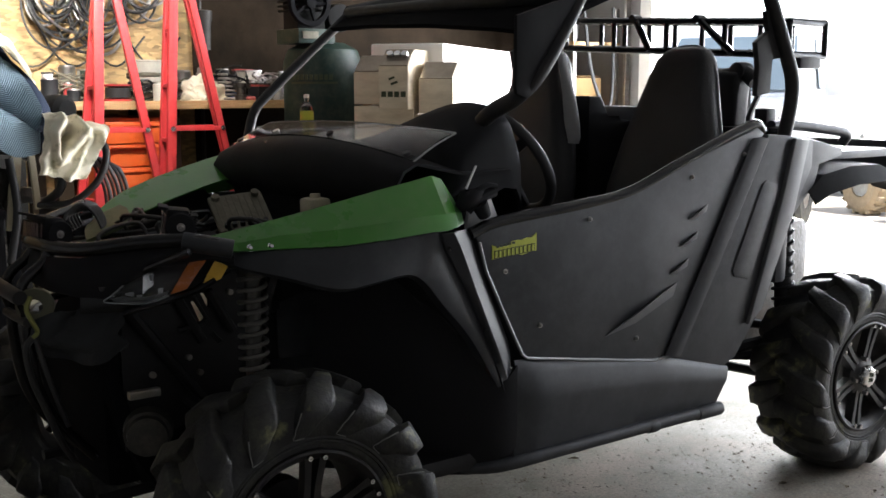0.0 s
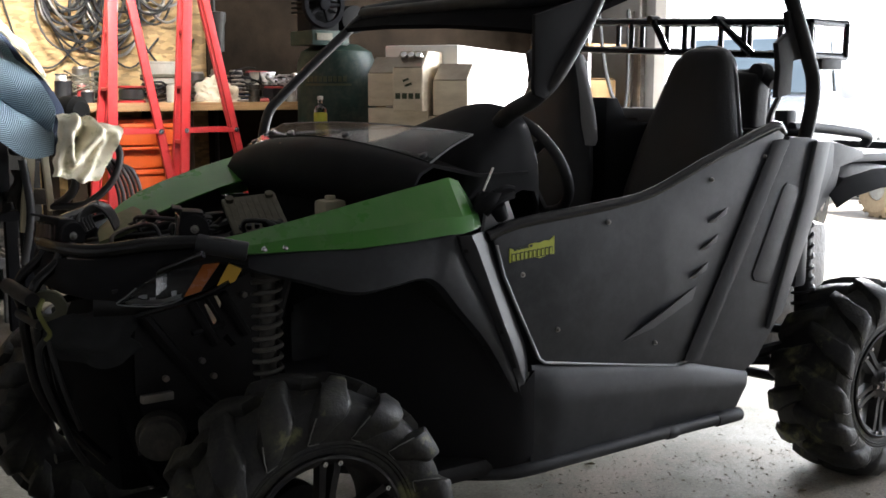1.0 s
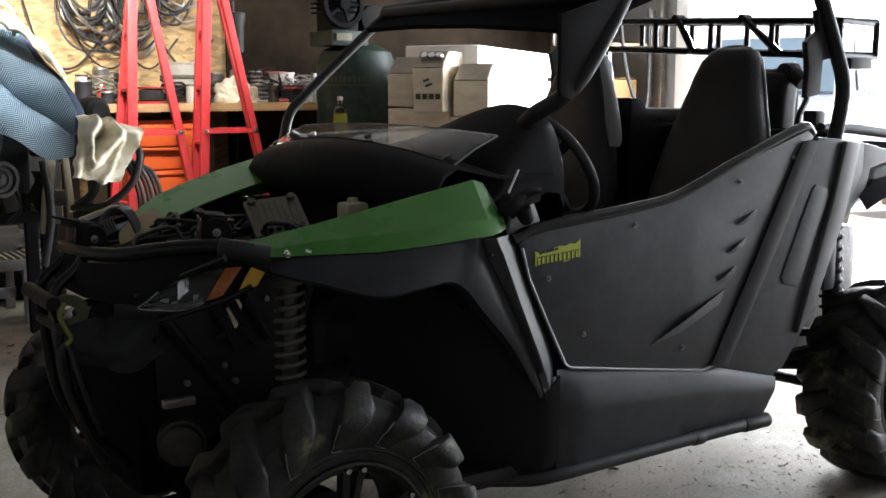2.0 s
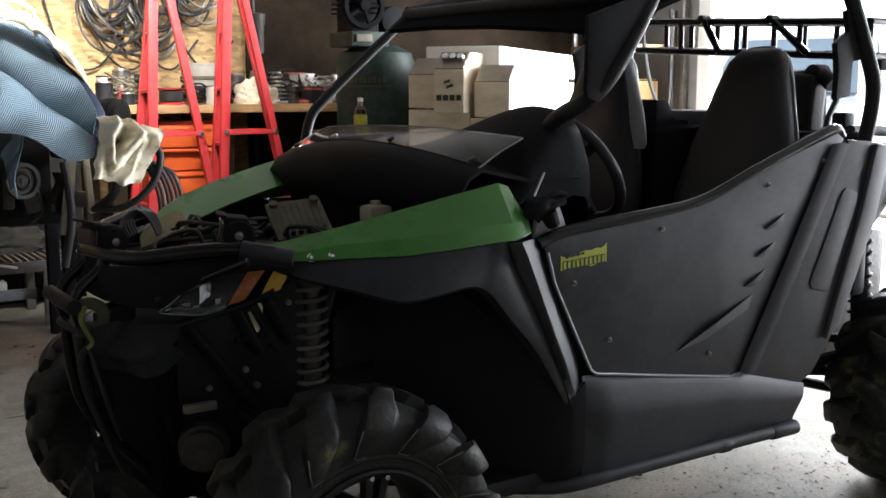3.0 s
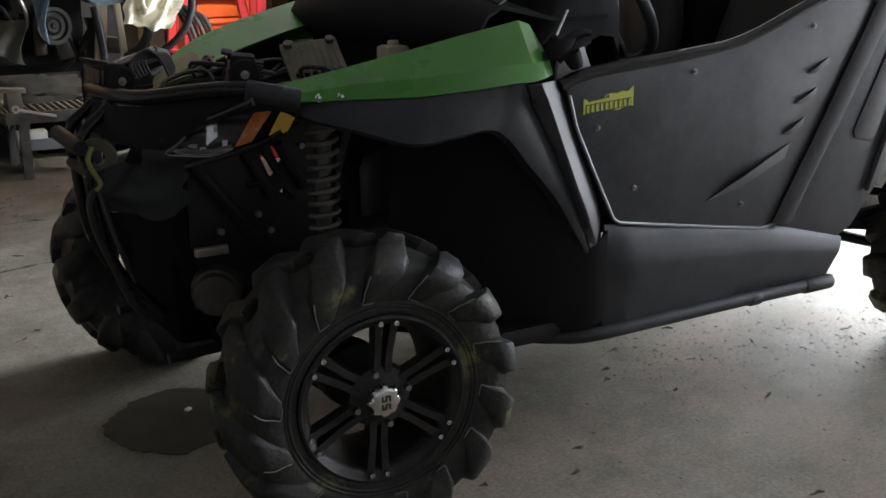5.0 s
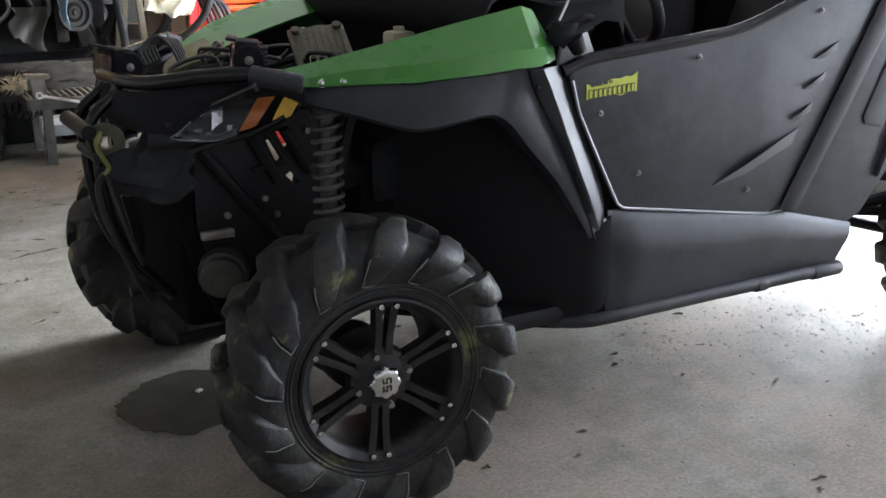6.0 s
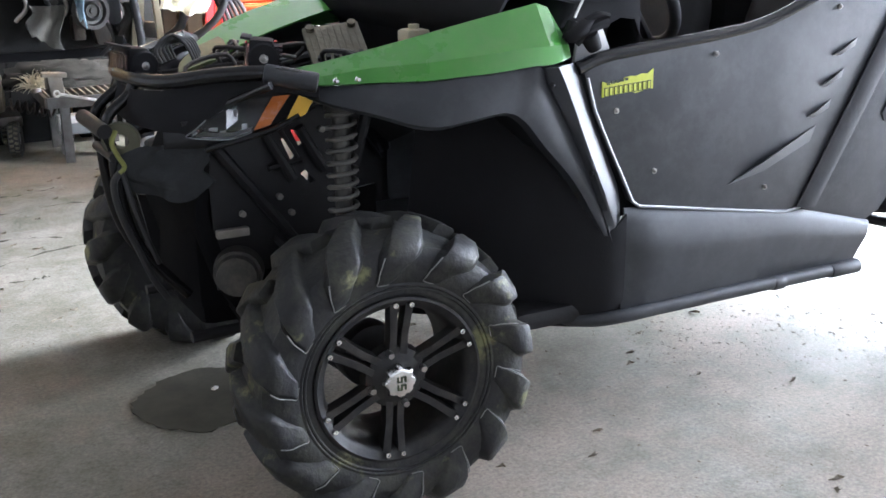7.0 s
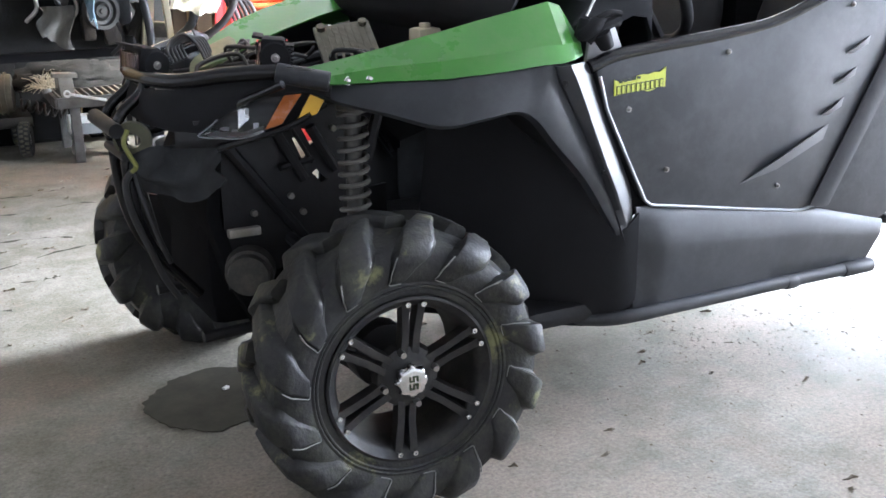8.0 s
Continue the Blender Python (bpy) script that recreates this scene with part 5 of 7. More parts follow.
        lens("turn_signal", [(0.149, 0.813), (0.167, 0.818), (0.186, 0.825)], [(0.19, 0.884), (0.21, 0.887), (0.229, 0.889)], AMBER, "amber corner lens", 0.008)
        b = bmesh.new()
        sheet(b, [[lamp_face(s, z, -0.03 + 0.012 * math.sin(40 * s), side) for z in (z0, (z0 + z1) / 2, z1)] for s, z0, z1 in ((0.082, 0.806, 0.848), (0.094, 0.803, 0.862), (0.107, 0.803, 0.87))], 0.003)
        part("reflector", b, CHROME, hl, "upright chrome reflector behind the lens")
        b = bmesh.new()
        sheet(b, [[lamp_face(s, z0, -0.004, side), lamp_face(s, z0 + 0.006, -0.018, side), lamp_face(s, z0 + 0.003, -0.04, side)] for s, z0 in ((0.02, 0.798), (0.06, 0.797), (0.1, 0.799), (0.14, 0.811))], 0.002)
        part("reflector", b, REFLECTOR, hl, "chrome ledge along the foot of the lens")
        b = bmesh.new()
        marker = [(0.218, 0.828), (0.24, 0.838), (0.262, 0.847), (0.277, 0.874), (0.248, 0.887), (0.231, 0.856)]
        fr = [b.verts.new(lamp_face(s, z, 0.006, side)) for s, z in marker]
        bk = [b.verts.new(lamp_face(s, z, -0.006, side)) for s, z in marker]
        b.faces.new(fr)
        b.faces.new(bk[::-1])
        for i in range(6):
            b.faces.new((fr[i], bk[i], bk[(i + 1) % 6], fr[(i + 1) % 6]))
        part("side_marker", b, YELLOW, hl, "yellow side marker")
        b = bmesh.new()
        tube(b, [lamp_face(s, z, 0.004, side) for s, z in ((0.045, 0.771), (0.09, 0.784), (0.14, 0.798), (0.2, 0.818), (0.25, 0.845))], 0.0065, 8)
        part("lower_trim", b, BLACK_GLOSS, hl)

    # two work lights on the bumper tube
    for (x, y, z), rz, wide in (((-0.315, -0.066, 0.943), 12, 0.105), ((-0.1, -0.335, 0.972), -22, 0.075)):
        m = pose(x, y, z, 0, 0, rz) @ pose(0, 0, 0, 0, 6, 0)
        b = bmesh.new()
        box(b, (0.005, 0, 0), (0.05, wide, 0.076), bevel=0.008)
        box(b, (0.01, 0, -0.05), (0.03, 0.05, 0.05), bevel=0.004)
        b.transform(m)
        wl = part("work_light", b, SATIN, utv, "black LED work light on the bumper tube")
        for k in range(6):
            b = bmesh.new()
            box(b, (0.038, 0, -0.024 + 0.0096 * k), (0.022, wide * 0.85, 0.004), bevel=0)
            b.transform(m)
            part("cooling_fin", b, SATIN, wl)
        b = bmesh.new()
        box(b, (-0.028, 0, 0.039), (0.022, wide + 0.006, 0.006), (0, 6, 0), bevel=0.002)
        b.transform(m)
        part("visor", b, SATIN, wl)
        b = bmesh.new()
        box(b, (-0.028, 0, 0), (0.005, wide * 0.94, 0.054), bevel=0.002)
        b.transform(m)
        part("lamp_glass", b, POLY, wl).visible_shadow = False
        b = bmesh.new()
        for k in range(4):
            box(b, (-0.0225, wide * (-0.33 + 0.22 * k), 0), (0.004, wide * 0.19, 0.042), bevel=0.001)
        b.transform(m)
        part("led_row", b, LED, wl)
        for sy in (-1, 1):
            b = bmesh.new()
            ww = wide / 2 + 0.01
            lathe(b, [(0.0001, -0.005), (0.03, -0.005), (0.034, 0), (0.03, 0.005), (0.0001, 0.005)], m @ pose(0.012, sy * ww, 0), seg=26, closed=False)
            for k in range(13):
                a = radians(-60 + 12 * k)
                t = bmesh.new()
                box(t, (0.034, 0, 0), (0.006, 0.008, 0.003), bevel=0)
                merge(b, t, m @ pose(0.012, sy * ww, 0) @ Matrix.Rotation(a, 4, "Y"))
            part("side_bracket", b, SATIN, wl)
            b = bmesh.new()
            c = m @ Vector((0.012, sy * (ww + 0.004), 0))
            bolt(b, c, m.to_3x3() @ Vector((0, sy, 0)), 0.007)
            part("screw", b, STEEL, wl)

    # winch: hook and ring with a strap, rope, and a dark cloth cover
    b = bmesh.new()
    lathe(b, [(0.018, -0.008), (0.042, -0.006), (0.042, 0.006), (0.018, 0.008)], pose(-0.373, -0.185, 0.79, 10, 0, -25), seg=28)
    part("winch_ring", b, RING, utv, "olive-grey ring at the winch")
    b = bmesh.new()
    tube(b, [(-0.386, -0.199, 0.815), (-0.398, -0.204, 0.787), (-0.386, -0.204, 0.755), (-0.375, -0.199, 0.732), (-0.386, -0.199, 0.718)], 0.0055, 10)
    part("winch_hook", b, HOOK, utv, "yellow painted winch hook")
    b = bmesh.new()
    tube(b, [(-0.383, -0.19, 0.72), (-0.402, -0.197, 0.692), (-0.392, -0.197, 0.62), (-0.362, -0.197, 0.535), (-0.336, -0.197, 0.462), (-0.306, -0.19, 0.408)], 0.008, 8)
    part("winch_rope", b, CABLE, utv, "dark winch rope")
    b = bmesh.new()
    tube(b, [(-0.381, -0.197, 0.72), (-0.372, -0.225, 0.654), (-0.348, -0.225, 0.569), (-0.324, -0.216, 0.503)], 0.006, 8)
    part("winch_rope", b, CABLE, utv)
    rnd = random.Random(9)
    rows = []
    for i in range(19):
        u = i / 18
        row = []
        for j in range(13):
            v = j / 12
            x = -0.352 + 0.145 * u - 0.03 * math.sin(math.pi * v) * (1 - 0.4 * u) + 0.02 * noise.noise(Vector((u * 5, v * 4, 1)))
            z = 0.772 + 0.012 * u - (0.09 + 0.035 * math.sin(3.1 * u)) * v + 0.015 * noise.noise(Vector((u * 4, v * 3, 7)))
            row.append((x, -0.17 - 0.14 * u - 0.015 * math.sin(9 * u + 3 * v), z))
        rows.append(row)
    b = bmesh.new()
    sheet(b, rows, 0.008)
    part("winch_cover", b, COVER, utv, "dark grey cloth cover over the winch", 60)

    # top of the nose between the green panels, with what lies open in it
    b = bmesh.new()
    sheet(b, [[(x, y, z + 0.015 * math.cos(y * 6)) for y in (-0.34, -0.2, 0, 0.2, 0.34)] for x, z in ((-0.28, 0.85), (-0.15, 0.87), (0.05, 0.86), (0.3, 0.86), (0.45, 0.88))], 0.008)
    part("inner_deck", b, DARK, utv)
    b = bmesh.new()
    sheet(b, [[(-0.19, 0.08, 0.892), (-0.175, 0.2, 0.9), (-0.14, 0.32, 0.9)], [(-0.1, 0.1, 0.913), (-0.09, 0.22, 0.936), (-0.07, 0.34, 0.928)], [(0.0, 0.18, 0.915), (0.02, 0.28, 0.947), (0.04, 0.37, 0.947)]], 0.01)
    part("air_scoop", b, OLIVE, utv, "dull olive-green top of the nose")
    u, w = Vector((0.11, -0.03, 0.012)).normalized(), Vector((-0.045, 0.11, 0.05))
    w = (w - u * w.dot(u)).normalized()
    m = Matrix.Translation((0.19, -0.09, 0.955)) @ Matrix((u, w, u.cross(w))).transposed().to_4x4()
    b = bmesh.new()
    box(b, (0, 0, 0), (0.14, 0.15, 0.016), bevel=0.003)
    b.transform(m)
    vr = part("voltage_regulator", b, CASTING, utv, "dusty cast aluminium regulator plate")
    for k in range(8):
        b = bmesh.new()
        box(b, (-0.056 + 0.016 * k, 0, 0.0085), (0.004, 0.13, 0.0022), bevel=0)
        b.transform(m)
        part("fin", b, CASTING, vr)
    for k in range(6):
        b = bmesh.new()
        cyl(b, (-0.05 + 0.02 * k, -0.06, 0.0), (-0.05 + 0.02 * k, -0.06, 0.02), 0.0065, seg=8)
        b.transform(m)
        part("terminal", b, DARK, vr)
    for sx in (-1, 1):
        b = bmesh.new()
        cyl(b, (sx * 0.052, 0.06, 0), (sx * 0.052, 0.06, 0.02), 0.011, seg=10)
        b.transform(m)
        part("mount_lug", b, CASTING, vr)
    b = bmesh.new()
    sheet(b, [[(-0.25, 0.25, 0.56), (-0.2, 0.26, 0.3)], [(0.1, 0.26, 0.46), (0.1, 0.26, 0.3)], [(0.45, 0.26, 0.5), (0.45, 0.26, 0.3)]], 0.01)
    part("inner_guard", b, DARK, utv)
    b = bmesh.new()
    box(b, (0.347, -0.2, 0.96), (0.064, 0.06, 0.07), bevel=0.012)
    cyl(b, (0.347, -0.2, 0.99), (0.347, -0.2, 1.006), 0.014, seg=14, bevel=0.003)
    part("coolant_bottle", b, CREAM, utv, "cream plastic coolant bottle")
    rnd = random.Random(12)
    for k in range(9):
        b = bmesh.new()
        x, y = rnd.uniform(-0.08, 0.35), rnd.uniform(-0.25, 0.25)
        tube(b, [(x, y, 0.89), (x + rnd.uniform(-0.08, 0.08), y + rnd.uniform(-0.08, 0.08), 0.95), (x + rnd.uniform(-0.15, 0.15), y + rnd.uniform(-0.15, 0.15), 0.93), (x + rnd.uniform(-0.2, 0.2), y + rnd.uniform(-0.15, 0.15), 0.88)], rnd.uniform(0.004, 0.007), 8)
        part("wire", b, CABLE, utv)
    b = bmesh.new()
    box(b, (0.06, 0.0, 0.962), (0.022, 0.016, 0.01), (0, 0, 30), bevel=0.003)
    part("battery_clip", b, RED, utv, "red battery terminal cover")
    for k in range(5):
        b = bmesh.new()
        x, y = -0.23 + 0.01 * k, 0.05 + 0.025 * k
        tube(b, [(x, y, 0.92), (x - 0.01, y + 0.03, 0.955), (x + 0.03, y + 0.05, 0.985 - 0.006 * k), (x + 0.07, y + 0.05, 0.96), (x + 0.09, y + 0.03, 0.92)], 0.005, 8)
        part("wire", b, CABLE, utv)


build_suspension()
build_front()


def settle_body():
    """The chassis sits a little askew: its far side stands ahead of the near one, and its nose is pushed back on that side."""
    for ob in utv.children_recursive:
        if ob.matrix_basis.translation.length < 1e-6 and ob.parent.name.split(".")[0] not in ("wheel", "tyre"):
            for v in ob.data.vertices:
                nose = min(1.0, max(0.0, (0.05 - v.co.x) / 0.25)) * min(1.0, max(0.0, (v.co.z - 0.66) / 0.12))
                v.co.x -= 0.05 * (v.co.y + 0.6) - 0.24 * nose * max(0.0, v.co.y + 0.06)


settle_body()

# ---- along the bench wall ----
def ladder(y0, y1, apex, near, far, label):
    """Step ladder standing open; near and far give the x of the stile foot, the apex and the rear foot."""
    th = thing("step_ladder", label, "ladder", (near[1], (y0 + y1) / 2, 0), "red step ladders")

    def rail(name, a, b, w, inward):
        a, b = Vector(a), Vector(b)
        d = (b - a).normalized()
        ax = (Vector((1, 0, 0)) - d * d.x).normalized()
        t = bmesh.new()
        box(t, (0, 0, 0), (w, 0.006, (b - a).length), bevel=0.001)
        for s in (-1, 1):
            box(t, (s * (w / 2 - 0.003), inward * 0.014, 0), (0.006, 0.024, (b - a).length), bevel=0.001)
        t.transform(Matrix.Translation((a + b) / 2) @ Matrix((ax, d.cross(ax), d)).transposed().to_4x4())
        part(name, t, RED, th)

    for y, (f, c, r), s in ((y0, near, 1), (y1, far, -1)):
        rail("stile", (f, y, 0), (c, y, apex), 0.052, s)
        rail("rear_leg", (r, y, 0), (c + 0.03, y, apex), 0.04, s)
        z = 1.04
        k = z / apex
        xa, xb = f + (c - f) * k, r + (c + 0.03 - r) * k
        bm = bmesh.new()
        box(bm, ((xa + xb) / 2, y - 0.012 * s, z), (xb - xa, 0.005, 0.026), bevel=0.001)
        part("spreader", bm, RED, th)
        for x in (xa, xb):
            bm = bmesh.new()
            bolt(bm, (x, y - 0.016 * s, z), (0, -s, 0), 0.011)
            part("rivet", bm, CHROME, th)
    for k in range(1, 6):
        z = apex * k / 6.5
        q = z / apex
        a, b = Vector((near[0] + (near[1] - near[0]) * q, y0 + 0.005, z)), Vector((far[0] + (far[1] - far[0]) * q, y1 - 0.005, z))
        d = (b - a).normalized()
        t = bmesh.new()
        box(t, (0, 0, 0), (0.036, (b - a).length, 0.02), bevel=0.003)
        t.transform(Matrix.Translation((a + b) / 2) @ Matrix((Vector((d.y, -d.x, 0)), d, Vector((0, 0, 1)))).transposed().to_4x4())
        part("tread", t, RED, th)
    bm = bmesh.new()
    box(bm, ((near[1] + far[1]) / 2 + 0.01, (y0 + y1) / 2, apex + 0.02), (0.12, y1 - y0 + 0.03, 0.05), (0, 0, -15), bevel=0.008)
    part("top_cap", bm, RED, th)
    return th


def build_bench():
    th = thing("workbench", "long wooden workbench against the wall, crowded with tools", "workbench", (1.6, 4.0, 0))
    z, y0, y1 = 1.2, 3.62, 4.38
    for k in range(4):
        bm = bmesh.new()
        w = (y1 - y0) / 4
        box(bm, (1.85, y0 + w * (k + 0.5), z - 0.025), (2.3, w - 0.004, 0.05), bevel=0.004)
        part("plank", bm, WOOD, th)
    bm = bmesh.new()
    box(bm, (1.85, y0 - 0.012, z - 0.035), (2.28, 0.02, 0.03), bevel=0.003)
    part("edge_strip", bm, WOOD, th)
    for x in (0.78, 1.45, 2.9):
        for y in (y0 + 0.08, y1 - 0.08):
            bm = bmesh.new()
            box(bm, (x, y, (z - 0.05) / 2), (0.09, 0.09, z - 0.05), bevel=0.005)
            part("leg", bm, DARK_BOARD, th)
    # steel vice on the bench end
    # orange drawer cabinet below the top
    dc = thing("drawer_cabinet", "orange painted steel drawer cabinet below the workbench", "tool cabinet", (1.22, 3.8, 0))
    bm = bmesh.new()
    box(bm, (1.22, 3.95, 0.60), (0.4, 0.5, 1.0), bevel=0.006)
    for x in (1.06, 1.38):
        for y in (3.75, 4.15):
            cyl(bm, (x, y, 0), (x, y, 0.1), 0.03, seg=12)
    part("carcass", bm, ORANGE, dc)
    for k in range(7):
        bm = bmesh.new()
        zz = 0.17 + 0.14 * k
        box(bm, (1.22, 3.69, zz), (0.375, 0.03, 0.13), bevel=0.006)
        d = part("drawer", bm, ORANGE, dc)
        bm = bmesh.new()
        box(bm, (1.22, 3.668, zz + 0.045), (0.33, 0.016, 0.014), bevel=0.003)
        part("pull", bm, ORANGE, d)


def simple(name, label, category, builder, material, at, sub=(), group=""):
    """A small thing of one main part and a few more."""
    th = thing(name, label, category, at, group)
    bm = bmesh.new()
    builder(bm)
    bm.transform(Matrix.Translation(at))
    part(sub[0][0] if sub and isinstance(sub[0][0], str) and sub[0][0].startswith("!") else "body", bm, material, th)
    for nm, b, mt in sub:
        bm = bmesh.new()
        b(bm)
        bm.transform(Matrix.Translation(at))
        part(nm, bm, mt, th)
    return th


def can(bm, r=0.06, h=0.16):
    lathe(bm, [(0.0001, 0), (r, 0), (r * 1.03, 0.004), (r, 0.01), (r, h - 0.01), (r * 1.03, h - 0.004), (r * 0.96, h), (r * 0.94, h - 0.006), (0.0001, h - 0.006)], pose(0, 0, 0, 90), seg=24, closed=False)


def build_bench_clutter():
    rnd = random.Random(21)
    paints = [mat("blue_tin", (0.06, 0.14, 0.3), 0.4, scale=15), mat("white_tin", (0.42, 0.4, 0.35), 0.5, scale=12, mix=0.6, dust=0.4), mat("dull_red_tin", (0.3, 0.03, 0.03), 0.5, scale=12, dust=0.3), mat("brown_card", (0.33, 0.21, 0.11), 0.8, scale=8), STEEL, TANK_GREEN, CREAM, DARK]
    words = ["blue", "white", "red", "brown", "bare steel", "green", "cream", "black"]
    z = 1.2
    simple("bucket", "white plastic bucket standing on the workbench", "bucket", lambda b: lathe(b, [(0.0001, 0), (0.10, 0), (0.125, 0.24), (0.13, 0.245), (0.13, 0.255), (0.118, 0.255), (0.098, 0.01), (0.0001, 0.01)], pose(0, 0, 0, 90), seg=30, closed=False), paints[1], (1.42, 4.0, z), [("handle", lambda b: tube(b, [(-0.13, 0, 0.23), (-0.09, 0.05, 0.13), (0, 0.13, 0.09), (0.09, 0.05, 0.13), (0.13, 0, 0.23)], 0.003, 6), STEEL)] + [("hoop", lambda b, h=h: lathe(b, [(0.1 + 0.1 * h, h), (0.112 + 0.1 * h, h + 0.004), (0.113 + 0.1 * h, h + 0.022), (0.101 + 0.1 * h, h + 0.026)], pose(0, 0, 0, 90), seg=26), CASTING) for h in (0.03, 0.09, 0.15)])
    simple("cable_spool", "red plastic spool on the workbench", "spool", lambda b: lathe(b, [(0.0001, 0), (0.085, 0), (0.085, 0.012), (0.05, 0.016), (0.05, 0.085), (0.085, 0.09), (0.085, 0.1), (0.0001, 0.1)], pose(0, 0, 0, 90), seg=26, closed=False), RED, (1.14, 3.74, z), [("wire", lambda b: lathe(b, [(0.051, 0.018), (0.072, 0.02), (0.074, 0.05), (0.072, 0.08), (0.051, 0.084)], pose(0, 0, 0, 90), seg=26), CABLE)])
    for k in range(84):
        x = 0.75 + 0.0265 * k + rnd.uniform(-0.02, 0.02)
        y = (3.72, 3.88, 4.03, 4.16, 4.29)[k % 5] + rnd.uniform(-0.03, 0.03)
        if (abs(x - 1.42) < 0.2 and y > 3.8) or (abs(x - 1.14) < 0.15 and y < 3.9) or (abs(x - 1.72) < 0.2 and y < 3.95):
            continue
        i = rnd.choice((0, 1, 1, 2, 3, 4, 4, 4, 5, 7, 7, 7, 7))
        kind = rnd.random()
        if kind < 0.4:
            r, h = rnd.uniform(0.022, 0.055), rnd.uniform(0.05, 0.13) + 0.09 * (y > 4.0)
            simple("tin_can", f"small {words[i]} tin can standing on the workbench", "can", lambda b, r=r, h=h: can(b, r, h), paints[i], (x, y, z), [("lid", lambda b, r=r, h=h: lathe(b, [(0.0001, h), (r * 0.9, h), (r * 0.85, h + 0.008), (0.0001, h + 0.01)], pose(0, 0, 0, 90), seg=20, closed=False), STEEL)])
        elif kind < 0.7:
            s = (rnd.uniform(0.06, 0.16), rnd.uniform(0.05, 0.11), rnd.uniform(0.03, 0.1) + 0.1 * (y > 4.0))
            a = rnd.uniform(-30, 30)
            simple("storage_box", f"small {words[i]} box lying on the workbench", "box", lambda b, s=s, a=a: box(b, (0, 0, s[2] / 2), s, (0, 0, a), bevel=0.004), paints[i], (x, y, z), [("lid", lambda b, s=s, a=a: box(b, (0, 0, s[2] + 0.006), (s[0] + 0.006, s[1] + 0.006, 0.012), (0, 0, a), bevel=0.003), paints[(i + 3) % 8])])
        else:
            a = rnd.uniform(0, 180)
            l = rnd.uniform(0.16, 0.3)
            m = pose(x, y, z + 0.012, 0, 0, a)
            th = thing("hand_tool", "steel hand tool with a dark grip on the workbench", "tool", (x, y, z))
            b = bmesh.new()
            box(b, (l / 4, 0, 0), (l / 2, 0.018, 0.012), bevel=0.003)
            box(b, (l / 2, 0, 0.004), (0.03, 0.06, 0.02), bevel=0.004)
            b.transform(m)
            part("head", b, STEEL, th)
            b = bmesh.new()
            cyl(b, (-l / 2, 0, 0), (0, 0, 0), 0.014, 0.011, seg=10, bevel=0.003)
            b.transform(m)
            part("grip", b, paints[2] if k % 3 == 0 else DARK, th)
    # tangles of wire and hose between the tins
    for cx, cy, r, n, mt in ((0.92, 3.95, 0.11, 7, CASTING), (1.3, 3.8, 0.08, 6, DARK), (1.62, 4.1, 0.1, 7, CASTING), (1.98, 3.95, 0.12, 8, DARK), (2.2, 3.85, 0.1, 8, STEEL)):
        th = thing("wire_tangle", "loose tangle of wire lying on the workbench", "wire", (cx, cy, z))
        for k in range(n):
            b = bmesh.new()
            a0, tl = rnd.uniform(0, 6.3), rnd.uniform(0.1, 0.6)
            pts = [(cx + r * rnd.uniform(0.8, 1.15) * math.cos(a0 + j * 0.7), cy + r * 0.8 * math.sin(a0 + j * 0.7), z + 0.012 + 0.012 * k + tl * r * (1 + math.sin(a0 + j * 0.7 + k))) for j in range(9)]
            tube(b, pts, rnd.uniform(0.004, 0.008), 6, n=3)
            part("strand", b, mt, th)
    # stacked rings, sockets and a crumpled rag near the ladder
    st = thing("ring_stack", "tapering stack of bright steel rings on the workbench", "ring stack", (1.88, 3.86, z))
    for k in range(7):
        b = bmesh.new()
        r = 0.085 - 0.009 * k
        lathe(b, [(r - 0.02, 0), (r, 0.002), (r + 0.004, 0.009), (r, 0.016), (r - 0.02, 0.018)], pose(1.88 + 0.004 * (k % 3), 3.86, z + 0.026 * k, 90), seg=24)
        part("ring", b, STEEL if k % 2 else ALU, st)
    for k in range(5):
        simple("pipe_fitting", "dark cast pipe fitting on the workbench", "pipe fitting", lambda b: (lathe(b, [(0.02, 0), (0.04, 0), (0.04, 0.03), (0.03, 0.035), (0.03, 0.075), (0.04, 0.08), (0.04, 0.11), (0.02, 0.11)], pose(0, 0, 0, 90), seg=18)), GREASE, (1.95 + 0.085 * (k % 3), 3.74 + 0.12 * (k // 3), z), group="pipe fittings on the bench")
    b = bmesh.new()
    crumple(b, (1.72, 3.82, z), (0.15, 0.1, 0.13), 5)
    tagged(part("rag", b, STAINED, None, "", 60), "crumpled stained cream cotton rag on the workbench", "rag")


def crumple(bm, c, s, seed):
    """A heap of creased cloth."""
    t = bmesh.new()
    bmesh.ops.create_icosphere(t, subdivisions=4, radius=1)
    for v in t.verts:
        p = v.co.copy()
        k = 1 + 0.35 * noise.fractal(p * 2.2 + Vector((seed, 0, 0)), 0.9, 2.1, 4) - 0.25 * abs(noise.noise(p * 4 + Vector((0, seed, 0))))
        v.co = Vector((p.x * k * s[0], p.y * k * s[1], max(-0.15, p.z * k) * s[2] + 0.15 * s[2]))
    return merge(bm, t, Matrix.Translation(c))


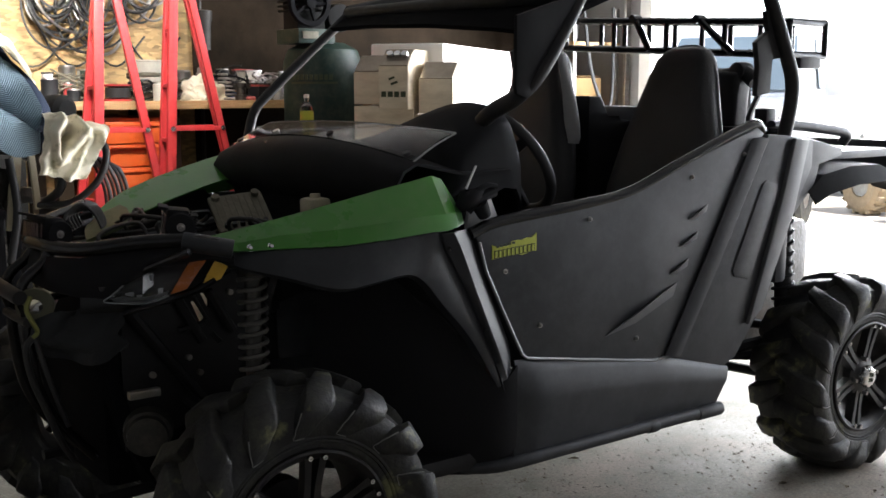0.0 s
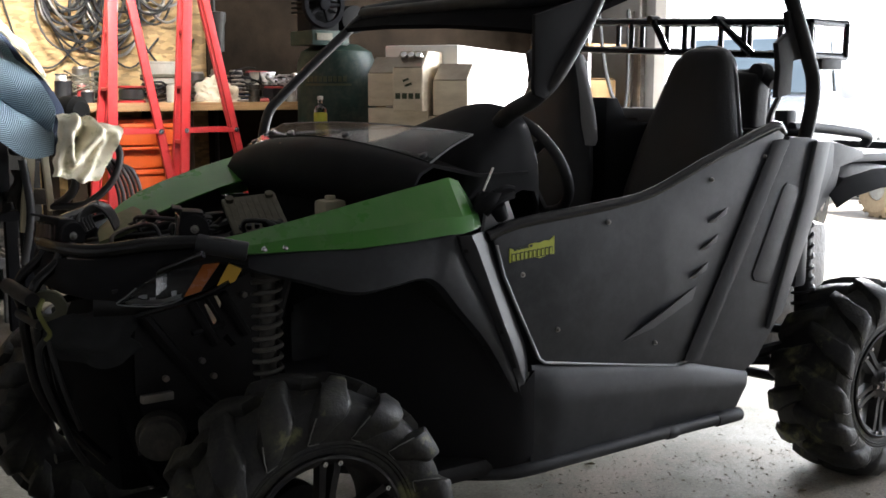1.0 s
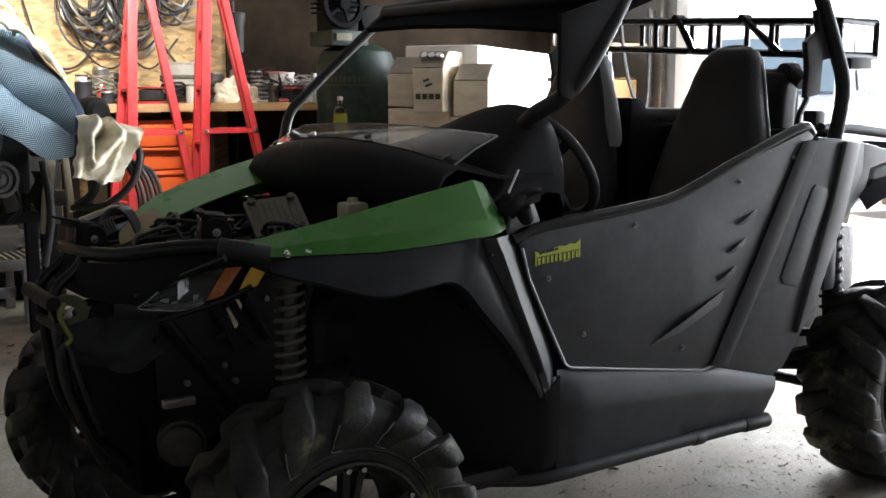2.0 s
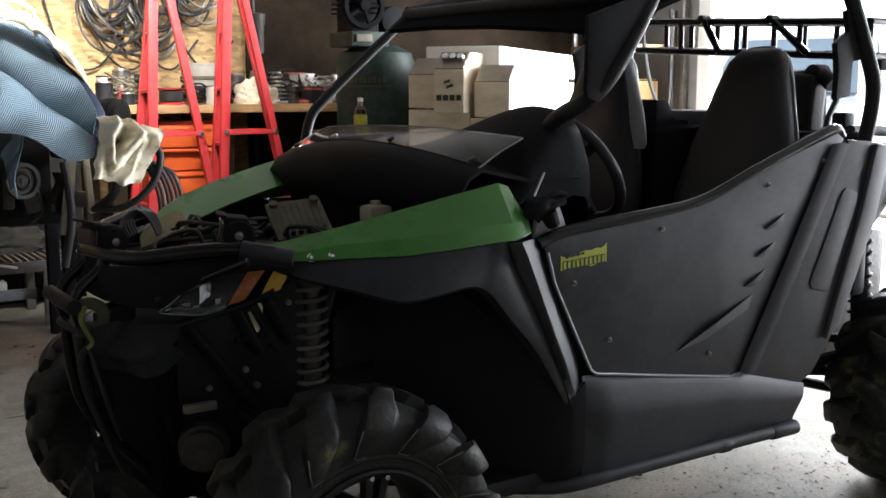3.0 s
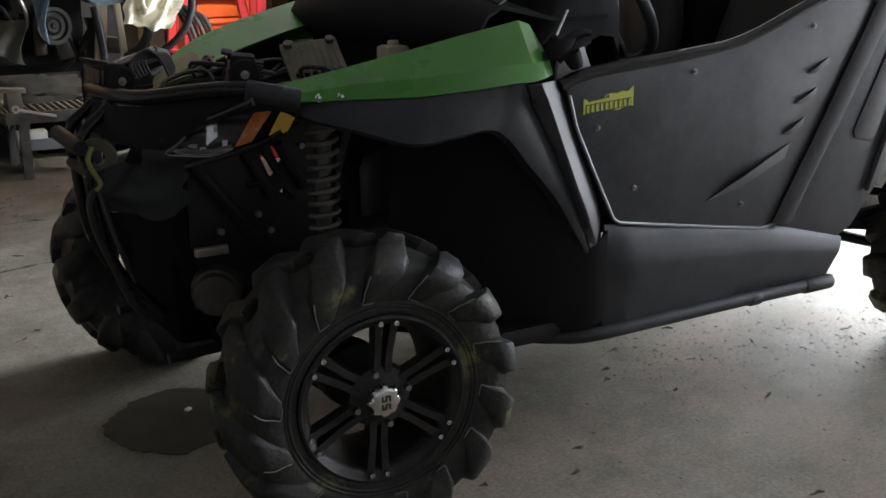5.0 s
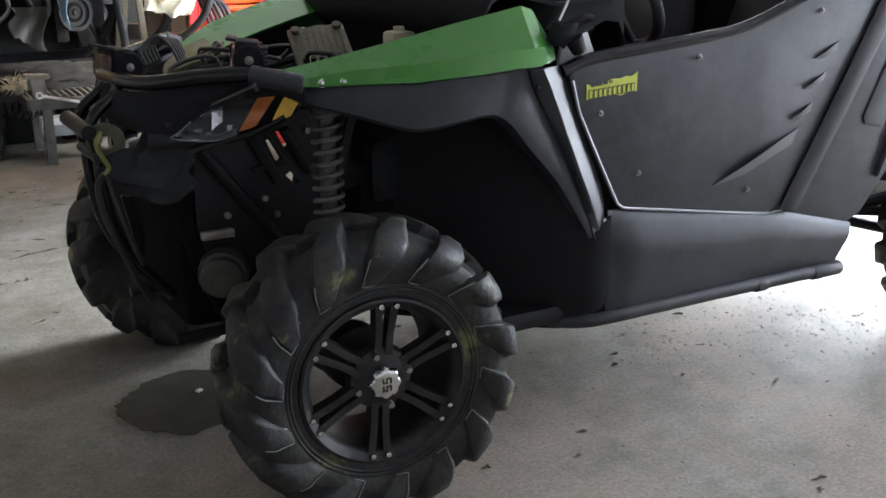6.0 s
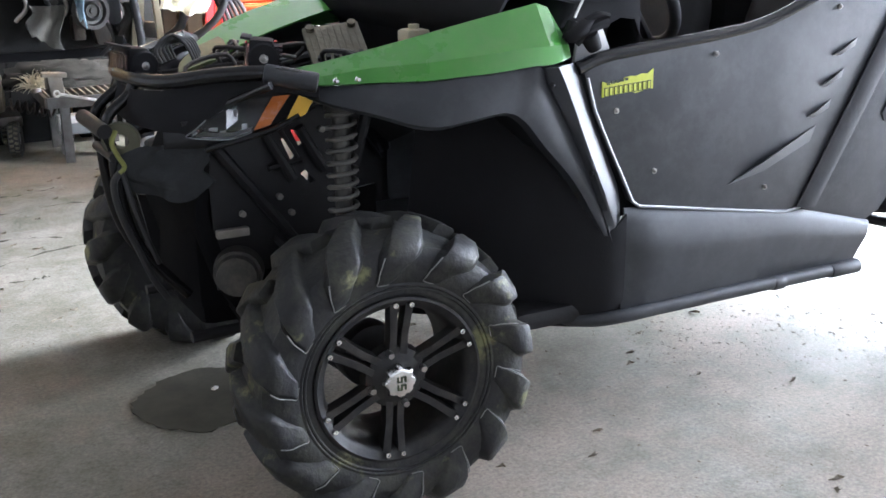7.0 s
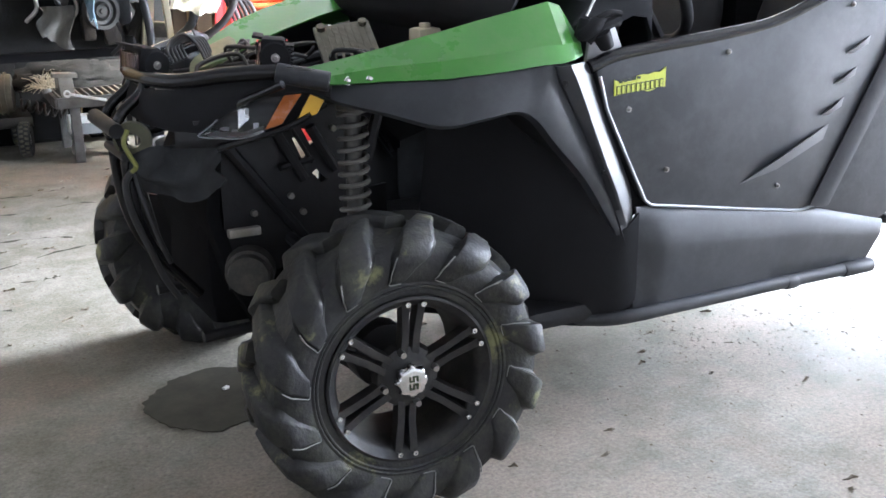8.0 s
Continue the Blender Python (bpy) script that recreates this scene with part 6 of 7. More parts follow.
def build_wall_cables():
    rnd = random.Random(31)
    for cx, cz, r, loops, label in ((0.98, 1.85, 0.30, 12, "tangled coil of black cable hanging on the wall"), (1.2, 1.83, 0.27, 12, "coil of black hose hanging on the wall"), (1.5, 1.95, 0.2, 14, "thick coil of black hose hanging on the wall")):
        th = thing("cable_coil", label, "cable", (cx, 4.33, cz + r), "cable coils on the wall")
        b = bmesh.new()
        box(b, (cx, 4.385, cz + r + 0.0), (0.03, 0.06, 0.03), bevel=0.004)
        part("hook", b, STEEL, th)
        for k in range(loops):
            rr = r * rnd.uniform(0.62, 1.08)
            ox, oy = rnd.uniform(-0.05, 0.05), 4.38 - 0.016 * k * 0.7
            sag = rnd.uniform(1.0, 1.45)
            b = bmesh.new()
            pts = []
            for j in range(15):
                a = 2 * math.pi * j / 14
                pts.append((cx + ox * (1 - math.cos(a)) + rr * 0.72 * math.sin(a), oy - 0.012 * math.sin(3 * a + k), cz + r - rr * sag * (1 - math.cos(a)) * 0.85))
            tube(b, pts, rnd.uniform(0.006, 0.011), 7, n=3)
            part("loop", b, CABLE if k % 4 else STEEL, th)
    # loose leads that droop along the wall
    for k in range(4):
        b = bmesh.new()
        x = 0.55 + 0.25 * k
        tube(b, [(x, 4.37, 1.9), (x + 0.12, 4.36, 1.5 + 0.04 * k), (x + 0.3, 4.36, 1.42), (x + 0.5, 4.37, 1.62)], 0.007, 7)
        tagged(part("hanging_lead", b, CABLE), "black electric lead drooping along the wall", "cable", "leads on the wall")


IRON = mat("dark_iron", (0.035, 0.033, 0.03), 0.6, 0.3, col2=(0.018, 0.016, 0.013), scale=14, mix=0.5, bump=0.1)


def build_compressor():
    th = thing("air_compressor", "dark green upright air compressor with a pump on its tank", "air compressor", (2.39, 3.435, 0))
    c = (2.39, 3.435)
    b = bmesh.new()
    lathe(b, [(0.0001, 0.18), (0.14, 0.2), (0.22, 0.26), (0.255, 0.36), (0.255, 1.44), (0.225, 1.52), (0.14, 1.565), (0.0001, 1.575)], pose(*c, 0, 90), seg=44, closed=False)
    part("tank", b, TANK_GREEN, th)
    for a in (45, 135, 225, 315):
        b = bmesh.new()
        x, y = c[0] + 0.2 * math.cos(radians(a)), c[1] + 0.2 * math.sin(radians(a))
        box(b, (x, y, 0.15), (0.05, 0.05, 0.3), (0, 0, a), bevel=0.006)
        part("foot", b, TANK_GREEN, th)
    # dark lettering bar on the tank, facing the room
    b = bmesh.new()
    for k in range(9):
        a = radians(196 + 7.0 * k)
        box(b, (c[0] + 0.258 * math.cos(a), c[1] + 0.258 * math.sin(a), 1.345), (0.003, 0.022, 0.034), (0, 0, math.degrees(a)), bevel=0)
    for k in range(18):
        a = radians(193 + 3.9 * k)
        box(b, (c[0] + 0.257 * math.cos(a), c[1] + 0.257 * math.sin(a), 1.31), (0.003, 0.02, 0.014), (0, 0, math.degrees(a)), bevel=0)
    part("print_bars", b, PRINT, th)
    b = bmesh.new()
    box(b, (2.26, 3.42, 1.6), (0.26, 0.3, 0.09), bevel=0.006)
    part("pump_plate", b, TANK_GREEN, th)
    b = bmesh.new()
    box(b, (2.24, 3.4, 1.78), (0.2, 0.2, 0.34), bevel=0.02)
    pump = part("pump", b, MATTE_IRON, th)
    for k in range(7):
        b = bmesh.new()
        box(b, (2.24, 3.4, 1.76 + 0.03 * k), (0.25, 0.24, 0.012), bevel=0.002)
        part("fin", b, MATTE_IRON, pump)
    b = bmesh.new()
    lathe(b, [(0.112, -0.02), (0.14, -0.02), (0.15, 0), (0.14, 0.02), (0.112, 0.02)], pose(2.2, 3.25, 1.8), seg=30)
    cyl(b, (2.2, 3.22, 1.8), (2.2, 3.28, 1.8), 0.035, seg=16, bevel=0.004)
    for k in range(5):
        t = bmesh.new()
        box(t, (0.075, 0, 0), (0.13, 0.02, 0.02), bevel=0.003)
        merge(b, t, pose(2.2, 3.25, 1.8) @ Matrix.Rotation(radians(72 * k), 4, "Y"))
    part("flywheel", b, ROOF, th)
    b = bmesh.new()
    cyl(b, (2.45, 3.3, 1.72), (2.45, 3.55, 1.72), 0.09, seg=24, bevel=0.01)
    part("motor", b, MATTE_IRON, th)
    b = bmesh.new()
    box(b, (2.21, 3.262, 1.605), (0.11, 0.012, 0.045), bevel=0.002)
    part("plate", b, CASTING, th, "pale maker's plate with unreadable print")
    # upright air line with a filter beside it
    pl = thing("air_line", "upright steel air pipe with a filter bowl beside the bench", "pipe", (1.9, 4.3, 0))
    b = bmesh.new()
    tube(b, [(1.93, 4.33, 0.4), (1.93, 4.33, 2.7)], 0.014, 10, smooth=False)
    part("pipe", b, IRON, pl)
    b = bmesh.new()
    lathe(b, [(0.0001, 1.52), (0.05, 1.54), (0.055, 1.72), (0.065, 1.74), (0.065, 1.80), (0.0001, 1.81)], pose(1.93, 4.28, 0, 90), seg=24, closed=False)
    part("filter", b, IRON, pl)


def build_washer():
    """Stainless pressure washer cabinet, turned towards the vehicle's nose."""
    th = thing("parts_washer", "stainless steel pressure washer cabinet with gauges", "parts washer", (2.6, 2.5, 0))
    m = Matrix.Translation((2.415, 2.03, 0)) @ Matrix(((-0.6, 0.8, 0, 0), (0.8, 0.6, 0, 0), (0, 0, 1, 0), (0, 0, 0, 1)))
    # local: x runs along the front from its lit corner, y into the depth

    def put(name, b, material, lab="", sharp=30):
        b.transform(m)
        return part(name, b, material, th, lab, sharp)

    # daylight on this side is put into its colour: white instead of steel
    b = bmesh.new()
    box(b, (0.323, 1.1, 0.803), (0.436, 1.9, 1.446), bevel=0.012)
    put("housing", b, WHITE, "side of the cabinet, painted white in place of blown-out daylight")
    for x in (0.06, 0.54):
        for y in (0.3, 1.6):
            b = bmesh.new()
            cyl(b, (x, y, 0), (x, y, 0.09), 0.03, seg=12)
            put("foot", b, DARK)

    def locker(x0, x1, d, top, low):
        t = bmesh.new()
        # profile in y and z: sloped lid above an upright front
        ys = [(0.0, low), (0.0, top - 0.095), (0.12, top), (0.42, top), (0.42, low)]
        f = [t.verts.new((x0, y - d, z)) for y, z in ys]
        g = [t.verts.new((x1, y - d, z)) for y, z in ys]
        t.faces.new(f[::-1])
        t.faces.new(g)
        for i in range(5):
            t.faces.new((f[i], f[(i + 1) % 5], g[(i + 1) % 5], g[i]))
        bmesh.ops.bevel(t, geom=t.edges[:], offset=0.004, segments=1, affect="EDGES")
        return t

    # darker steel that paints the dim ceiling reflected in the sloping tops
    LID_REFLECTION = mat("dark_reflection_steel", (0.3, 0.26, 0.21), 0.32, 0.9, col2=(0.14, 0.11, 0.08), scale=9, mix=0.5, bump=0.04)

    def lid(parent, x0, x1, d, top):
        t = bmesh.new()
        n = Vector((0, -0.095, 0.12)).normalized() * 0.003
        cs = [Vector((x, y - d, z)) + n for x, y, z in ((x0 + 0.006, 0.005, top - 0.091), (x1 - 0.006, 0.005, top - 0.091), (x1 - 0.006, 0.115, top - 0.004), (x0 + 0.006, 0.115, top - 0.004))]
        hi, lo = [t.verts.new(c + n) for c in cs], [t.verts.new(c - n) for c in cs]
        t.faces.new(hi)
        t.faces.new(lo[::-1])
        for i in range(4):
            t.faces.new((hi[i], lo[i], lo[(i + 1) % 4], hi[(i + 1) % 4]))
        t.transform(m)
        part("lid", t, LID_REFLECTION, parent, "added plate with the dark ceiling reflection in its colour")

    right = put("locker", locker(-0.03, 0.165, 0.11, 1.418, 1.142), STAINLESS)
    b = bmesh.new()
    box(b, (0.079, 0.04, 0.625), (0.215, 0.3, 1.02), bevel=0.004)
    put("cupboard", b, STAINLESS)
    left = put("locker", locker(0.368, 0.542, 0.11, 1.457, 1.19), STAINLESS)
    b = bmesh.new()
    box(b, (0.367, 0.04, 0.6475), (0.35, 0.3, 1.065), bevel=0.004)
    put("cupboard", b, STAINLESS)
    ctl = put("control_box", locker(0.195, 0.366, 0.19, 1.485, 1.165), STAINLESS, "control box with a sloped top")
    lid(right, -0.03, 0.165, 0.11, 1.418)
    lid(left, 0.368, 0.542, 0.11, 1.457)
    lid(ctl, 0.195, 0.366, 0.19, 1.485)
    for k in range(3):
        b = bmesh.new()
        o = Vector((0.235 + 0.042 * k, -0.125, 1.448))
        lathe(b, [(0.0001, 0.0), (0.02, 0.0), (0.022, 0.01), (0.018, 0.025), (0.0001, 0.025)], pose(*o, -48 + 180), seg=18, closed=False)
        b.transform(m)
        part("gauge", b, CHROME, ctl)
    # dark emblem: a hooked mark over a row of bars
    b = bmesh.new()
    for k in range(4):
        box(b, (0.335 - 0.037 * k, -0.1925, 1.245), (0.027, 0.003, 0.03), bevel=0)
    box(b, (0.29, -0.1925, 1.33), (0.035, 0.003, 0.012), (0, 20, 0), bevel=0)
    box(b, (0.275, -0.1925, 1.305), (0.04, 0.003, 0.012), (0, 20, 0), bevel=0)
    b.transform(m)
    tagged(part("emblem_bars", b, PRINT, ctl), kind="stuff")
    b = bmesh.new()
    tube(b, [(0.3, 1.7, 1.2), (0.1, 1.8, 1.35), (-0.1, 1.85, 1.2), (-0.15, 1.85, 0.6)], 0.015, 8)
    put("hose", b, CABLE)


def build_drum():
    th = thing("steel_drum", "dark closed steel drum beside the compressor", "drum", (1.9, 2.78, 0))
    b = bmesh.new()
    prof = [(0.0001, 0), (0.27, 0), (0.28, 0.015), (0.27, 0.03)]
    for z in (0.33, 0.66):
        prof += [(0.27, z - 0.03), (0.285, z), (0.27, z + 0.03)]
    prof += [(0.27, 1.03), (0.28, 1.045), (0.27, 1.06), (0.262, 1.05), (0.0001, 1.05)]
    lathe(b, prof, pose(1.9, 2.78, 0, 90), seg=44, closed=False)
    part("shell", b, GREASE, th)
    b = bmesh.new()
    cyl(b, (2.05, 2.9, 1.05), (2.05, 2.9, 1.075), 0.035, seg=16, bevel=0.004)
    part("bung", b, STEEL, th)
    bt = thing("bottle", "small clear bottle with a yellow label on the drum", "bottle", (1.88, 2.72, 1.05))
    b = bmesh.new()
    lathe(b, [(0.0001, 0), (0.034, 0), (0.037, 0.01), (0.037, 0.11), (0.03, 0.13), (0.013, 0.15), (0.013, 0.175), (0.0001, 0.175)], pose(1.88, 2.72, 1.052, 90), seg=24, closed=False)
    part("glass_body", b, LENS, bt)
    b = bmesh.new()
    lathe(b, [(0.0375, 0.025), (0.0385, 0.025), (0.0385, 0.095), (0.0375, 0.095)], pose(1.88, 2.72, 1.052, 90), seg=24)
    part("bottle_label", b, STICKER, bt)
    b = bmesh.new()
    lathe(b, [(0.0001, 0.17), (0.016, 0.17), (0.016, 0.19), (0.0001, 0.192)], pose(1.88, 2.72, 1.052, 90), seg=16, closed=False)
    part("cap", b, WHITE, bt)


LADDER_LABEL = "red fibreglass step ladder standing open before the bench"
ladder(3.3, 3.52, 2.08, (0.835, 0.92, 1.351), (0.745, 0.995, 1.43), LADDER_LABEL)
ladder(3.35, 3.55, 2.1, (1.269, 1.378, 1.861), (1.271, 1.425, 1.93), LADDER_LABEL)
build_bench()
for cx, w, h in ((0.9, 0.26, 0.55), (1.68, 0.42, 0.62), (2.2, 0.42, 0.5), (2.7, 0.36, 0.6)):
    crate = thing("storage_crate", "black plastic crate pushed under the workbench", "crate", (cx, 4.0, 0), "crates under the bench")
    bm = bmesh.new()
    box(bm, (cx, 4.02, h / 2), (w, 0.5, h), bevel=0.02)
    part("tub", bm, DARK, crate)
    bm = bmesh.new()
    box(bm, (cx, 4.02, h + 0.02), (w + 0.03, 0.53, 0.04), bevel=0.01)
    part("lid", bm, GREASE, crate)
build_bench_clutter()
build_wall_cables()
build_compressor()
build_washer()
build_drum()


RAGGED = mat("grey_rag", (0.11, 0.107, 0.097), 0.95, col2=(0.08, 0.075, 0.065), scale=11, mix=0.7, bump=0.3, grain=170)
SACK = mat("sackcloth", (0.02, 0.0185, 0.015), 0.95, col2=(0.009, 0.008, 0.007), scale=9, mix=0.6, bump=0.4, grain=150)


# ---- the engine under the blanket ----
def build_engine_stand():
    th = thing("engine", "greasy black diesel engine on a stand under a blanket", "engine", (-0.1, 2.85, 0))
    b = bmesh.new()
    box(b, (-0.3, 3.0, 0.92), (1.0, 0.5, 0.48), bevel=0.04)
    box(b, (-0.25, 3.0, 1.2), (0.8, 0.34, 0.25), bevel=0.05)
    part("block", b, MATTE_IRON, th)
    for c, r, name in (((0.03, 2.62, 0.87), 0.085, "pulley"), ((0.3, 2.66, 0.98), 0.05, "pulley")):
        b = bmesh.new()
        lathe(b, [(0.0001, -0.02), (0.012, -0.02), (0.014, -0.012), (r * 0.32, -0.012), (r * 0.4, -0.02), (r * 0.55, -0.006), (r * 0.72, -0.006), (r * 0.8, -0.022), (r, -0.022), (r * 0.9, 0), (r, 0.022), (0.0001, 0.022)], pose(*c, 0, 0, 20), seg=36, closed=False)
        p = part(name, b, IRON, th)
        b = bmesh.new()
        cyl(b, (c[0], c[1] + 0.02, c[2]), (c[0] - 0.06, c[1] + 0.2, c[2]), 0.025, seg=12)
        part("shaft", b, GREASE, p)
    b = bmesh.new()
    tube(b, [(0.3, 2.7, 1.02), (0.5, 2.5, 1.06), (0.62, 2.42, 1.0), (0.58, 2.4, 0.85), (0.46, 2.45, 0.74), (0.34, 2.6, 0.72)], 0.018, 10)
    part("hose", b, CABLE, th)
    b = bmesh.new()
    tube(b, [(0.36, 2.6, 0.72), (0.42, 2.5, 0.8), (0.44, 2.45, 0.95)], 0.022, 10)
    tube(b, [(0.22, 2.6, 0.95), (0.24, 2.58, 0.7), (0.2, 2.6, 0.45)], 0.02, 10)
    part("hose", b, CABLE, th)
    rnd = random.Random(8)
    for k in range(12):
        b = bmesh.new()
        x, z = rnd.uniform(-0.5, 0.32), rnd.uniform(0.74, 1.1)
        if k % 3 == 0:
            cyl(b, (x, 2.76, z), (x, 2.66, z), rnd.uniform(0.02, 0.05), seg=14, bevel=0.005)
            part("housing", b, GREASE, th)
        elif k % 3 == 1:
            box(b, (x, 2.7, z), (rnd.uniform(0.05, 0.14), 0.08, rnd.uniform(0.05, 0.12)), (0, rnd.uniform(-20, 20), 0), bevel=0.012)
            part("bracket", b, GREASE, th)
        else:
            tube(b, [(x, 2.72, z), (x + 0.06, 2.66, z - 0.05), (x + 0.1, 2.68, z - 0.18), (x + 0.05, 2.72, z - 0.25)], 0.01, 8)
            part("fuel_line", b, STEEL if k % 2 else CABLE, th)
    # round air cleaner above the rag and a bundle of leads beside it
    b = bmesh.new()
    lathe(b, [(0.0001, -0.07), (0.05, -0.07), (0.075, -0.05), (0.08, 0.0), (0.075, 0.05), (0.05, 0.07), (0.0001, 0.07)], pose(0.5, 2.75, 1.17, 0, 0, 25), seg=28, closed=False)
    part("air_cleaner", b, MATTE_IRON, th)
    for k in range(6):
        b = bmesh.new()
        o = 0.022 * k
        tube(b, [(0.46 + 0.3 * o, 2.5, 1.0), (0.53 + o, 2.44, 0.97 - 0.01 * k), (0.58 + o, 2.42, 0.88), (0.615 + o, 2.43, 0.78), (0.63 + o, 2.46, 0.66)], 0.008 + 0.002 * (k % 2), 8)
        part("lead", b, GREY if k % 2 else CABLE, th)
    for x in (-0.75, 0.28):
        for y in (2.85, 3.2):
            b = bmesh.new()
            box(b, (x, y, 0.33), (0.06, 0.06, 0.66), bevel=0.005)
            part("stand_leg", b, ROOF, th)
    b = bmesh.new()
    for y in (2.85, 3.2):
        box(b, (-0.24, y, 0.66), (1.1, 0.06, 0.05), bevel=0.005)
    part("stand_rail", b, ROOF, th)
    b = bmesh.new()
    box(b, (0.24, 2.62, 0.8), (0.05, 0.03, 0.4), (0, 6, 0), bevel=0.004)
    box(b, (0.33, 2.6, 0.85), (0.03, 0.03, 0.3), (0, -4, 0), bevel=0.004)
    part("strut", b, CREAM, th)


def blanket_mesh():
    """Quilted moving blanket thrown over the engine, hanging in slanting folds to a drooping corner."""
    b = bmesh.new()
    nu, nv = 90, 70
    rows, uvs = [], []
    for i in range(nu):
        u = i / (nu - 1)
        row = []
        for j in range(nv):
            w = j / (nv - 1)
            v = max(0.0, (w - 0.25) / 0.75)
            xr = 0.13 + 0.27 * v ** 0.8 - 0.11 * max(0.0, v - 0.72) / 0.28
            x = -1.0 + (xr + 1.0) * u
            zt = 1.64 - 0.07 * (1 - u) - 0.05 * max(0, u - 0.9) / 0.1
            zb = 1.14 - 0.10 * u - 0.10 * math.exp(-((u - 0.93) / 0.12) ** 2) - 0.02 * math.sin(7 * u)
            z = zt + (zb - zt) * v ** 1.15
            y = 3.35 - 1.6 * w if w < 0.25 else 2.95 - 0.55 * math.sin(1.35 * v)
            q = (z + 0.75 * x) / 0.2 + 0.45 * noise.noise(Vector((u * 2, v * 1.5, 6)))
            fold = (0.085 * abs(math.sin(math.pi * q * 0.62)) ** 0.6 + 0.035 * noise.noise(Vector((u * 7 + v * 3, v * 3.5, 0))) + 0.012 * math.sin(21 * u + 9 * v)) * min(1, 0.3 + 1.2 * v)
            row.append((x, y - fold, z + 0.35 * fold))
        rows.append(row)
    sheet(b, rows, 0.014)
    lay = b.loops.layers.uv.new("weave")
    for f in b.faces:
        for l in f.loops:
            c = l.vert.co
            l[lay].uv = (c.x * 0.8 + c.z * 0.35, c.z * 0.9 - c.x * 0.4)
    h = bmesh.new()
    sheet(h, [[p, (p[0] + 0.03, p[1] + 0.012, p[2] + 0.012), (p[0] + 0.05, p[1] + 0.045, p[2] - 0.005)] for p in rows[-1][16:]], 0.012)
    return b, h


def gap(q, line):
    # distance from a point to a broken line
    best = 9.0
    for a, c in zip(line, line[1:]):
        w = max(0.0, min(1.0, (q - a).dot(c - a) / (c - a).length_squared))
        best = min(best, (a.lerp(c, w) - q).length)
    return best


def build_cloths():
    cover, hem = blanket_mesh()
    blanket = tagged(part("moving_blanket", cover, BLANKET, None, "", 80), "quilted blue moving blanket draped over the engine", "blanket")
    part("hem", hem, NAVY, blanket, "navy blue bound hem", 80)
    # cream rag hung over the end of the engine
    b = bmesh.new()
    rows = []
    nu, nv = 60, 52
    ROLL = [Vector((u, v, 0)) for u, v in ((0.27, 0.0), (0.22, 0.3), (0.26, 0.6), (0.34, 0.76), (0.43, 0.66), (0.52, 0.42), (0.6, 0.15), (0.52, 0.02))]
    FAN_A = [Vector((u, v, 0)) for u, v in ((0.6, 0.15), (0.75, 0.3), (0.72, 0.55), (0.6, 0.95))]
    FAN_B = [Vector((u, v, 0)) for u, v in ((0.66, 0.1), (0.88, 0.12), (1.0, 0.3))]
    FAN_C = [Vector((u, v, 0)) for u, v in ((0.2, 0.35), (0.1, 0.6), (0.08, 1.0))]
    tl, tr, bl, br = Vector((0.335, 2.34, 1.165)), Vector((0.62, 2.3, 1.105)), Vector((0.265, 2.26, 0.89)), Vector((0.478, 2.26, 0.865))
    for i in range(nu):
        u = i / (nu - 1)
        row = []
        for j in range(nv):
            v = j / (nv - 1)
            p = tl.lerp(tr, u).lerp(bl.lerp(br, u), v)
            # a rolled fold runs down, round a deep pocket and up again; slack creases fan from it
            q = Vector((u + 0.03 * noise.noise(Vector((u * 3, v * 3, 4))), v, 0))
            roll = math.exp(-(gap(q, ROLL) / 0.06) ** 2)
            fan = 0.6 * math.exp(-(gap(q, FAN_A) / 0.05) ** 2) + 0.5 * math.exp(-(gap(q, FAN_B) / 0.045) ** 2) + 0.4 * math.exp(-(gap(q, FAN_C) / 0.05) ** 2)
            pocket = math.exp(-((u - 0.39 - 0.1 * (0.45 - v)) / 0.1) ** 2) * math.exp(-((v - 0.4) / 0.24) ** 2)
            over = max(0.0, 0.12 - v) / 0.12
            p.y += 0.1 * pocket - 0.055 * roll - 0.035 * fan - 0.02 * noise.noise(Vector((u * 4 + v, v * 3, 2))) + 0.1 * over * over
            p.z += 0.025 * noise.noise(Vector((u * 4, 0, 5))) + 0.02 * roll * (1 - v) - 0.03 * u * (1 - u) * v
            p.x += 0.012 * noise.noise(Vector((3, v * 6, u * 2)))
            row.append(p)
        rows.append(row)
    sheet(b, rows, 0.005)
    tagged(part("hanging_rag", b, STAINED, None, "", 80), "stained cream cotton rag hung over the engine", "rag")
    # off-white cloth thrown over the top of the blanket
    b = bmesh.new()
    rows = []
    for i in range(40):
        u = i / 39
        row = []
        for j in range(24):
            v = j / 23
            x = -0.15 + 0.5 * u ** 0.9
            z = 1.70 - 0.05 * u - 0.27 * u ** 3 - (0.07 + 0.05 * u) * v
            f = 0.03 * noise.fractal(Vector((u * 6, v * 4, 9)), 0.8, 2.1, 4) + 0.015 * abs(math.sin(16 * u + 5 * v))
            row.append((x, 2.83 - 0.2 * v - 0.1 * u - f, z + 0.6 * f))
        rows.append(row)
    sheet(b, rows, 0.006)
    tagged(part("rag", b, CLOTH, None, "", 80), "off-white crumpled cloth thrown over the blanket", "rag")
    bm = bmesh.new()
    for k in range(3):
        tube(bm, [(-0.12, 2.7, 1.66 + 0.01 * k), (0.02, 2.66, 1.69), (0.13, 2.68, 1.66), (0.16, 2.74, 1.6 - 0.03 * k)], 0.011, 8)
    tagged(part("rope", bm, CLOTH), "loop of pale rope over the blanket", "rope")


